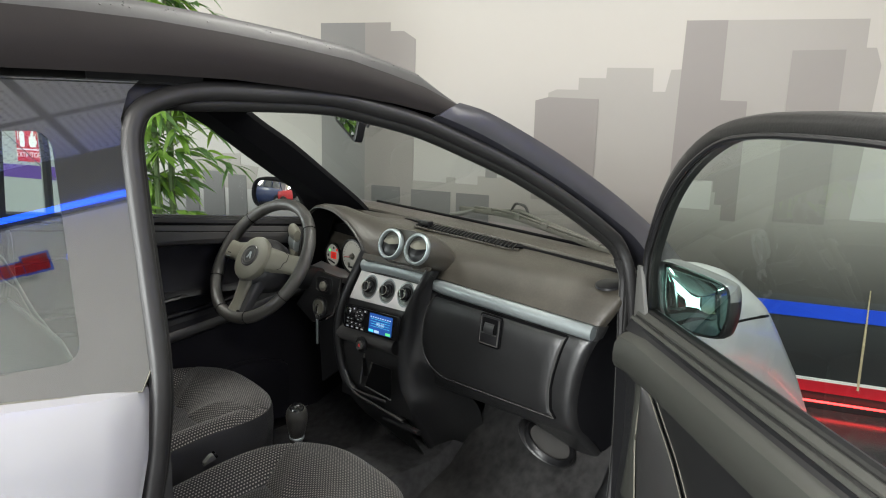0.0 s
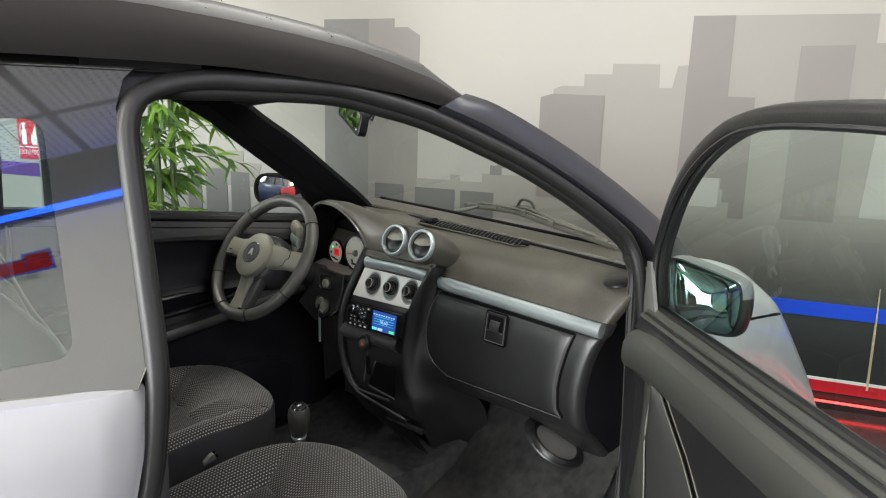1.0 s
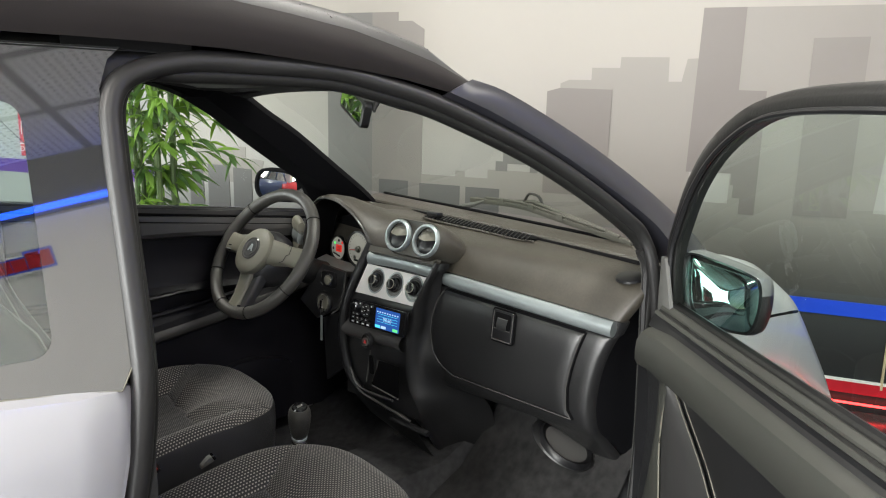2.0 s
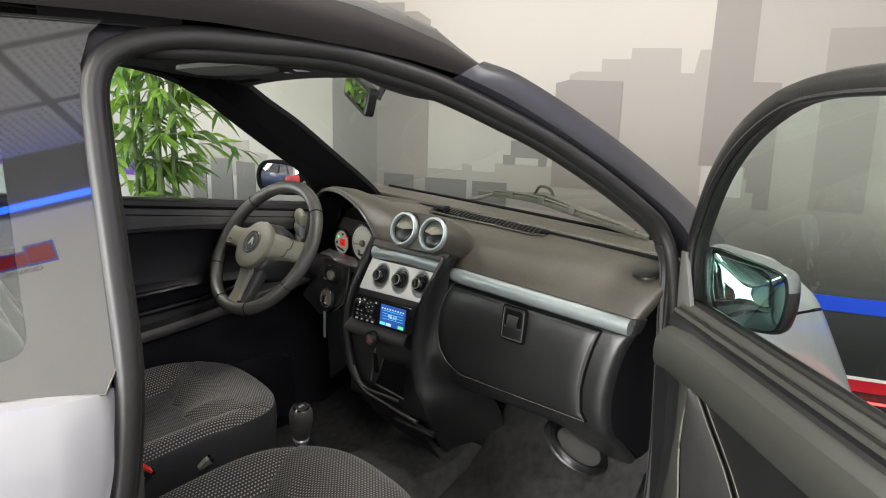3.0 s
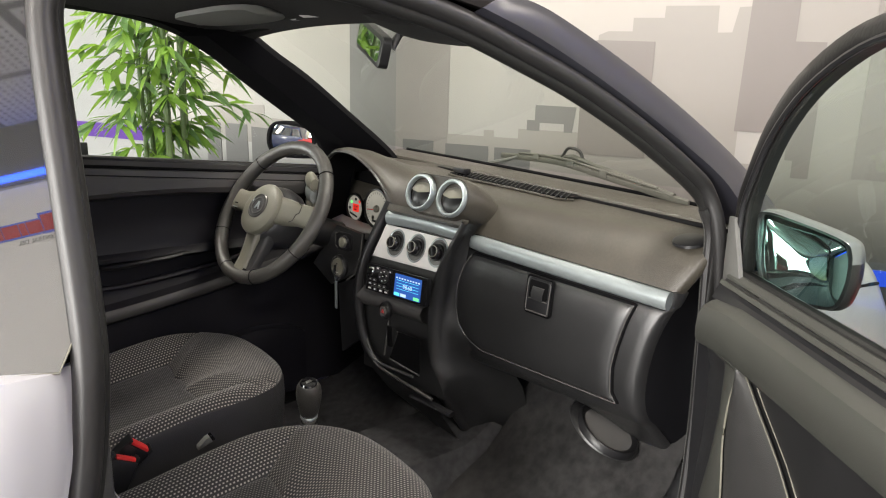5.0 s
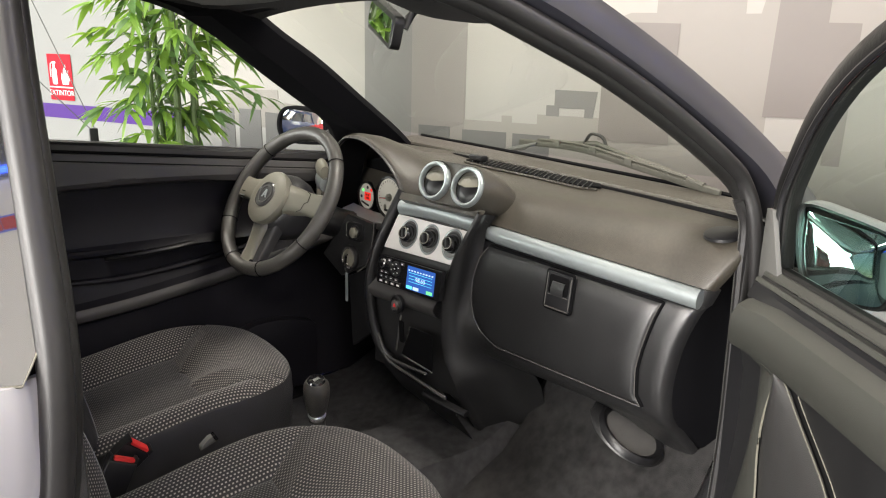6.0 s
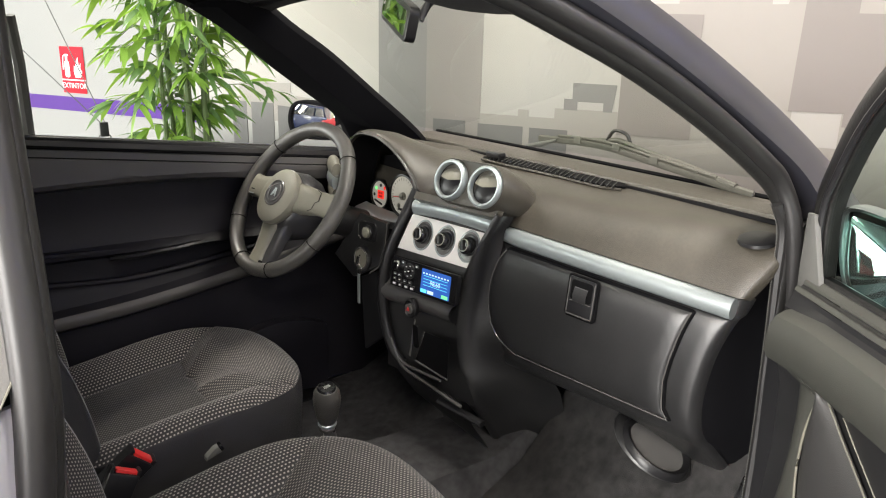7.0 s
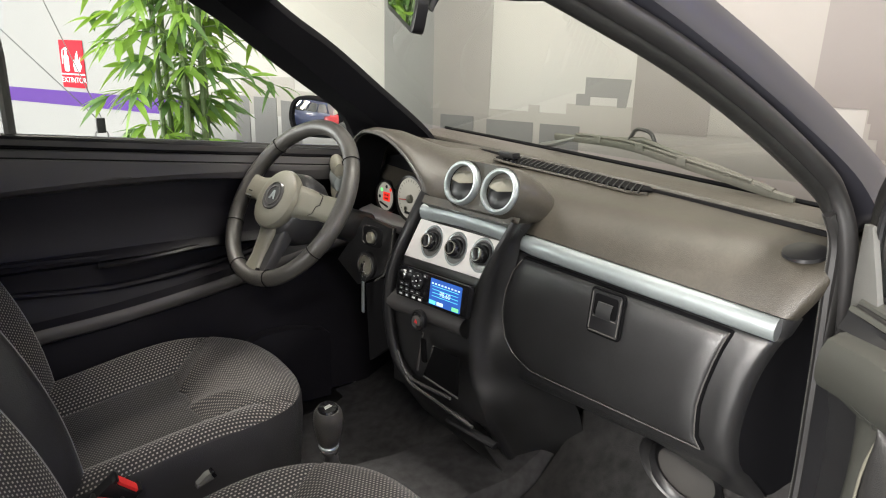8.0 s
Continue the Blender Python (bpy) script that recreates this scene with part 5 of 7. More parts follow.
# twin round air vents in a common fairing
VENT_Y = (-0.002, -0.094)
for y in VENT_Y:
    vm = axes((0.955 - 0.18 * (y + 0.05), y, 1.006), (0.18, -1, 0), (0.30, 0.054, 0.954))
    vent = part("vent_ring", lathe([(0.0325, -0.002), (0.0328, 0.005), (0.0345, 0.0085), (0.0375, 0.0090), (0.0405, 0.006), (0.0415, -0.004)], vm, 48), "silver", dash, "round air vent with a silver ring")
    part("vent_well", lathe([(0.0335, 0.003), (0.0325, -0.008), (0.0, -0.009)], vm, 32), "black_deep", vent)
    part("vent_disc", lathe([(0.0, 0.001), (0.016, 0.0), (0.027, -0.003), (0.0312, -0.007)], vm @ pose(0, 0, 0, -14, 0, 0), 32), "black_smooth", vent)
    # the flap: an upper half disc, ridged down its middle, with a shallow point below
    flap = bmesh.new()
    fm = vm @ pose(0, 0.001, 0.0015, -20, 0, 0)
    arc = [radians(8 + 164 * i / 12) for i in range(13)]
    rim_f = [flap.verts.new(fm @ V(0.0295 * math.cos(a), 0.0275 * math.sin(a), 0.0005)) for a in arc]
    mid_f = [flap.verts.new(fm @ V(0.020 * math.cos(a), -0.002 + 0.018 * math.sin(a) * (1 - 0.5 * abs(math.cos(a))), 0.0045 + 0.002 * math.sin(a))) for a in arc]
    tip = flap.verts.new(fm @ V(0, -0.005, 0.0055))
    for i in range(12):
        flap.faces.new((rim_f[i], rim_f[i + 1], mid_f[i + 1], mid_f[i]))
        flap.faces.new((mid_f[i], mid_f[i + 1], tip))
    part("vent_flap", flap, "spoke", vent, "ridged grey vent flap", 25)
rows = []
for k, (dist, rad, drop, wide) in enumerate(((0.002, 0.0430, 0.0, 0.0), (-0.004, 0.0455, 0.0, 0.0), (-0.030, 0.0480, 0.002, 0.004), (-0.070, 0.0470, 0.010, 0.012), (-0.110, 0.0400, 0.022, 0.022), (-0.150, 0.0260, 0.036, 0.030), (-0.185, 0.0120, 0.050, 0.03))):
    cm = axes((0.955, -0.048, 1.006 - drop), (0.18, -1, 0), (0.30, 0.054, 0.954))
    r = []
    for i in range(40):
        t = math.tau * i / 40
        cx = 0.047 if math.cos(t) > 0 else -0.047
        r.append(cm @ V(cx + rad * math.cos(t) * (1 + (wide * 18 if math.cos(t) > 0 else 0)), rad * math.sin(t), dist))
    rows.append(r)
vc = axes((0.955, -0.048, 1.006), (0.18, -1, 0), (0.30, 0.054, 0.954))
part("vent_plate", prism(round_rect(0.178, 0.086, 0.043, 10), vc @ pose(0, 0, -0.008), 0.004), "dash_grey", dash)
part("vent_fairing", loft(rows, wrap=True), "dash_grey", dash, "moulded fairing round the vents")
part("vent_chin", loft([[V(0.957 - 0.18 * (y + 0.05), y, 0.966), V(0.950 - 0.18 * (y + 0.05), y, 0.952), V(0.968 - 0.18 * (y + 0.05), y, 0.940)] for y in (0.10, 0.05, 0.0, -0.05, -0.10, -0.14)]), "dash_grey", dash)

# centre console: silver bar, heater panel, radio, tray
def cons_x(z, y=0.03):
    return 0.912 + max(0.0, z - 0.78) * 0.36 - 0.18 * (y - 0.03)


def skew(p):
    """The console's front stands slightly askew to the car's axis."""
    return p + V(-0.18 * (p.y - 0.03), 0, 0)


CORE_R = [(0.55, -0.11), (0.573, -0.100), (0.600, -0.075), (0.627, -0.058), (0.665, -0.050), (0.706, -0.048), (0.777, -0.056), (0.85, -0.081), (0.892, -0.100), (0.942, -0.130)]
part("console_core", loft([[V(cons_x(z, y) + 0.012, y, z) for y in (0.165, 0.16, 0.05, curve_at(CORE_R, z))] for z in (0.95, 0.92, 0.88, 0.84, 0.78, 0.74, 0.70, 0.66, 0.62, 0.58, 0.55)]), "black_grain", dash)
part("upper_bar", tube([V(cons_x(0.925, y) - 0.004, y, 0.926 + 0.006 * math.sin((y + 0.12) * 13)) for y in [0.122 - 0.236 * i / 8 for i in range(9)]], 0.0165, 12, flat=0.8), "silver", dash, "satin silver bar")
pm = axes((cons_x(0.872, 0.012), 0.012, 0.872), (0.18, -1, 0), (0.34, 0.06, 0.94))
panel = part("heater_panel", prism([(-0.110, 0.040), (-0.128, -0.040), (0.094, -0.036), (0.110, 0.040)], pm, 0.008, 0.002), "panel_silver", dash, "brushed silver heater control panel")
for kx, ky in ((-0.056, 0.002), (0.010, 0.003), (0.076, 0.006)):
    km = pm @ Matrix.Translation((kx - 0.006, ky, 0.008))
    part("knob_well", lathe([(0.0280, 0.0002), (0.0272, 0.0018), (0.0255, 0.0008), (0.0240, 0.0004)], km, 28, squash=1.2), "silver", panel)
    # Flat disc for the sunken well; the well's shade is in its dark colour.
    part("well_dish", lathe([(0.0245, 0.0006), (0.0, 0.0005)], km, 28, squash=1.2), "satin_black", panel)
    part("knob_base", lathe([(0.0225, 0.0008), (0.0222, 0.003), (0.019, 0.0035)], km @ Matrix.Translation((0.001, 0.003, 0)), 24), "black_smooth", panel)
    kn = part("heater_knob", lathe([(0.0195, 0.0), (0.0185, 0.009), (0.0165, 0.015), (0.0135, 0.018), (0.0, 0.018)], km, 24), "gloss_black", panel, "black rotary heater knob")
    part("knob_ring", lathe([(0.0130, 0.0178), (0.0127, 0.0192), (0.0115, 0.0192), (0.0112, 0.0178)], km, 24), "spoke", kn)
    part("knob_grip", box((0, 0, 0.019), (0.006, 0.022, 0.006), 0.002, km @ pose(0, 0, 0, 0, 0, 20)), "black_smooth", kn)
rm = axes((cons_x(0.795) - 0.004, 0.030, 0.793), (0.18, -1, 0.02), (0.12, 0.02, 0.99))
radio = part("car_radio", prism(round_rect(0.198, 0.064, 0.004), rm, 0.012, 0.002), "gloss_black", dash, "black car radio with a lit blue screen")
rs = rm @ Matrix.Translation((0, 0, 0.0124))
part("screen", prism(round_rect(0.084, 0.051, 0.002, 3, 0.040, 0.0), rs, 0.0008), "screen_blue", radio, "lit blue radio screen")
ru = rs @ Matrix.Translation((0, 0, 0.0011))
words("frequency", "98.60", ru @ Matrix.Translation((0.040, -0.001, 0)), 0.0095, "screen_light", radio, 0.0001)
for i, mt in enumerate(("screen_cyan", "screen_light", "screen_blue", "screen_green")):
    part("screen_key", prism(round_rect(0.0175, 0.007, 0.001, 2, 0.0085 + 0.0205 * i, -0.0205), ru, 0.0002), mt, radio)
for i in range(9):
    part("screen_mark", prism(round_rect(0.005, 0.003, 0.0005, 2, 0.0045 + 0.0088 * i, 0.0165), ru, 0.0002), "screen_light", radio)
for i in range(4):
    part("screen_line", prism(round_rect(0.070, 0.0008, 0.0003, 2, 0.040, 0.0115 - 0.0065 * i), ru, 0.0002), "screen_cyan", radio)
part("volume_knob", lathe([(0.0105, 0.0), (0.0100, 0.010), (0.008, 0.012), (0.0, 0.012)], rs @ Matrix.Translation((-0.076, 0.016, 0)), 20), "chrome", radio)
dp = rs @ Matrix.Translation((-0.040, 0.010, 0))
pad = part("round_keypad", lathe([(0.0170, 0.0), (0.0165, 0.0020), (0.0060, 0.0024), (0.0055, 0.0012), (0.0, 0.0012)], dp, 28), "black_smooth", radio, "round keypad with white marks")
part("keypad_centre", lathe([(0.0050, 0.001), (0.0046, 0.0034), (0.0, 0.0034)], dp, 18), "gloss_black", pad)
for i in range(6):
    a = math.tau * i / 6 + 0.3
    part("keypad_mark", prism(round_rect(0.0042, 0.0022, 0.0005, 2, 0.0115 * math.cos(a), 0.0115 * math.sin(a)), dp @ Matrix.Translation((0, 0, 0.0024)), 0.0003), "sign_white", pad)
part("keypad_mark", prism(round_rect(0.0044, 0.0022, 0.0005, 2), dp @ Matrix.Translation((0, 0, 0.0035)), 0.0003), "sign_white", pad)
RADIO_KEYS = [(-0.082, -0.004), (-0.068, -0.004), (-0.082, -0.014), (-0.066, -0.014), (-0.050, -0.014), (-0.034, -0.014), (-0.082, -0.025), (-0.064, -0.025), (-0.044, -0.025), (-0.026, -0.025), (-0.018, 0.024), (-0.060, 0.025)]
for i, (x, y) in enumerate(RADIO_KEYS):
    key = part("radio_button", prism(round_rect(0.012, 0.0066, 0.0014, 3, x, y), rs, 0.0022, 0.0006), "black_smooth", radio)
    wide = 0.0085 if i in (6, 8, 9) else 0.0052
    part("button_mark", prism(round_rect(wide, 0.0034 if i > 5 else 0.0018, 0.0004, 2, x, y), rs @ Matrix.Translation((0, 0, 0.0023)), 0.0002), "sign_white", key)
part("slot_line", prism(round_rect(0.062, 0.0012, 0.0004, 2, -0.050, -0.0195), rs, 0.0003), "sail_grey", radio)
bt = axes((0.890, 0.050, 0.728), (0.18, -1, 0), (0, 0, 1))
hz = part("hazard_button", lathe([(0.019, -0.004), (0.019, 0.004), (0.016, 0.007), (0.013, 0.005), (0.013, 0.003)], bt, 24, squash=1.15), "black_smooth", dash, "round push button")
part("button_cap", lathe([(0.012, 0.002), (0.011, 0.009), (0.006, 0.010), (0.0, 0.0085)], bt, 20), "satin_black", hz)
part("button_mark", prism([(-0.005, -0.004), (0.005, -0.004), (0.0, 0.005)], bt @ Matrix.Translation((0, 0, 0.0092)), 0.0012), "red", hz)
shelf_sec = ((0.014, 0.760), (-0.002, 0.752), (-0.010, 0.742), (-0.011, 0.732), (-0.004, 0.720), (0.008, 0.712), (0.022, 0.708))
part("console_shelf", loft([[V(cons_x(0.75, y) + dx, y, z + 0.004 * math.cos(y * 12)) for dx, z in shelf_sec] for y in (0.160, 0.12, 0.08, 0.04, 0.0, -0.03, -0.050)]), "band_grey", dash, "grey-black shelf under the radio", 60)
SK = (0.18, -1, 0)
# Slot and cubby are flat plates, the hollows' shade put in their black.
part("slot", prism(round_rect(0.014, 0.050, 0.004), axes((0.898, 0.042, 0.665), SK, (0, 0.1, 1)), 0.003), "black_deep", dash)
# Bright console and tray lines: edge highlights put into a lighter black.
part("face_glint_line", tube([V(0.899, 0.050, 0.700), V(0.897, 0.066, 0.611)], 0.0022, 6), "satin_black", dash)
cub = axes((0.903, -0.010, 0.640), SK, (0, 0, 1))
part("cubby", prism([(-0.044, -0.026), (0.050, -0.036), (0.050, 0.046), (-0.022, 0.046)], cub, 0.002), "black_deep", dash)
part("cubby_rim", tube([cub @ V(x, z, 0.002) for x, z in ((-0.020, 0.046), (-0.046, -0.027), (0.050, -0.038))], 0.0024, 6), "satin_black", dash)
part("tray_lip", tube(crom([V(0.887, 0.130, 0.633), V(0.890, 0.110, 0.600), V(0.895, 0.090, 0.586), V(0.900, 0.060, 0.583), V(0.912, -0.032, 0.588)], 5), 0.0034, 8), "satin_black", dash)
part("tray_lip", tube(crom([V(0.890, 0.100, 0.585), V(0.893, 0.073, 0.575), V(0.905, 0.0, 0.566), V(0.922, -0.094, 0.553)], 5), 0.0036, 8), "satin_black", dash)
part("tray_bar", tube([V(0.912, -0.030, 0.541), V(0.925, -0.09, 0.538), V(0.940, -0.145, 0.533)], 0.007, 8, flat=1.4), "black_smooth", dash)
part("brake_pedal", box((1.06, 0.13, 0.39), (0.02, 0.055, 0.045), 0.006, None), "sail_grey", dash)
part("lower_tray", loft([[V(0.895, 0.12, 0.58), V(0.900, 0.06, 0.562), V(0.912, -0.03, 0.553), V(0.932, -0.105, 0.543)], [V(0.902, 0.12, 0.55), V(0.908, 0.06, 0.525), V(0.918, -0.03, 0.515), V(0.940, -0.11, 0.515)], [V(0.99, 0.125, 0.50), V(0.99, 0.06, 0.46), V(0.99, -0.03, 0.44), V(0.99, -0.11, 0.44)]]), "black_smooth", dash)
# flanks of the console
FLANK = [
    ((0.958, -0.134, 0.962), (0.968, -0.148, 0.960), (0.985, -0.156, 0.956)),
    ((0.952, -0.114, 0.925), (0.966, -0.126, 0.925), (0.986, -0.131, 0.925)),
    ((0.948, -0.097, 0.894), (0.964, -0.110, 0.895), (0.991, -0.120, 0.896)),
    ((0.943, -0.072, 0.845), (0.966, -0.092, 0.845), (0.991, -0.106, 0.845)),
    ((0.940, -0.055, 0.797), (0.970, -0.080, 0.797), (0.991, -0.096, 0.797)),
    ((0.937, -0.041, 0.746), (0.970, -0.070, 0.746), (0.992, -0.096, 0.746)),
    ((0.936, -0.033, 0.685), (0.970, -0.066, 0.685), (0.998, -0.122, 0.685)),
    ((0.936, -0.028, 0.630), (0.972, -0.068, 0.628), (1.030, -0.120, 0.640)),
    ((0.936, -0.024, 0.590), (0.974, -0.074, 0.583), (1.10, -0.135, 0.60)),
    ((0.950, -0.052, 0.552), (0.990, -0.072, 0.545), (1.14, -0.145, 0.56)),
    ((0.992, -0.052, 0.500), (1.025, -0.070, 0.490), (1.16, -0.150, 0.50)),
    ((1.045, -0.052, 0.42), (1.07, -0.070, 0.41), (1.17, -0.150, 0.41)),
]
edge_l, edge_m, edge_r = (crom([V(*f[k]) for f in FLANK], 5) for k in range(3))
rows = []
for p, r, e in zip(edge_l, edge_m, edge_r):
    bulge = V(-0.007, -0.007, 0.0)
    rows.append([p + V(0.026, 0.012, 0), p + V(0.005, 0.004, 0), p, p.lerp(r, 0.12) + bulge * 0.45, p.lerp(r, 0.35) + bulge, p.lerp(r, 0.65) + bulge * 0.9, p.lerp(r, 0.88) + bulge * 0.4, r, r.lerp(e, 0.25) + V(0.002, 0.003, 0), r.lerp(e, 0.6) + V(0.003, 0.003, 0), e])
part("console_flank", loft(rows), "black_grain", dash, "black rounded flank of the console", 70)
left = [skew(p) for p in crom([V(0.985, 0.150, 0.955), V(0.948, 0.150, 0.89), V(0.925, 0.163, 0.82), V(0.912, 0.168, 0.74), V(0.912, 0.158, 0.66), V(0.914, 0.135, 0.60), V(0.92, 0.105, 0.575)], 4)]
part("console_flank", tube(left, 0.012, 10, up=(0, 1, 0)), "black_smooth", dash)
part("console_side", loft([[p, p + V(0.05, 0.01, 0), V(1.20, 0.17, p.z)] for p in left]), "carpet", dash)

# instrument binnacle
CY, CZ = 0.352, 0.880


LIP = crom([V(0.912, 0.430, 0.850), V(0.914, 0.422, 0.930), V(0.920, 0.402, 1.008), V(0.928, 0.363, 1.051), V(0.938, 0.310, 1.059), V(0.946, 0.262, 1.049), V(0.955, 0.213, 1.023), V(0.962, 0.173, 0.988), V(0.966, 0.155, 0.957), V(0.966, 0.150, 0.930), V(0.960, 0.158, 0.895), V(0.952, 0.163, 0.865)], 5)


def hood_row(dx, grow, sink):
    """The lip's line moved forward, widened about the cluster's middle, its top let down to the dash."""
    out = []
    for p in LIP:
        way = V(0, p.y - 0.285, p.z - 0.93).normalized()
        q = p + V(dx, 0, 0) + way * grow
        if sink and q.z > 0.985:
            q.z = lerp(q.z, 0.985 + 0.17 * (q.z - 0.985), sink)
        out.append(q)
    return out


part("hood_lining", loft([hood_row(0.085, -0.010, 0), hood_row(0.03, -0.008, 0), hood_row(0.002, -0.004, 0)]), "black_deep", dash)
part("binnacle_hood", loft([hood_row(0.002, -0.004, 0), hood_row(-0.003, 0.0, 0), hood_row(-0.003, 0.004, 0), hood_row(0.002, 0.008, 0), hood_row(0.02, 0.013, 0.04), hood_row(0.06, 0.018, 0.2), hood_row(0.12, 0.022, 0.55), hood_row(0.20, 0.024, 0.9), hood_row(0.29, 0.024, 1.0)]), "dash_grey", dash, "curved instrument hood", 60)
# Thin paler tube: the highlight on the hood's rim, as colour.
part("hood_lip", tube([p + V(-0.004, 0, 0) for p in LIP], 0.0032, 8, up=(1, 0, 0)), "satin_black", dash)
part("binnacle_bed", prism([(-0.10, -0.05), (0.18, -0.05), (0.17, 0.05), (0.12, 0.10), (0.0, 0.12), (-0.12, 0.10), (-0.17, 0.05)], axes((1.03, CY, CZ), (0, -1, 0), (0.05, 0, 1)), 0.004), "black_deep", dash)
for gy, gz, gr, nm in ((0.379, 0.900, 0.033, "small"), (0.268, 0.916, 0.047, "large")):
    gm = axes((1.0, gy, gz), (0.12, -1, 0), (0.05, 0, 1)) @ Matrix.Scale(1.0, 4)
    ga = part("gauge", lathe([(gr + 0.005, -0.008), (gr + 0.005, 0.004), (gr + 0.001, 0.005), (gr, 0.0)], gm, 36), "black_smooth", dash, "round cream gauge")
    part("dial", lathe([(gr, 0.0), (0.0, 0.0005)], gm, 36), "gauge", ga)
    if nm == "small":
        part("red_display", prism(round_rect(0.026, 0.021, 0.002, 3, 0.004, 0.0), gm @ Matrix.Translation((0, 0, 0.001)), 0.001), "lamp_red", ga, "lit red display")
        for x, y, wd in ((-0.004, 0.004, 0.007), (0.006, 0.004, 0.008), (0.001, -0.004, 0.014)):
            part("display_mark", prism(round_rect(wd, 0.004, 0.001, 2, x + 0.003, y), gm @ Matrix.Translation((0, 0, 0.0021)), 0.0003), "red", ga)
        for x, y, mt in ((-0.016, 0.014, "lamp_green"), (0.002, 0.023, "black_smooth"), (0.018, 0.018, "lamp_red"), (-0.023, -0.003, "black_smooth")):
            part("tell_tale", lathe([(0.0042, 0.0), (0.0035, 0.001), (0.0, 0.001)], gm @ Matrix.Translation((x, y, 0.001)), 14), mt, ga)
        part("dial_bar", box((0.002, -0.019, 0.004), (0.032, 0.004, 0.003), 0.001, gm @ pose(0, 0, 0, 0, 0, -14)), "black_smooth", ga)
    else:
        part("needle", box((-0.016, -0.002, 0.005), (0.040, 0.0022, 0.001), 0, gm @ pose(0, 0, 0, 0, 0, 6)), "red", ga)
        part("needle_cap", lathe([(0.010, 0.0), (0.009, 0.006), (0.0, 0.007)], gm, 18), "spoke", ga)
        for i in range(21):
            a = radians(220 - 13 * i)
            part("tick", box((0.040, 0, 0.0012), (0.005, 0.001, 0.0004), 0, gm @ pose(0, 0, 0, 0, 0, math.degrees(a))), "black_smooth", ga)
        for x, y in ((-0.015, -0.025), (0.015, -0.028)):
            part("tell_tale", lathe([(0.006, 0.0), (0.0, 0.0008)], gm @ Matrix.Translation((x, y, 0.001)), 14), "spoke", ga)
        part("dial_bar", box((0.0, -0.032, 0.004), (0.026, 0.005, 0.004), 0.001, gm), "black_smooth", ga)
sill_f = crom([V(0.952, 0.425, 0.868), V(0.957, 0.397, 0.863), V(0.972, 0.311, 0.857), V(0.985, 0.239, 0.863), V(0.990, 0.209, 0.885)], 4)
part("binnacle_sill", loft([[p + V(0.030, 0, 0.010), p + V(0.012, 0, 0.004), p, p + V(-0.003, 0, -0.004), p + V(0.002, 0, -0.014), p + V(0.02, 0, -0.03)] for p in sill_f]), "panel_silver", dash, "pale grey sill below the gauges", 60)

# panel with lock and switch beside the column
kp = axes((0.926, 0.272, 0.800), (0.18, -1, 0), (0.10, 0.02, 0.99))
keyp = part("switch_panel", prism([(-0.140, -0.045), (-0.060, -0.085), (0.028, -0.038), (0.044, 0.005), (0.046, 0.066), (-0.052, 0.074), (-0.068, 0.050)], kp, 0.012, 0.004), "black_grain", dash, "black panel with ignition lock and lighter")
part("panel_edge", tube([kp @ V(x, y, 0.010) for x, y in ((0.047, 0.068), (0.046, 0.0), (0.030, -0.040), (0.0, -0.062))], 0.0022, 6), "satin_black", keyp)
part("panel_foot", prism([(-0.055, -0.085), (0.030, -0.045), (0.055, -0.20), (-0.02, -0.26)], kp @ pose(0, 0, -0.02), 0.012, 0.004), "black_smooth", keyp)
part("lighter_bezel", prism(round_rect(0.066, 0.046, 0.012, 5, -0.016, 0.036), kp @ Matrix.Translation((0, 0, 0.012)), 0.004, 0.002), "black_smooth", keyp)
part("bezel_edge", tube([kp @ V(x, y, 0.0165) for x, y in ((-0.036, 0.016), (-0.046, 0.022), (-0.046, 0.052), (-0.036, 0.058), (-0.022, 0.058))], 0.0014, 6), "satin_black", keyp)
part("lighter_ring", lathe([(0.0175, 0.0), (0.0175, 0.006), (0.0150, 0.0075), (0.0135, 0.004)], kp @ Matrix.Translation((-0.010, 0.035, 0.015)), 24), "black_smooth", keyp)
part("lighter", lathe([(0.0135, 0.0), (0.0130, 0.011), (0.010, 0.013), (0.0, 0.012)], kp @ Matrix.Translation((-0.010, 0.035, 0.015)), 20), "spoke", keyp)
lk = kp @ Matrix.Translation((-0.026, -0.031, 0.012))
lock = part("ignition_lock", lathe([(0.032, -0.002), (0.031, 0.006), (0.026, 0.009), (0.023, 0.006), (0.0, 0.006)], lk, 28), "black_smooth", keyp)
part("lock_face", lathe([(0.0225, 0.0062), (0.0215, 0.0095), (0.016, 0.0105), (0.0, 0.0105)], lk, 24), "spoke", lock, "grey metal lock face")
part("lock_ring", lathe([(0.0275, 0.0070), (0.0265, 0.0095), (0.0240, 0.0100), (0.0225, 0.0075)], lk, 28), "satin_black", lock)
part("key_slot", box((0, 0, 0.0108), (0.004, 0.018, 0.0008), 0.0, lk @ pose(0, 0, 0, 0, 0, 8)), "black_deep", lock)
part("key_bow", prism(round_rect(0.007, 0.026, 0.003), lk @ pose(0.001, -0.006, 0.008, 0, 0, -8), 0.012, 0.002), "chrome", lock)
kx = lk @ V(0.002, -0.016, 0.014)
part("key_ring", tube([kx + V(0.002, 0.012 * math.cos(a), -0.010 + 0.012 * math.sin(a)) for a in [math.tau * i / 18 for i in range(18)]], 0.0013, 6, True), "chrome", lock)
part("key_fob", box(kx + V(0, 0.001, -0.058), (0.004, 0.0095, 0.074), 0.002), "silver", lock, "bright metal key fob")
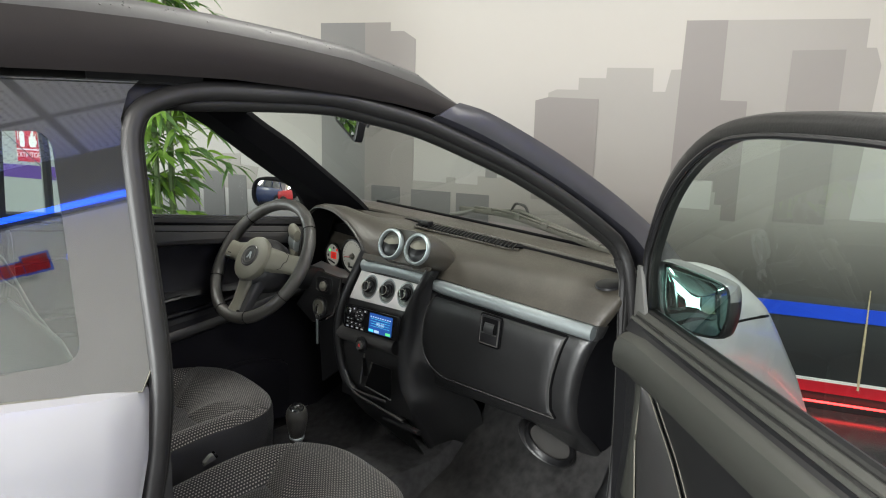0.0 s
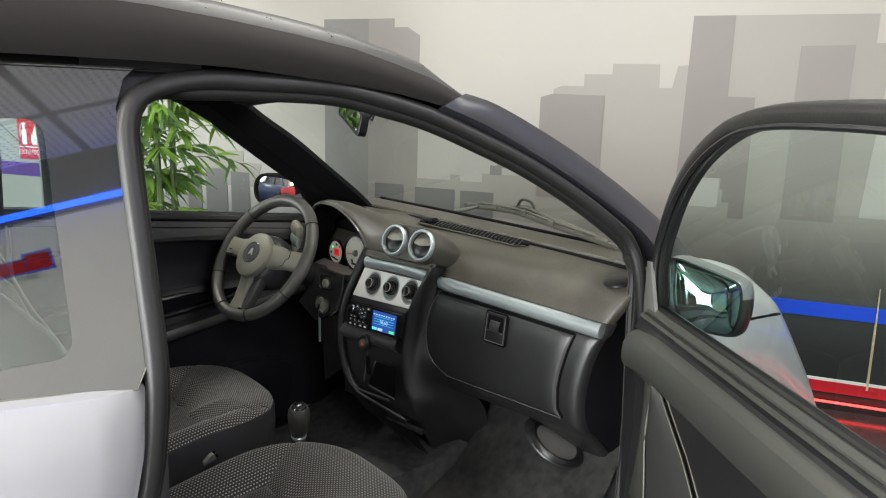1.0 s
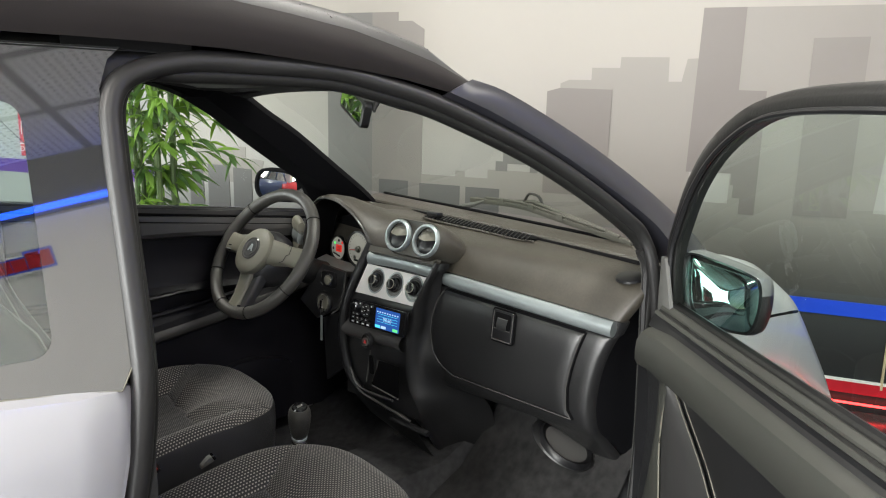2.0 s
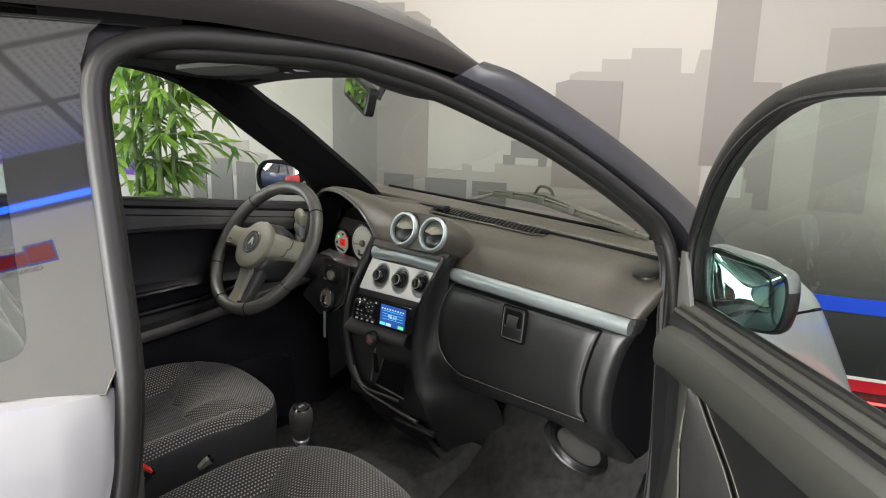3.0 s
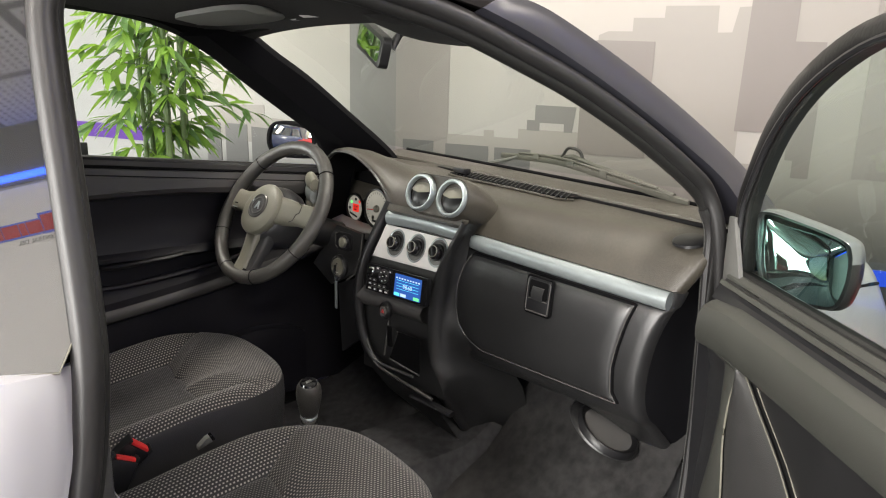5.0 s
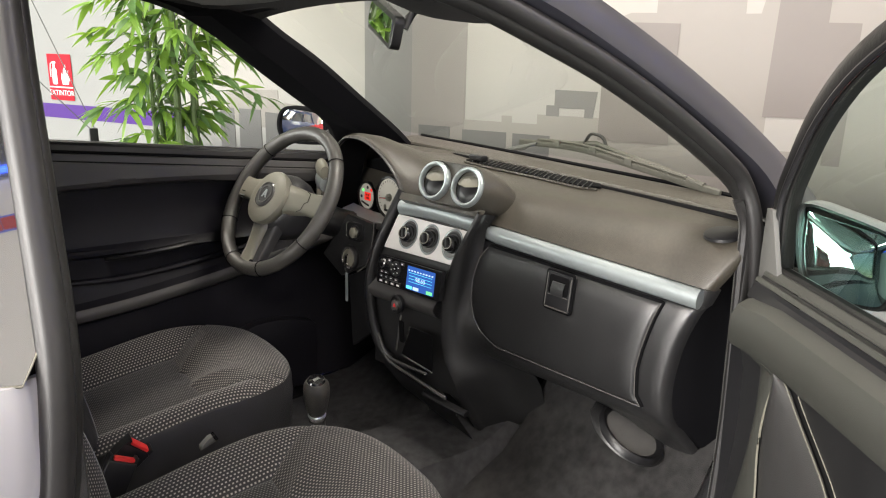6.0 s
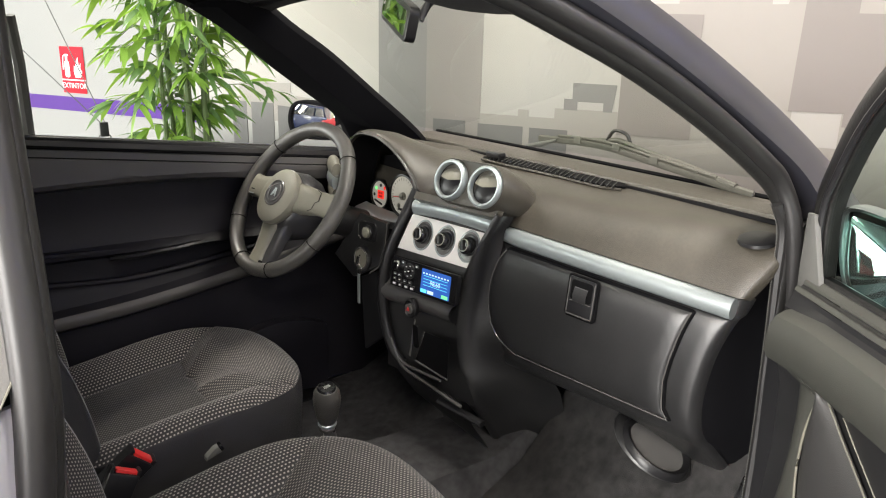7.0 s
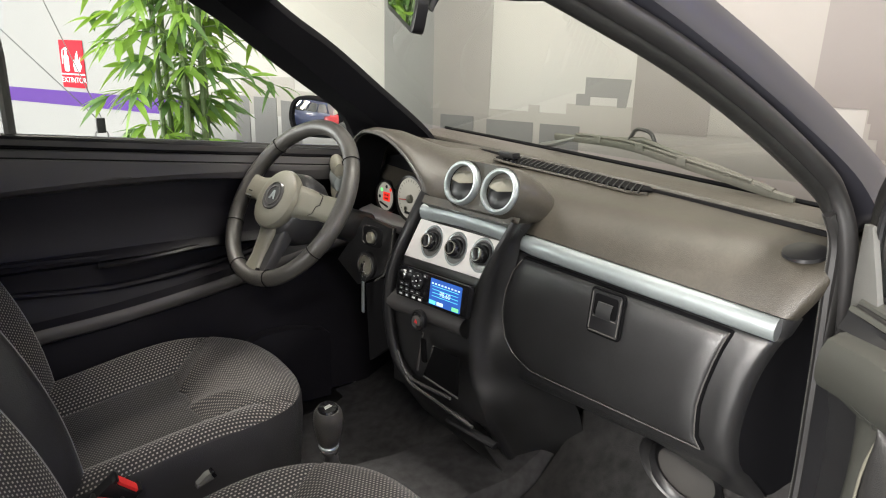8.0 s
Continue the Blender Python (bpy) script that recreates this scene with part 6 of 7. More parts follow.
part("column_shroud", tube([V(0.80, 0.375, 0.880), V(0.90, 0.380, 0.845), V(1.02, 0.385, 0.80)], [0.034, 0.038, 0.040], 16), "black_grain", dash)
for k, (dz, r, mt) in enumerate(((0.030, 0.024, "spoke"), (0.0, 0.027, "silver"), (-0.032, 0.024, "spoke"))):
    part("left_air_vent", tube([V(0.915, 0.445, 0.925 + dz), V(0.935, 0.50, 0.925 + dz), V(0.96, 0.56, 0.922 + dz)], [r * 0.75, r, r], 14, flat=0.7), mt, dash, "ribbed side air vent")
part("indicator_stalk", tube([V(0.87, 0.36, 0.885), V(0.835, 0.29, 0.905), V(0.825, 0.245, 0.91)], [0.007, 0.008, 0.012], 10), "black_smooth", dash)
part("indicator_stalk", tube([V(0.87, 0.42, 0.885), V(0.845, 0.48, 0.905), V(0.835, 0.54, 0.915)], [0.007, 0.008, 0.012], 10), "black_smooth", dash)

# lower speaker in the footwell
sp = axes((1.130, -0.422, 0.565), (0.96, 0.28, 0.0), (-0.246, 0.845, 0.476)) @ Matrix.Scale(0.94, 4)
spk = part("footwell_speaker", lathe([(0.071, -0.008), (0.069, 0.003), (0.065, 0.007), (0.060, 0.006), (0.0545, 0.001)], sp, 40, squash=1.06), "black_smooth", car, "round speaker in a black housing")
part("speaker_hood", lathe([(0.083, -0.012), (0.082, -0.007), (0.077, -0.001), (0.068, 0.002), (0.060, 0.001)], sp @ Matrix.Translation((0.014, 0.008, -0.003)), 40, squash=1.05), "black_grain", spk)
part("speaker_cloth", lathe([(0.0550, 0.0012), (0.03, 0.002), (0.0, 0.0025)], sp, 30, squash=1.06), "speaker_cloth", spk)
# Added near-black sheet: the shade under the dash is put in its colour.
part("footwell_shade_sheet", loft([[V(1.14, y, 0.66), V(1.16, y, 0.60), V(1.25, y, 0.50)] for y in (-0.15, -0.3, -0.45, -0.53)]), "black_deep", car)
part("foot_carpet", loft([[V(1.22 + 0.0 * j, y, 0.60 - 0.0 * j), V(1.16, y, 0.50), V(1.06, y, 0.40), V(0.92, y, 0.33), V(0.75, y, 0.315)] for j, y in enumerate((-0.13, -0.25, -0.38, -0.50, -0.56))]), "carpet_light", car, "worn grey carpet in the footwell")


# ---- steering wheel ----
def steering_wheel(at, tilt, turn, r):
    w = new("steering_wheel")
    w.parent = car
    c, s_ = math.cos(radians(turn)), math.sin(radians(turn))
    m = axes(at, (s_, -c, 0), (math.sin(radians(tilt)) * c, math.sin(radians(tilt)) * s_, math.cos(radians(tilt))))
    ring = []
    for i in range(48):
        a = math.tau * i / 48
        ring.append(m @ V(r * math.cos(a), r * math.sin(a), 0))
    seg = 12
    rows = []
    for i in range(64):
        a = math.tau * i / 64
        e = V(math.cos(a), math.sin(a), 0)
        fat = 0.0165 + 0.002 * max(0, math.cos(2 * a)) ** 3
        rows.append([m @ (e * (r + fat * math.cos(math.tau * k / seg)) + V(0, 0, 0.0175 * math.sin(math.tau * k / seg))) for k in range(seg)])
    rim = part("rim", loft(rows, wrap=True, ring=True), "leather", w, "stitched black leather rim")
    for a in (radians(-28), radians(208), radians(40), radians(140), radians(250), radians(290)):
        e = V(math.cos(a), math.sin(a), 0)
        part("rim_seam", tube([m @ (e * (r + 0.0182 * math.cos(t)) + V(0, 0, 0.019 * math.sin(t))) for t in [math.tau * i / 14 for i in range(14)]], 0.0011, 5, True), "black_deep", rim)
    # hub: a round cover that stands proud, a darker body behind it, and a badge
    hm = m @ pose(0, -0.010, 0.030)
    part("hub_cover", lathe([(0.055, -0.026), (0.062, -0.012), (0.0645, -0.002), (0.0620, 0.005), (0.054, 0.0095), (0.036, 0.0115), (0.0, 0.012)], hm, 44, squash=1.04), "spoke", w, "taupe airbag cover")
    part("hub_skirt", lathe([(0.058, -0.016), (0.067, -0.022), (0.074, -0.045), (0.072, -0.075), (0.055, -0.11)], hm, 44, squash=1.06), "vinyl", w)
    bm_ = hm @ pose(0.001, 0.003, 0.0118)
    badge = part("badge", lathe([(0.0315, -0.002), (0.0315, 0.002), (0.029, 0.0032), (0.0268, 0.001)], bm_, 36), "satin_black", w, "round dark badge with a bright emblem")
    part("badge_field", lathe([(0.027, 0.0012), (0.0, 0.0012)], bm_, 28), "black_smooth", badge)
    part("badge_ring", lathe([(0.0225, 0.0012), (0.0220, 0.0030), (0.0195, 0.0030), (0.0190, 0.0012)], bm_, 32), "satin_black", badge)
    part("badge_shape", prism([(-0.014, -0.013), (-0.004, 0.017), (0.004, 0.017), (0.015, -0.013), (0.008, -0.013), (0.001, 0.006), (-0.006, -0.013)], bm_ @ pose(0, 0, 0.0016) @ Matrix.Scale(0.66, 4), 0.002, 0.0004), "silver", badge)
    part("badge_shape", prism([(-0.010, -0.004), (0.004, -0.006), (0.004, -0.002), (-0.007, 0.0)], bm_ @ pose(0, 0, 0.0018) @ Matrix.Scale(0.66, 4), 0.002, 0.0004), "silver", badge)

    def arm(sections, mat, name="spoke", label=""):
        """A spoke skinned over sections: (x, y, z) of its middle, way across in the wheel's plane, half width, thickness."""
        rr = []
        for x, y, z, cx, cy_, hw_, th in sections:
            c_, k_ = V(x, y, z), V(cx, cy_, 0)
            rr.append([m @ (c_ + k_ * (hw_ * a) + V(0, 0, th * b)) for a, b in ((-1, -0.6), (-1, 0.2), (-0.86, 0.5), (-0.4, 0.6), (0.4, 0.6), (0.86, 0.5), (1, 0.2), (1, -0.6))])
        return part(name, loft(rr, wrap=True, cap=True), mat, w, label, 50)

    for sgn in (-1, 1):
        sp_ = arm([(sgn * 0.045, 0.0, 0.014, 0, 1, 0.036, 0.022), (sgn * 0.080, 0.004, 0.010, 0, 1, 0.031, 0.020), (sgn * 0.115, 0.006, 0.004, 0, 1, 0.026, 0.018), (sgn * 0.145, 0.007, 0.0, 0, 1, 0.027, 0.017), (sgn * 0.170, 0.008, -0.001, 0, 1, 0.030, 0.015)], "spoke")
        if sgn > 0:
            part("spoke_groove", tube([m @ V(x, y, z) for x, y, z in ((0.108, 0.031, 0.0150), (0.122, 0.027, 0.0148), (0.124, 0.008, 0.0140), (0.116, 0.002, 0.0152), (0.114, -0.014, 0.0152), (0.104, -0.020, 0.0158))], 0.0008, 6), "black_deep", sp_)
        else:
            for y0 in (-0.006, -0.020):
                part("spoke_slot", box((-0.138, y0, 0.0105), (0.018, 0.0026, 0.003), 0.0006, m), "black_deep", sp_)
            part("spoke_mark", box((-0.138, -0.0165, 0.0112), (0.020, 0.0020, 0.002), 0.0004, m), "silver", sp_)
    arm([(-0.004, -0.055, 0.010, 1, 0, 0.030, 0.020), (-0.006, -0.095, 0.004, 1, 0, 0.023, 0.018), (-0.008, -0.135, -0.001, 1, 0, 0.021, 0.016), (-0.010, -0.172, -0.002, 1, 0, 0.026, 0.015)], "spoke")
    arm([(0.020, -0.060, -0.004, 1, 0, 0.028, 0.022), (0.018, -0.10, -0.008, 1, 0, 0.022, 0.02), (0.016, -0.14, -0.010, 1, 0, 0.018, 0.018), (0.014, -0.168, -0.010, 1, 0, 0.020, 0.016)], "vinyl", "spoke_back")
    part("spoke_clip", lathe([(0.006, 0.0), (0.005, 0.004), (0.0, 0.005)], m @ pose(0.018, -0.160, 0.004), 14, squash=0.6), "black_deep", w)
    return w


steering_wheel((0.755, 0.362, 0.919), 34, 10, 0.178)

# ---- gear lever ----
lever = new("gear_lever")
lever.parent = car
gp = V(0.675, 0.015, 0.0)
part("lever_rod", tube([gp + V(0.01, 0, 0.40), gp + V(0.0, 0, 0.535)], 0.009, 10, up=(1, 0, 0)), "black_smooth", lever)
kt = Matrix.Translation(gp) @ Matrix.Translation((0, 0, 0.545)) @ pose(0, 0, 0, 13, -6, 0) @ Matrix.Diagonal((0.85, 0.85, 0.95, 1.0)) @ Matrix.Translation((0, 0, -0.535))
part("knob", lathe([(0.0, 0.533), (0.019, 0.534), (0.0245, 0.541), (0.0270, 0.556), (0.0305, 0.576), (0.0320, 0.594), (0.0300, 0.609), (0.0235, 0.620), (0.0, 0.623)], kt, 32), "leather", lever, "black moulded gear knob")
part("knob_collar", lathe([(0.016, 0.508), (0.0205, 0.513), (0.0205, 0.519), (0.0175, 0.522), (0.0205, 0.526), (0.0200, 0.531), (0.016, 0.536)], kt, 28), "satin_black", lever)
part("knob_cap", lathe([(0.0215, 0.6205), (0.0185, 0.6245), (0.0, 0.6255)], kt, 24), "gloss_black", lever)
part("collar_ring", lathe([(0.0200, 0.524), (0.0222, 0.526), (0.0222, 0.530), (0.0200, 0.532)], kt, 28), "silver", lever, "bright ring under the knob")
part("cap_mark", prism([(-0.009, -0.007), (0.009, -0.004), (0.006, 0.004), (-0.008, 0.002)], kt @ Matrix.Translation((0, 0, 0.6255)), 0.0006), "chrome", lever)
part("gaiter", lathe([(0.060, 0.41), (0.052, 0.425), (0.040, 0.45), (0.026, 0.475), (0.014, 0.50), (0.012, 0.52)], Matrix.Translation(gp + V(0.005, 0, 0)), 24), "vinyl", lever)
part("gaiter_ring", lathe([(0.056, 0.418), (0.062, 0.424), (0.068, 0.418), (0.070, 0.40)], Matrix.Translation(gp + V(0.005, 0, 0)), 28), "black_smooth", lever)


# ---- seats ----
def seat(cy, name_label, rise=0.0, set_back=0.0):
    s = new("seat")
    s.parent = car
    tagged(s, name_label)
    hw, x0, x1 = 0.244, 0.17, 0.732
    zt = 0.546 + rise

    def plan(u, v):
        """Place on the cushion: u from back to front, v across, both -1 to 1; the corners are round."""
        p = 2.8
        k = max(abs(u), abs(v), 1e-6) / max((abs(u) ** p + abs(v) ** p) ** (1 / p), 1e-6)
        uu = u * (k if u > 0 else 1.0)
        vv = v * (k if u > 0 else 1.0)
        return lerp(x0, x1, (uu + 1) / 2), cy + vv * hw * (1 - 0.04 * smooth(0.30, -1.0, u))

    def seam(u):
        """The seam beside the centre panel, which flares out along the front panel."""
        return min(0.88, 0.51 + max(0.0, u - 0.19) * 0.80)

    def ramp(a, b, x):
        return math.sin(0.5 * math.pi * min(1.0, max(0.0, (x - a) / (b - a))))

    def height(u, v):
        av = abs(v)
        edge_ = max(av, u if u > 0 else 0.0)
        lift = 1 - (1 - ramp(seam(u), 0.87 + 0.1 * (seam(u) - 0.51), av)) * (1 - ramp(0.19, 0.66, u))
        z = zt - 0.010 + 0.049 * lift + 0.010 * math.cos(1.3 * (u - 0.1)) - 0.036 * smooth(0.74, 1.0, edge_) ** 1.7
        stitch = math.exp(-((av - seam(u)) / 0.020) ** 2)
        if av < seam(u):
            stitch = max(stitch, math.exp(-((u - 0.19) / 0.014) ** 2))
        return z - 0.0028 * stitch - 0.040 * smooth(0.4, -0.9, u)

    def skin(us, vs):
        rows = []
        for u in us:
            r = []
            for v in vs:
                x, y = plan(u, v)
                r.append(V(x, y, height(u, v)))
            rows.append(r)
        return rows

    us = [-1 + 1.93 * i / 56 for i in range(57)]
    vs = [-1 + 2 * i / 48 for i in range(49)]
    cush = new("cushion")
    cush.parent = s
    across = [-1 + 2 * i / 40 for i in range(41)]

    def between(us, lo, hi):
        return [[V(*plan(u, lerp(lo(u), hi(u), (a + 1) / 2)), height(u, lerp(lo(u), hi(u), (a + 1) / 2))) for a in across] for u in us]

    part("centre_panel", loft(between([-1 + 1.19 * i / 60 for i in range(61)], lambda u: -seam(u), seam), planar=True), "cloth_fine", cush, "fine dotted dark cloth")
    part("front_panel", loft(between([0.19 + 0.74 * i / 44 for i in range(45)], lambda u: -seam(u), seam), planar=True), "cloth_mid", cush, "fine dotted dark cloth front panel")
    part("bolster", loft(between(us, lambda u: -0.93, lambda u: -seam(u)), planar=True), "cloth", cush, "dotted dark cloth side bolster")
    part("bolster", loft(between(us, seam, lambda u: 0.93), planar=True), "cloth", cush, "dotted dark cloth side bolster")
    # vinyl skirt below the cloth
    grid = skin(us, [0.93 * v for v in vs])
    border = [grid[i][0] for i in range(57)] + grid[-1][1:-1] + [grid[i][-1] for i in range(56, -1, -1)]
    c = V((x0 + x1) / 2, cy, 0)

    def shrink(p, k, z):
        q = c.lerp(V(p.x, p.y, 0), k)
        return V(q.x, q.y, z)

    part("skirt", loft([[p + V(0, 0, 0.001) for p in border], [shrink(p, 1.014, p.z - 0.012) for p in border], [shrink(p, 1.020, p.z - 0.05) for p in border], [shrink(p, 0.98, 0.36) for p in border], [shrink(p, 0.93, 0.33) for p in border]]), "vinyl", cush, "black vinyl skirt")
    # back rest
    rows = []
    for i in range(21):
        t = i / 20
        z = 0.50 + 0.60 * t
        xc = 0.240 - set_back - 0.21 * t ** 1.1 + 0.026 * math.sin(math.pi * min(1.0, 1.4 * t))
        w = lerp(0.228, 0.20, t) * (1 - 0.25 * smooth(0.85, 1.0, t))
        r = []
        for j in range(25):
            v = 0.83 * (j / 12 - 1)
            bol = 0.058 * smooth(0.45, 0.85, abs(v))
            r.append(V(xc + bol - 0.03 * smooth(0.9, 1.0, t), cy + v * w, z))
        rows.append(r)
    back = new("backrest")
    back.parent = s
    part("back_cloth", loft(rows), "cloth", back, "dotted dark cloth")
    for sd in (0, -1):
        sg = -1 if sd == 0 else 1
        part("back_side", loft([[r[sd], r[sd] + V(-0.001, sg * 0.008, 0), r[sd] + V(-0.008, sg * 0.020, 0), r[sd] + V(-0.028, sg * 0.031, 0), r[sd] + V(-0.06, sg * 0.036, 0), r[sd] + V(-0.11, sg * 0.036, 0), r[sd] + V(-0.15, 0, 0)] for r in rows]), "vinyl", back, "charcoal vinyl side with pale stitching")
        part("stitching", tube([r[sd] + V(0.0005, sg * 0.003, 0) for r in rows], 0.0009, 5), "stitch", back)
    part("back_shell", loft([[V(r[0].x - 0.12, cy - 0.2, r[0].z), V(r[0].x - 0.13, cy, r[0].z), V(r[0].x - 0.12, cy + 0.2, r[0].z)] for r in rows]), "vinyl", back)
    for sgn in (-1, 1):
        part("seat_rail", box((0.42, cy + sgn * 0.15, 0.32), (0.5, 0.03, 0.03), 0.004), "black_smooth", s)
    return s


seat(0.318, "driver's seat in black cloth with pale dots", 0.0, 0.012)
seat(-0.285, "passenger seat in black cloth with pale dots", 0.004, 0.034)
for at, x_dir, y_dir in (((0.331, 0.036, 0.569), (0.73, 0, -0.68), (0, 0.94, 0.34)), ((0.298, 0.004, 0.567), (0.89, 0, -0.45), (0, 1, -0.08))):
    bm_ = axes(at, x_dir, y_dir)
    bk = part("seat_belt_buckle", prism([(-0.026, -0.010), (-0.024, 0.010), (0.024, 0.010), (0.026, -0.010), (0.024, -0.012), (-0.024, -0.012)], bm_ @ Matrix.Translation((0, 0, -0.11)), 0.108, 0.004), "black_smooth", car, "black belt buckle with a red push button")
    part("red_button", box((0.003, 0.0, -0.001), (0.036, 0.015, 0.009), 0.003, bm_), "red", bk)
    for tip in (-0.0215, 0.0235):
        part("buckle_cheek", box((tip, 0, -0.001), (0.006, 0.020, 0.016), 0.0025, bm_), "black_smooth", bk)
    part("buckle_stalk", box((0, 0, -0.15), (0.030, 0.010, 0.10), 0.004, bm_), "black_deep", bk)
lever_m = axes((0.434, 0.020, 0.536), (0.8, 0, 0.42), (-0.42, 0, 0.8))
rl = part("recline_lever", prism([(0, 0), (0.030, -0.004), (0.036, 0.002), (0.034, 0.009), (0.024, 0.011), (0.004, 0.006)], lever_m, 0.014, 0.003), "sail_grey", car, "small grey recline lever")
part("lever_cap", box((0.034, 0.004, 0.007), (0.007, 0.012, 0.017), 0.003, lever_m), "gloss_black", rl)

# ---- driver's door, closed, seen from inside ----
door_l = new("driver_door")
door_l.parent = car
tagged(door_l, "closed driver's door with black moulded trim")


def sill_z(x):
    return 1.083 - 0.098 * x


DXS = [0.12 + 0.02 * i for i in range(58)]
LEDGE_Z = [(p.x, p.z) for p in crom([V(0.1, 0, 0.925), V(0.24, 0, 0.943), V(0.5, 0, 0.95), V(0.74, 0, 0.942), V(1.1, 0, 0.92), V(1.3, 0, 0.905)], 8)]
BAND_Z = [(p.x, p.z) for p in crom([V(0.1, 0, 0.64), V(0.24, 0, 0.655), V(0.45, 0, 0.675), V(0.70, 0, 0.716), V(1.1, 0, 0.80), V(1.3, 0, 0.84)], 8)]
DOOR_PROF = [(0.605, 0.0), (0.585, 0.004), (0.575, -0.006), (0.576, -0.020), (0.566, -0.026), (0.563, -0.040), (0.556, -0.044), (0.552, -0.075)]
rows = []
for x in DXS:
    z0 = sill_z(x)
    ledge = curve_at(LEDGE_Z, x)
    band_t = curve_at(BAND_Z, x)
    r = [V(x, y, z0 + dz) for y, dz in DOOR_PROF]
    r += [V(x, 0.548, ledge + 0.01), V(x, 0.552, ledge), V(x, 0.582, ledge - 0.012), V(x, 0.588, ledge - 0.06), V(x, 0.586, 0.82), V(x, 0.580, 0.803), V(x, 0.568, 0.795), V(x, 0.560, 0.785), V(x, 0.574, 0.775), V(x, 0.580, lerp(0.76, band_t, 0.4)), V(x, 0.572, band_t + 0.03), V(x, 0.562, band_t + 0.012), V(x, 0.545, band_t), V(x, 0.540, band_t - 0.015), V(x, 0.545, band_t - 0.03), V(x, 0.575, band_t - 0.045), V(x, 0.58, 0.5), V(x, 0.58, 0.33)]
    rows.append(r)
part("trim_panel", loft([r[10:] for r in rows]), "door_black", door_l, "black moulded door trim", 25)
part("upper_pad", loft([r[:11] for r in rows]), "band_grey", door_l, "charcoal padded top of the door", 25)
RIBS = [[(0.13, 0.800), (0.229, 0.796), (0.429, 0.789), (0.702, 0.782)], [(0.13, 0.738), (0.211, 0.732), (0.366, 0.720), (0.48, 0.721), (0.672, 0.744), (0.82, 0.775)], [(0.15, 0.643), (0.25, 0.649), (0.388, 0.666), (0.538, 0.684), (0.70, 0.715)]]
for rib, rr in zip(RIBS, (0.007, 0.008, 0.005)):
    part("moulded_rib", tube(crom([V(x, 0.574, z) for x, z in rib], 4), rr, 8, flat=1.4), "door_black", door_l)
hump = [(p.x, p.z) for p in crom([V(0.66, 0, 0.40), V(0.685, 0, 0.49), V(0.71, 0, 0.525), V(0.755, 0, 0.541), V(0.83, 0, 0.541), V(0.915, 0, 0.520)], 4)] + [(0.925, 0.51), (0.925, 0.33), (0.66, 0.33)]
part("door_pocket", prism(hump, axes((0, 0.575, 0), (1, 0, 0), (0, 0, 1)), 0.034, 0.006), "door_black", door_l, "charcoal door pocket with a rounded top")
part("window_seal", tube([V(x, 0.583, sill_z(x) - 0.004) for x in DXS[::4]], 0.0075, 8), "rubber", door_l, "black rubber window seal")
part("seal_groove", tube([V(x, 0.5725, sill_z(x) - 0.021) for x in DXS[::4]], 0.0045, 6), "black_deep", door_l)
part("pad_groove", tube([V(x, 0.5625, sill_z(x) - 0.042) for x in DXS[::4]], 0.003, 6), "black_deep", door_l)
part("rear_frame", tube([V(0.262, 0.56, 1.30), V(0.270, 0.58, 1.208), V(0.272, 0.60, 1.05)], 0.012, 8), "sail_grey", door_l)
part("pocket_band", loft([[V(x, 0.5445, b), V(x, 0.5385, b - 0.008), V(x, 0.5385, b - 0.022), V(x, 0.5445, b - 0.030)] for x in DXS for b in [curve_at(BAND_Z, x)]]), "band_grey", door_l, "dark grey trim band")
part("pull_handle", tube([V(0.40, 0.572, 0.772), V(0.45, 0.556, 0.776), V(0.55, 0.556, 0.783), V(0.62, 0.572, 0.786)], 0.007, 8, flat=1.3), "black_smooth", door_l)
# Plain black block for the handle recess, shade given by colour.
part("handle_recess", box((0.51, 0.578, 0.785), (0.26, 0.012, 0.02), 0.005), "black_deep", door_l)
part("outer_skin", loft([[V(x, 0.612, sill_z(x) + 0.002), V(x, 0.63, sill_z(x) - 0.05), V(x, 0.64, 0.7), V(x, 0.62, 0.25)] for x in DXS]), "white_paint", door_l)
FW = [(0.13, 1.380), (0.30, 1.380), (0.397, 1.373), (0.482, 1.365), (0.574, 1.343), (0.659, 1.304), (0.736, 1.250), (0.818, 1.192), (0.907, 1.132), (0.985, 1.078), (1.02, 1.03), (1.03, 0.98)]
fw = crom([V(x, 0.62 - 0.25 * max(0, z - 1.0), z) for x, z in FW], 4)
rows = []
for p in fw:
    k = smooth(0.55, 0.95, p.x)
    off = V(0.02 * k, -0.035, 0.015 + 0.015 * (1 - k))
    rows.append([p + V(0, 0.01, 0), p + V(0.004, -0.02, 0.006), p + off * 0.5, p + off, p + off + V(0.012 * k, -0.012, 0.01)])
part("window_surround", loft(rows), "black_deep", door_l, "black window surround")
gl = part("window_pane", loft([[V(p.x, p.y + 0.002, p.z), V(p.x, 0.615, sill_z(p.x))] for p in fw]), "glass_clear", door_l, "clear side window")
gl.visible_shadow = False


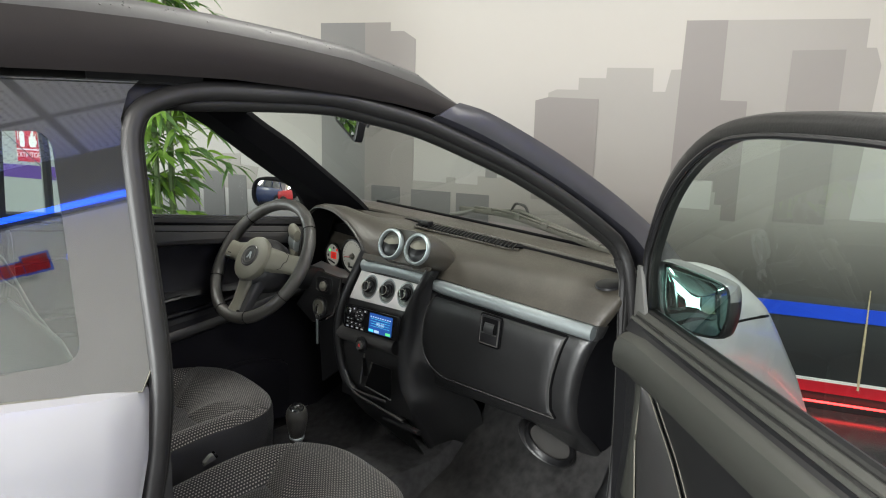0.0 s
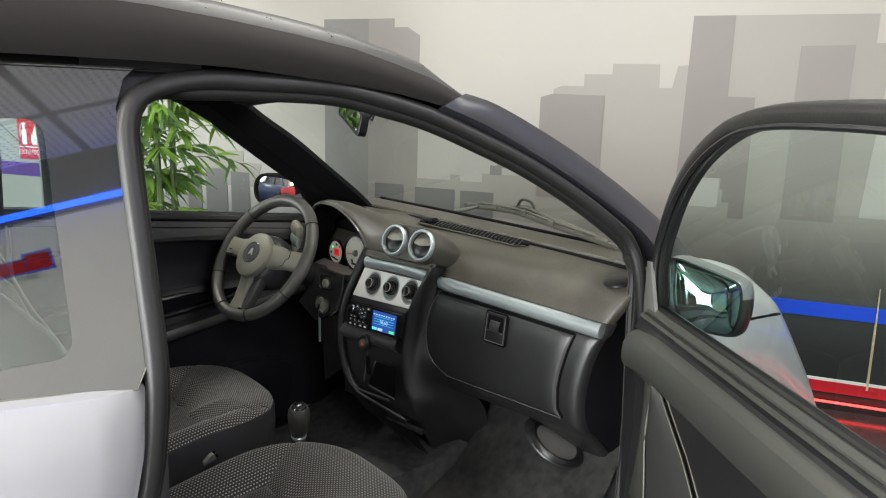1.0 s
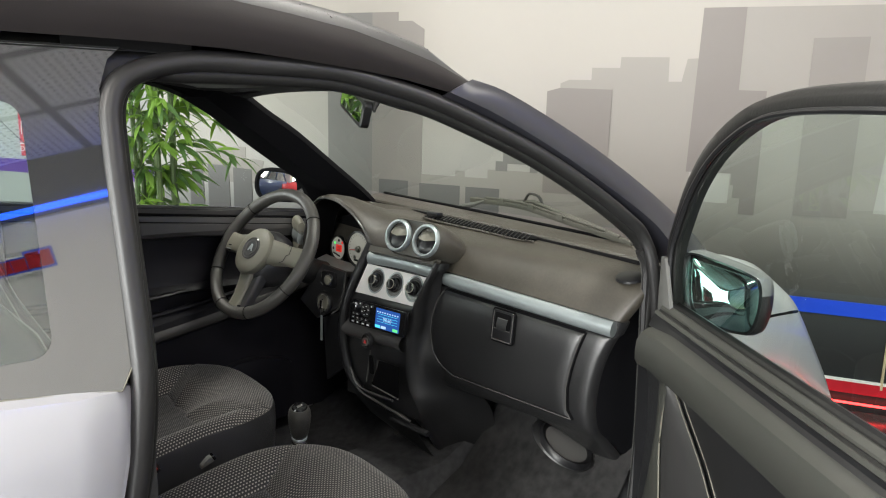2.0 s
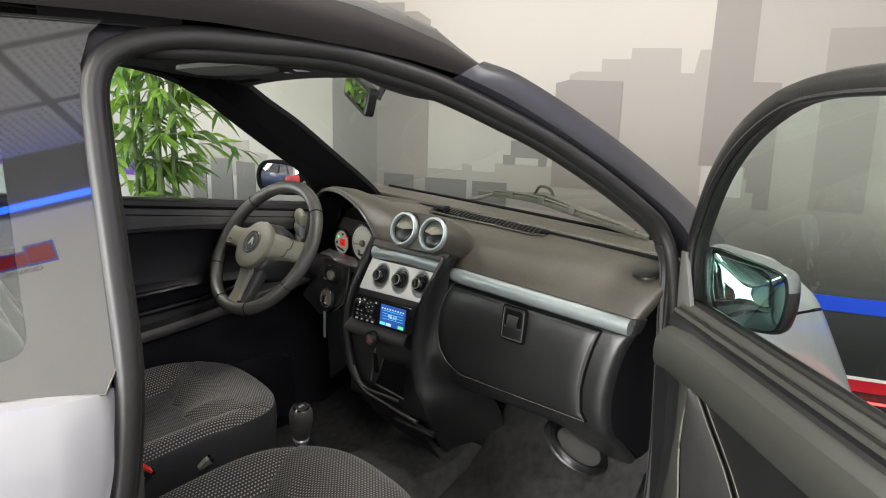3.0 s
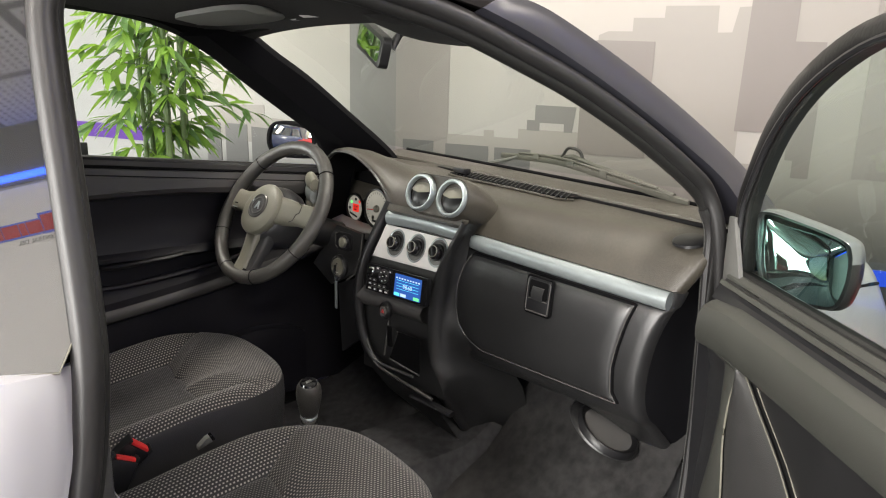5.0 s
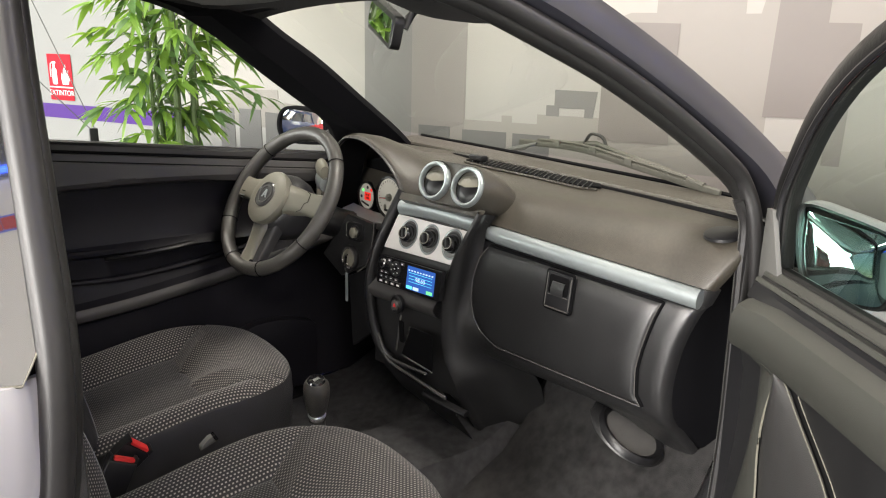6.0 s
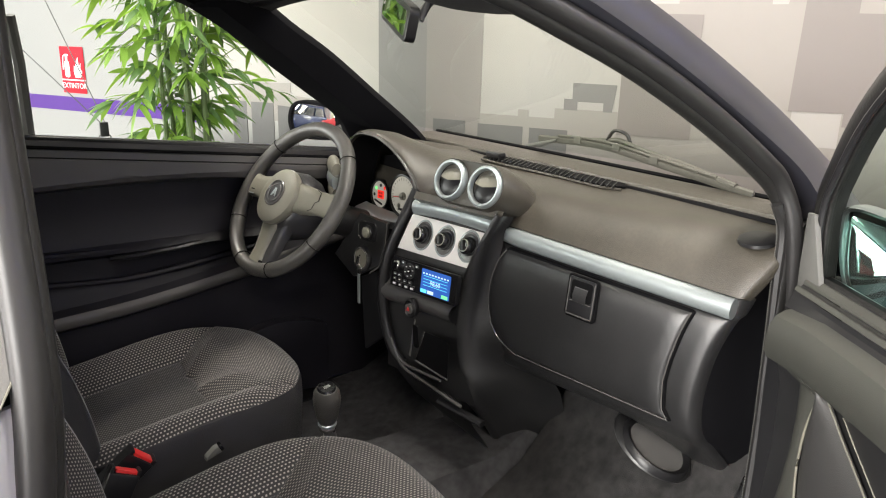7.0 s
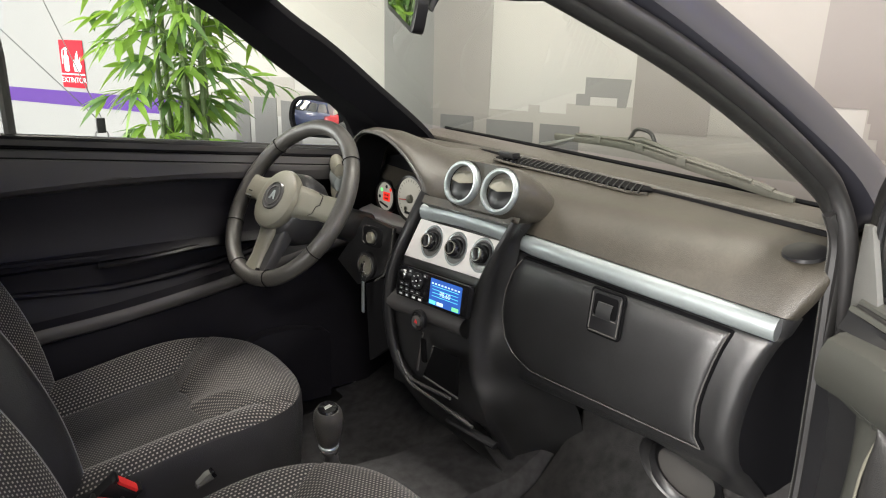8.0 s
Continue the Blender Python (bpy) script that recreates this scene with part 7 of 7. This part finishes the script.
def door_mirror(parent, m, o, mat, g=0.855):
    """A door mirror: rounded shell, glass in a frame, arm. The glass looks along the frame's z."""
    c0 = sum((V(x, y, 0) for x, y in o), V(0, 0, 0)) / len(o)
    c = [p - c0 for p in crom([V(x, y, 0) for x, y in o], 5, True)]
    rows = [[m @ (c0 + p * k + V(0, 0, h)) for p in c] for k, h in ((g - 0.005, 0.003), (g + 0.02, 0.009), (0.97, 0.008), (1.03, -0.004), (1.05, -0.025), (1.0, -0.06), (0.84, -0.085), (0.5, -0.10), (0.02, -0.105))]
    shell = part("mirror_shell", loft(rows, wrap=True), mat, parent, "rounded door mirror shell")
    tm = m @ Matrix.Translation(c0)
    top = max(p.length for p in c) * g
    rings = [1.0, 0.85, 0.7, 0.55, 0.4, 0.25, 0.1, 0.004]
    part("mirror_glass", loft([[tm @ (p * (g * k) + V(0, 0, 0.003 + (top * top - (p * (g * k)).length_squared) / 1.5)) for p in c] for k in rings], wrap=True), "mirror", shell, "curved silvered mirror glass", 80)
    return shell


MIRROR_N = V(-0.887, -0.442, 0.035).normalized()
ROUND_MIRROR = [(1.08 * x, 0.92 * y) for x, y in ((0.085, -0.040), (0.060, -0.052), (-0.040, -0.056), (-0.078, -0.040), (-0.090, 0.0), (-0.080, 0.044), (-0.050, 0.062), (0.030, 0.060), (0.075, 0.046), (0.090, 0.010))]
part("mirror_arm", tube([V(1.06, 0.61, 1.0), V(1.08, 0.68, 0.99), V(1.085, 0.75, 1.01)], [0.026, 0.022, 0.03], 12), "black_smooth", door_l)
door_mirror(door_l, axes((1.030, 0.828, 1.031), MIRROR_N.cross(V(0, 0, 1)) * -1, V(0, 0, 1) - MIRROR_N * MIRROR_N.z), ROUND_MIRROR, "pillar_inner", 0.84)

# ---- passenger's door, standing open ----
door_r = new("passenger_door")
door_r.parent = car
tagged(door_r, "open passenger door with grey trim and a framed window")
D_U, D_N = V(-0.53, -0.848, 0), V(0.848, -0.53, 0)
D_H = V(1.12, -0.66, 0)


def dr(u, n, z):
    """On the open door: metres from the hinge, metres outwards, height."""
    return D_H + D_U * u + D_N * n + V(0, 0, z)


FR_OUT = [(-0.060, 0.95), (-0.072, 1.06), (-0.054, 1.120), (-0.012, 1.205), (0.058, 1.282), (0.165, 1.342), (0.285, 1.368), (0.45, 1.377), (0.62, 1.376), (0.86, 1.365), (0.94, 1.33), (0.965, 1.25), (0.95, 1.10), (0.935, 0.98)]
FR_IN = [(-0.020, 0.95), (-0.026, 1.05), (-0.010, 1.105), (0.036, 1.190), (0.110, 1.262), (0.215, 1.316), (0.32, 1.335), (0.46, 1.341), (0.62, 1.340), (0.84, 1.330), (0.89, 1.30), (0.905, 1.23), (0.895, 1.10), (0.88, 0.98)]
a = crom([V(u, z, 0) for u, z in FR_OUT], 4)
b = crom([V(u, z, 0) for u, z in FR_IN], 4)
rows = []
for p, q in zip(a, b):
    mid = p.lerp(q, 0.5)
    rows.append([dr(p.x, 0.034, p.y), dr(lerp(p.x, q.x, 0.15), 0.020, lerp(p.y, q.y, 0.15)), dr(mid.x, 0.013, mid.y), dr(lerp(p.x, q.x, 0.85), 0.014, lerp(p.y, q.y, 0.85)), dr(q.x, 0.020, q.y), dr(q.x, 0.042, q.y), dr(mid.x, 0.055, mid.y), dr(p.x, 0.05, p.y)])
part("window_frame", loft(rows, wrap=True, cap=True), "rubber", door_r, "black window frame")
part("frame_lip", tube([dr(q.x, 0.010, q.y) for q in b], 0.005, 8, up=(D_N.x, D_N.y, 0)), "black_smooth", door_r)
pane = bmesh.new()
fan = [pane.verts.new(dr(q.x, 0.022, q.y)) for q in b]
pane.faces.new(fan)
pane = part("window_pane", pane, "glass_green", door_r, "green-tinted side window")
pane.visible_shadow = False
# belt mouldings, cap and lower trim, as one stepped section along the door
US = [-0.02, 0.0, 0.03, 0.08, 0.16, 0.26, 0.4, 0.55, 0.7, 0.85, 0.95, 0.985, 1.0]


def along(sec, mat, name, label="", us=US):
    rows = []
    for u in us:
        k = smooth(-0.02, 0.10, u)
        rows.append([dr(u, n, z - 0.012 * (1 - k) * (1 if z < 0.93 else 0)) for n, z in sec])
    return part(name, loft(rows, cap=False), mat, door_r, label, 28)


along([(0.020, 0.955), (0.016, 0.962), (0.010, 0.960), (0.008, 0.952)], "rubber", "glass_seal")
along([(0.011, 0.957), (0.006, 0.957), (-0.003, 0.951), (-0.004, 0.947)], "door_pad", "belt_moulding", "taupe belt moulding")
along([(-0.004, 0.946), (-0.006, 0.943), (-0.010, 0.941)], "rubber", "belt_gap")
along([(-0.010, 0.944), (-0.013, 0.944), (-0.016, 0.938)], "door_pad", "belt_moulding", "taupe belt moulding")
along([(0.026, 0.952), (0.034, 0.958), (0.042, 0.955), (0.046, 0.94), (0.06, 0.92)], "black_smooth", "outer_seal")
along([(-0.016, 0.937), (-0.017, 0.930), (-0.026, 0.925)], "black_smooth", "belt_groove")
cap_u = [0.0, 0.012, 0.03, 0.08, 0.16, 0.26, 0.4, 0.55, 0.7, 0.85, 0.95, 0.985]
along([(-0.024, 0.926), (-0.034, 0.925), (-0.048, 0.916), (-0.056, 0.900), (-0.058, 0.880), (-0.057, 0.862), (-0.052, 0.852), (-0.040, 0.848)], "door_pad", "door_cap", "grey-olive padded door cap", cap_u)
along([(-0.040, 0.852), (-0.026, 0.846), (-0.014, 0.80), (-0.010, 0.70), (-0.018, 0.55), (-0.022, 0.30)], "black_grain", "door_trim", "black moulded door trim")
along([(0.048, 0.945), (0.064, 0.90), (0.078, 0.75), (0.076, 0.5), (0.05, 0.27), (-0.01, 0.27)], "white_paint", "outer_skin", "white outer door skin")
part("door_edge", loft([[dr(-0.02, n, z) for n, z in ((-0.04, 0.85), (0.0, 0.86), (0.05, 0.90))], [dr(-0.02, n, 0.3) for n in (-0.02, 0.01, 0.05)]]), "black_smooth", door_r)
# the leaf-shaped armrest panel and its bright groove
leafp = crom([V(0.112, 0.841, 0), V(0.096, 0.80, 0), V(0.087, 0.758, 0), V(0.086, 0.701, 0), V(0.098, 0.632, 0), V(0.12, 0.50, 0)], 5)
leafq = crom([V(0.114, 0.842, 0), V(0.142, 0.823, 0), V(0.169, 0.803, 0), V(0.222, 0.767, 0), V(0.256, 0.740, 0), V(0.36, 0.64, 0)], 5)
rows = []
for p, q in zip(leafp, leafq):
    rows.append([dr(lerp(p.x, q.x, t), -0.026 - 0.014 * math.sin(math.pi * min(1, t * 1.0)) ** 0.6, lerp(p.y, q.y, t)) for t in [i / 8 for i in range(9)]])
part("armrest_panel", loft(rows), "door_trim", door_r, "dark grey leaf-shaped armrest panel")
part("armrest_rim", tube([dr(p.x, -0.030, p.y) for p in leafp], 0.0018, 8), "spoke", door_r)
part("armrest_groove", tube([dr(p.x + 0.002, -0.030, p.y) for p in leafq], 0.0012, 8), "spoke", door_r)
part("armrest_groove", tube([dr(p.x + 0.016, -0.026, p.y + 0.006) for p in leafq[5:]], 0.0012, 8), "spoke", door_r)
post_l = crom([V(0.050, 0.838, 0), V(0.056, 0.79, 0), V(0.056, 0.73, 0), V(0.045, 0.66, 0), V(0.022, 0.56, 0)], 5)
post_r = crom([V(0.108, 0.840, 0), V(0.093, 0.795, 0), V(0.084, 0.745, 0), V(0.083, 0.69, 0), V(0.10, 0.58, 0)], 5)
part("front_bolster", loft([[dr(lerp(p.x, q.x, t), -0.026 - 0.006 * math.sin(math.pi * t) ** 0.7, lerp(p.y, q.y, t)) for t in [i / 6 for i in range(7)]] for p, q in zip(post_l, post_r)]), "door_pad", door_r, "padded front edge of the door trim")
part("bolster_lip", tube([dr(-0.006, -0.032, 0.846), dr(0.05, -0.034, 0.842), dr(0.102, -0.032, 0.840)], 0.008, 8), "door_pad", door_r)
def leaf_edge(z):
    return curve_at([(0.40, 0.60), (0.64, 0.36), (0.740, 0.256), (0.767, 0.222), (0.803, 0.169), (0.823, 0.142), (0.842, 0.114)], z)


part("pocket", loft([[dr(leaf_edge(z) - 0.004, -0.022, z), dr(leaf_edge(z) + 0.012, -0.024, z), dr(leaf_edge(z) + 0.05, -0.030, z), dr(0.96, -0.030, z)] for z in (0.846, 0.835, 0.82, 0.803, 0.785, 0.767, 0.74, 0.69, 0.64, 0.52, 0.40)]), "black_grain", door_r, "black door pocket")
part("mirror_sail", prism([(-0.040, 0.885), (-0.012, 0.897), (0.018, 0.940), (-0.006, 0.995), (-0.029, 1.047), (-0.047, 1.046), (-0.046, 0.97)], axes(D_H + D_N * 0.008, D_U, (0, 0, 1), -D_N), 0.008, 0.003), "sail_grey", door_r, "grey mirror sail")
part("mirror_arm", tube([dr(-0.045, 0.03, 0.935), dr(-0.03, 0.10, 0.925), dr(0.0, 0.17, 0.94)], [0.022, 0.020, 0.022], 12), "black_smooth", door_r)
# its mirror: glass with a slanting top, a painted cap above and a black shell below
SLANT = [(-0.104, 0.063), (-0.050, 0.052), (0.014, 0.030), (0.029, 0.012), (0.032, -0.020), (0.029, -0.050), (0.018, -0.078), (-0.010, -0.081), (-0.048, -0.075), (-0.084, -0.060), (-0.102, -0.025), (-0.110, 0.030)]
slant = crom([V(x, y, 0) for x, y in SLANT], 5, True)
mid_s = V(-0.035, -0.008, 0)
sm = axes(dr(0.03, 0.135, 0.995), (0.513, -0.848, 0), (0.07, 0.042, 0.995))
SHELL = ((0.985, 0.002, 0.0), (1.02, 0.007, 0.001), (1.05, 0.004, 0.003), (1.075, -0.010, 0.012), (1.07, -0.032, 0.022), (0.98, -0.062, 0.026), (0.70, -0.088, 0.030), (0.35, -0.100, 0.032), (0.03, -0.103, 0.032))


def slant_row(pts, k, h, dx):
    return [sm @ (mid_s + (p - mid_s) * k + V(dx, 0, h)) for p in pts]


cap_n = next(i for i, p in enumerate(slant) if p.x > 0 and p.y < -0.004)
shell_r = part("mirror_shell", loft([slant_row(slant[cap_n:] + slant[:1], *r) for r in SHELL]), "black_smooth", door_r, "black lower shell of the door mirror", 60)
part("mirror_cap", loft([slant_row(slant[:cap_n + 1], *r) for r in SHELL[1:]]), "mirror_paint", shell_r, "silver-grey painted mirror cap", 60)
part("glass_surround", loft([slant_row(slant, *r) for r in ((0.955, 0.0005, 0.0), (0.99, 0.0045, 0.0), (1.025, 0.0075, 0.001))], wrap=True), "black_smooth", shell_r)
part("mirror_glass", loft([[sm @ (mid_s + (p - mid_s) * k + V(0, 0, -0.006 + 0.014 * (1 - k * k) + (0.11 * (p.x - mid_s.x) - 0.10 * (p.y - mid_s.y)) * k)) for p in slant] for k in (0.965, 0.85, 0.7, 0.55, 0.4, 0.25, 0.1, 0.004)], wrap=True), "mirror_dimmed", shell_r, "curved mirror glass, its dim teal reflection put in the colour", 80)

# ---- interior mirror, sun visors, wipers ----
im = axes((0.893, 0.128, 1.322), (-0.285, -0.93, -0.24), (0.06, -0.25, 0.97))
shell = part("interior_mirror", prism(round_rect(0.215, 0.066, 0.016), im @ pose(0, 0, -0.018), 0.020, 0.004), "black_smooth", car, "black interior mirror")
part("mirror_glass", prism(round_rect(0.190, 0.046, 0.010), im @ pose(0, 0, 0.0022), 0.0008), "mirror", shell)
part("mirror_stem", tube([V(0.885, 0.03, 1.31), V(0.91, 0.02, 1.345), V(0.88, 0.02, 1.375)], [0.012, 0.010, 0.018], 10), "black_smooth", car)
rows = []
for i in range(17):
    t = i / 16
    y = lerp(0.50, 0.10, t)
    k = 1 - abs(2 * t - 1) ** 5
    xf, xr = 0.650 + 0.085 * k, 0.60 - 0.030 * k
    zf, zr = 1.350 + 0.016 * t, 1.362 + 0.008 * t
    rows.append([V(xr, y, zr), V(lerp(xr, xf, 0.5), y, lerp(zr, zf, 0.5) - 0.004), V(lerp(xr, xf, 0.9), y, zf - 0.003), V(xf, y, zf + 0.003), V(lerp(xr, xf, 0.9), y, zf + 0.010), V(lerp(xr, xf, 0.5), y, lerp(zr, zf, 0.5) + 0.012), V(xr, y, zr + 0.010)])
part("sun_visor", loft(rows, wrap=True, cap=True), "visor", car, "grey folded-up sun visor", 60)
part("visor_clip", box((0.735, 0.145, 1.366), (0.03, 0.03, 0.016), 0.006), "black_smooth", car)
part("header_label", prism(round_rect(0.060, 0.020, 0.002), axes((0.735, 0.045, 1.364), (0.2, -1, 0), (1, 0.2, -0.3), (0.3, 0, -1)), 0.001), "red", car)
part("header_label", prism(round_rect(0.050, 0.012, 0.002), axes((0.715, 0.060, 1.364), (0.2, -1, 0), (1, 0.2, -0.3), (0.3, 0, -1)), 0.001), "sign_white", car)
part("visor_label", prism(round_rect(0.055, 0.022, 0.002), axes((0.79, 0.42, 1.352), (0.3, -1, 0), (1, 0.3, -0.4)), 0.001), "spoke", car)
rows = []
for y, z in ((-0.05, 1.362), (-0.077, 1.354), (-0.12, 1.342), (-0.173, 1.329), (-0.23, 1.320), (-0.28, 1.315), (-0.34, 1.311), (-0.39, 1.310), (-0.42, 1.316)):
    rows.append([V(0.72, y, z + 0.040), V(0.765, y, z + 0.020), V(0.785, y, z + 0.002), V(0.780, y, z - 0.002), V(0.755, y, z + 0.006), V(0.72, y, z + 0.024)])
part("sun_visor", loft(rows, wrap=True, cap=True), "headliner", car, "dark passenger sun visor")


def wiper(a, b, c):
    w = new("wiper")
    w.parent = car
    tagged(w, "black windscreen wiper")
    part("wiper_arm", tube([a, a.lerp(b, 0.4) + V(0.0, 0, 0.004), b], [0.006, 0.006, 0.005], 8), "wiper_rubber", w)
    part("blade_bridge", tube([c[0].lerp(c[1], 0.2) + V(0, 0, 0.016), b + V(0, 0, 0.004), c[0].lerp(c[1], 0.8) + V(0, 0, 0.014)], [0.003, 0.006, 0.003], 8), "wiper_rubber", w)
    line = crom([c[0], c[0].lerp(c[1], 0.35) + V(0, 0, 0.019), c[0].lerp(c[1], 0.62) + V(0, 0, 0.013), c[1]], 6)
    part("blade", loft([[p + V(0.002, 0, 0.007), p + V(-0.003, 0, 0.004), p + V(-0.003, 0, -0.004), p + V(0.0, 0, -0.009), p + V(0.003, 0, -0.004), p + V(0.004, 0, 0.004)] for p in line], wrap=True, cap=True), "wiper_rubber", w)
    part("blade_spine", tube([p + V(0, 0, 0.010) for p in line[2:-2]], 0.0032, 6), "wiper_rubber", w)
    for k in (4, 8, 12):
        part("blade_clip", box(line[k] + V(0, 0, 0.004), (0.012, 0.022, 0.016), 0.003), "wiper_rubber", w)


wiper(V(1.320, -0.385, 1.026), V(1.37, -0.05, 1.062), (V(1.372, 0.22, 1.040), V(1.315, -0.425, 1.018)))
part("wiper_stub", tube([V(1.362, 0.255, 1.012), V(1.362, 0.20, 1.026), V(1.362, 0.145, 1.044)], [0.008, 0.007, 0.003], 8), "sail_grey", car)
part("wiper_hook", tube(crom([V(1.368, -0.085, 1.060), V(1.366, -0.07, 1.083), V(1.366, -0.035, 1.086), V(1.366, -0.015, 1.062)], 4), 0.004, 6), "rubber", car)
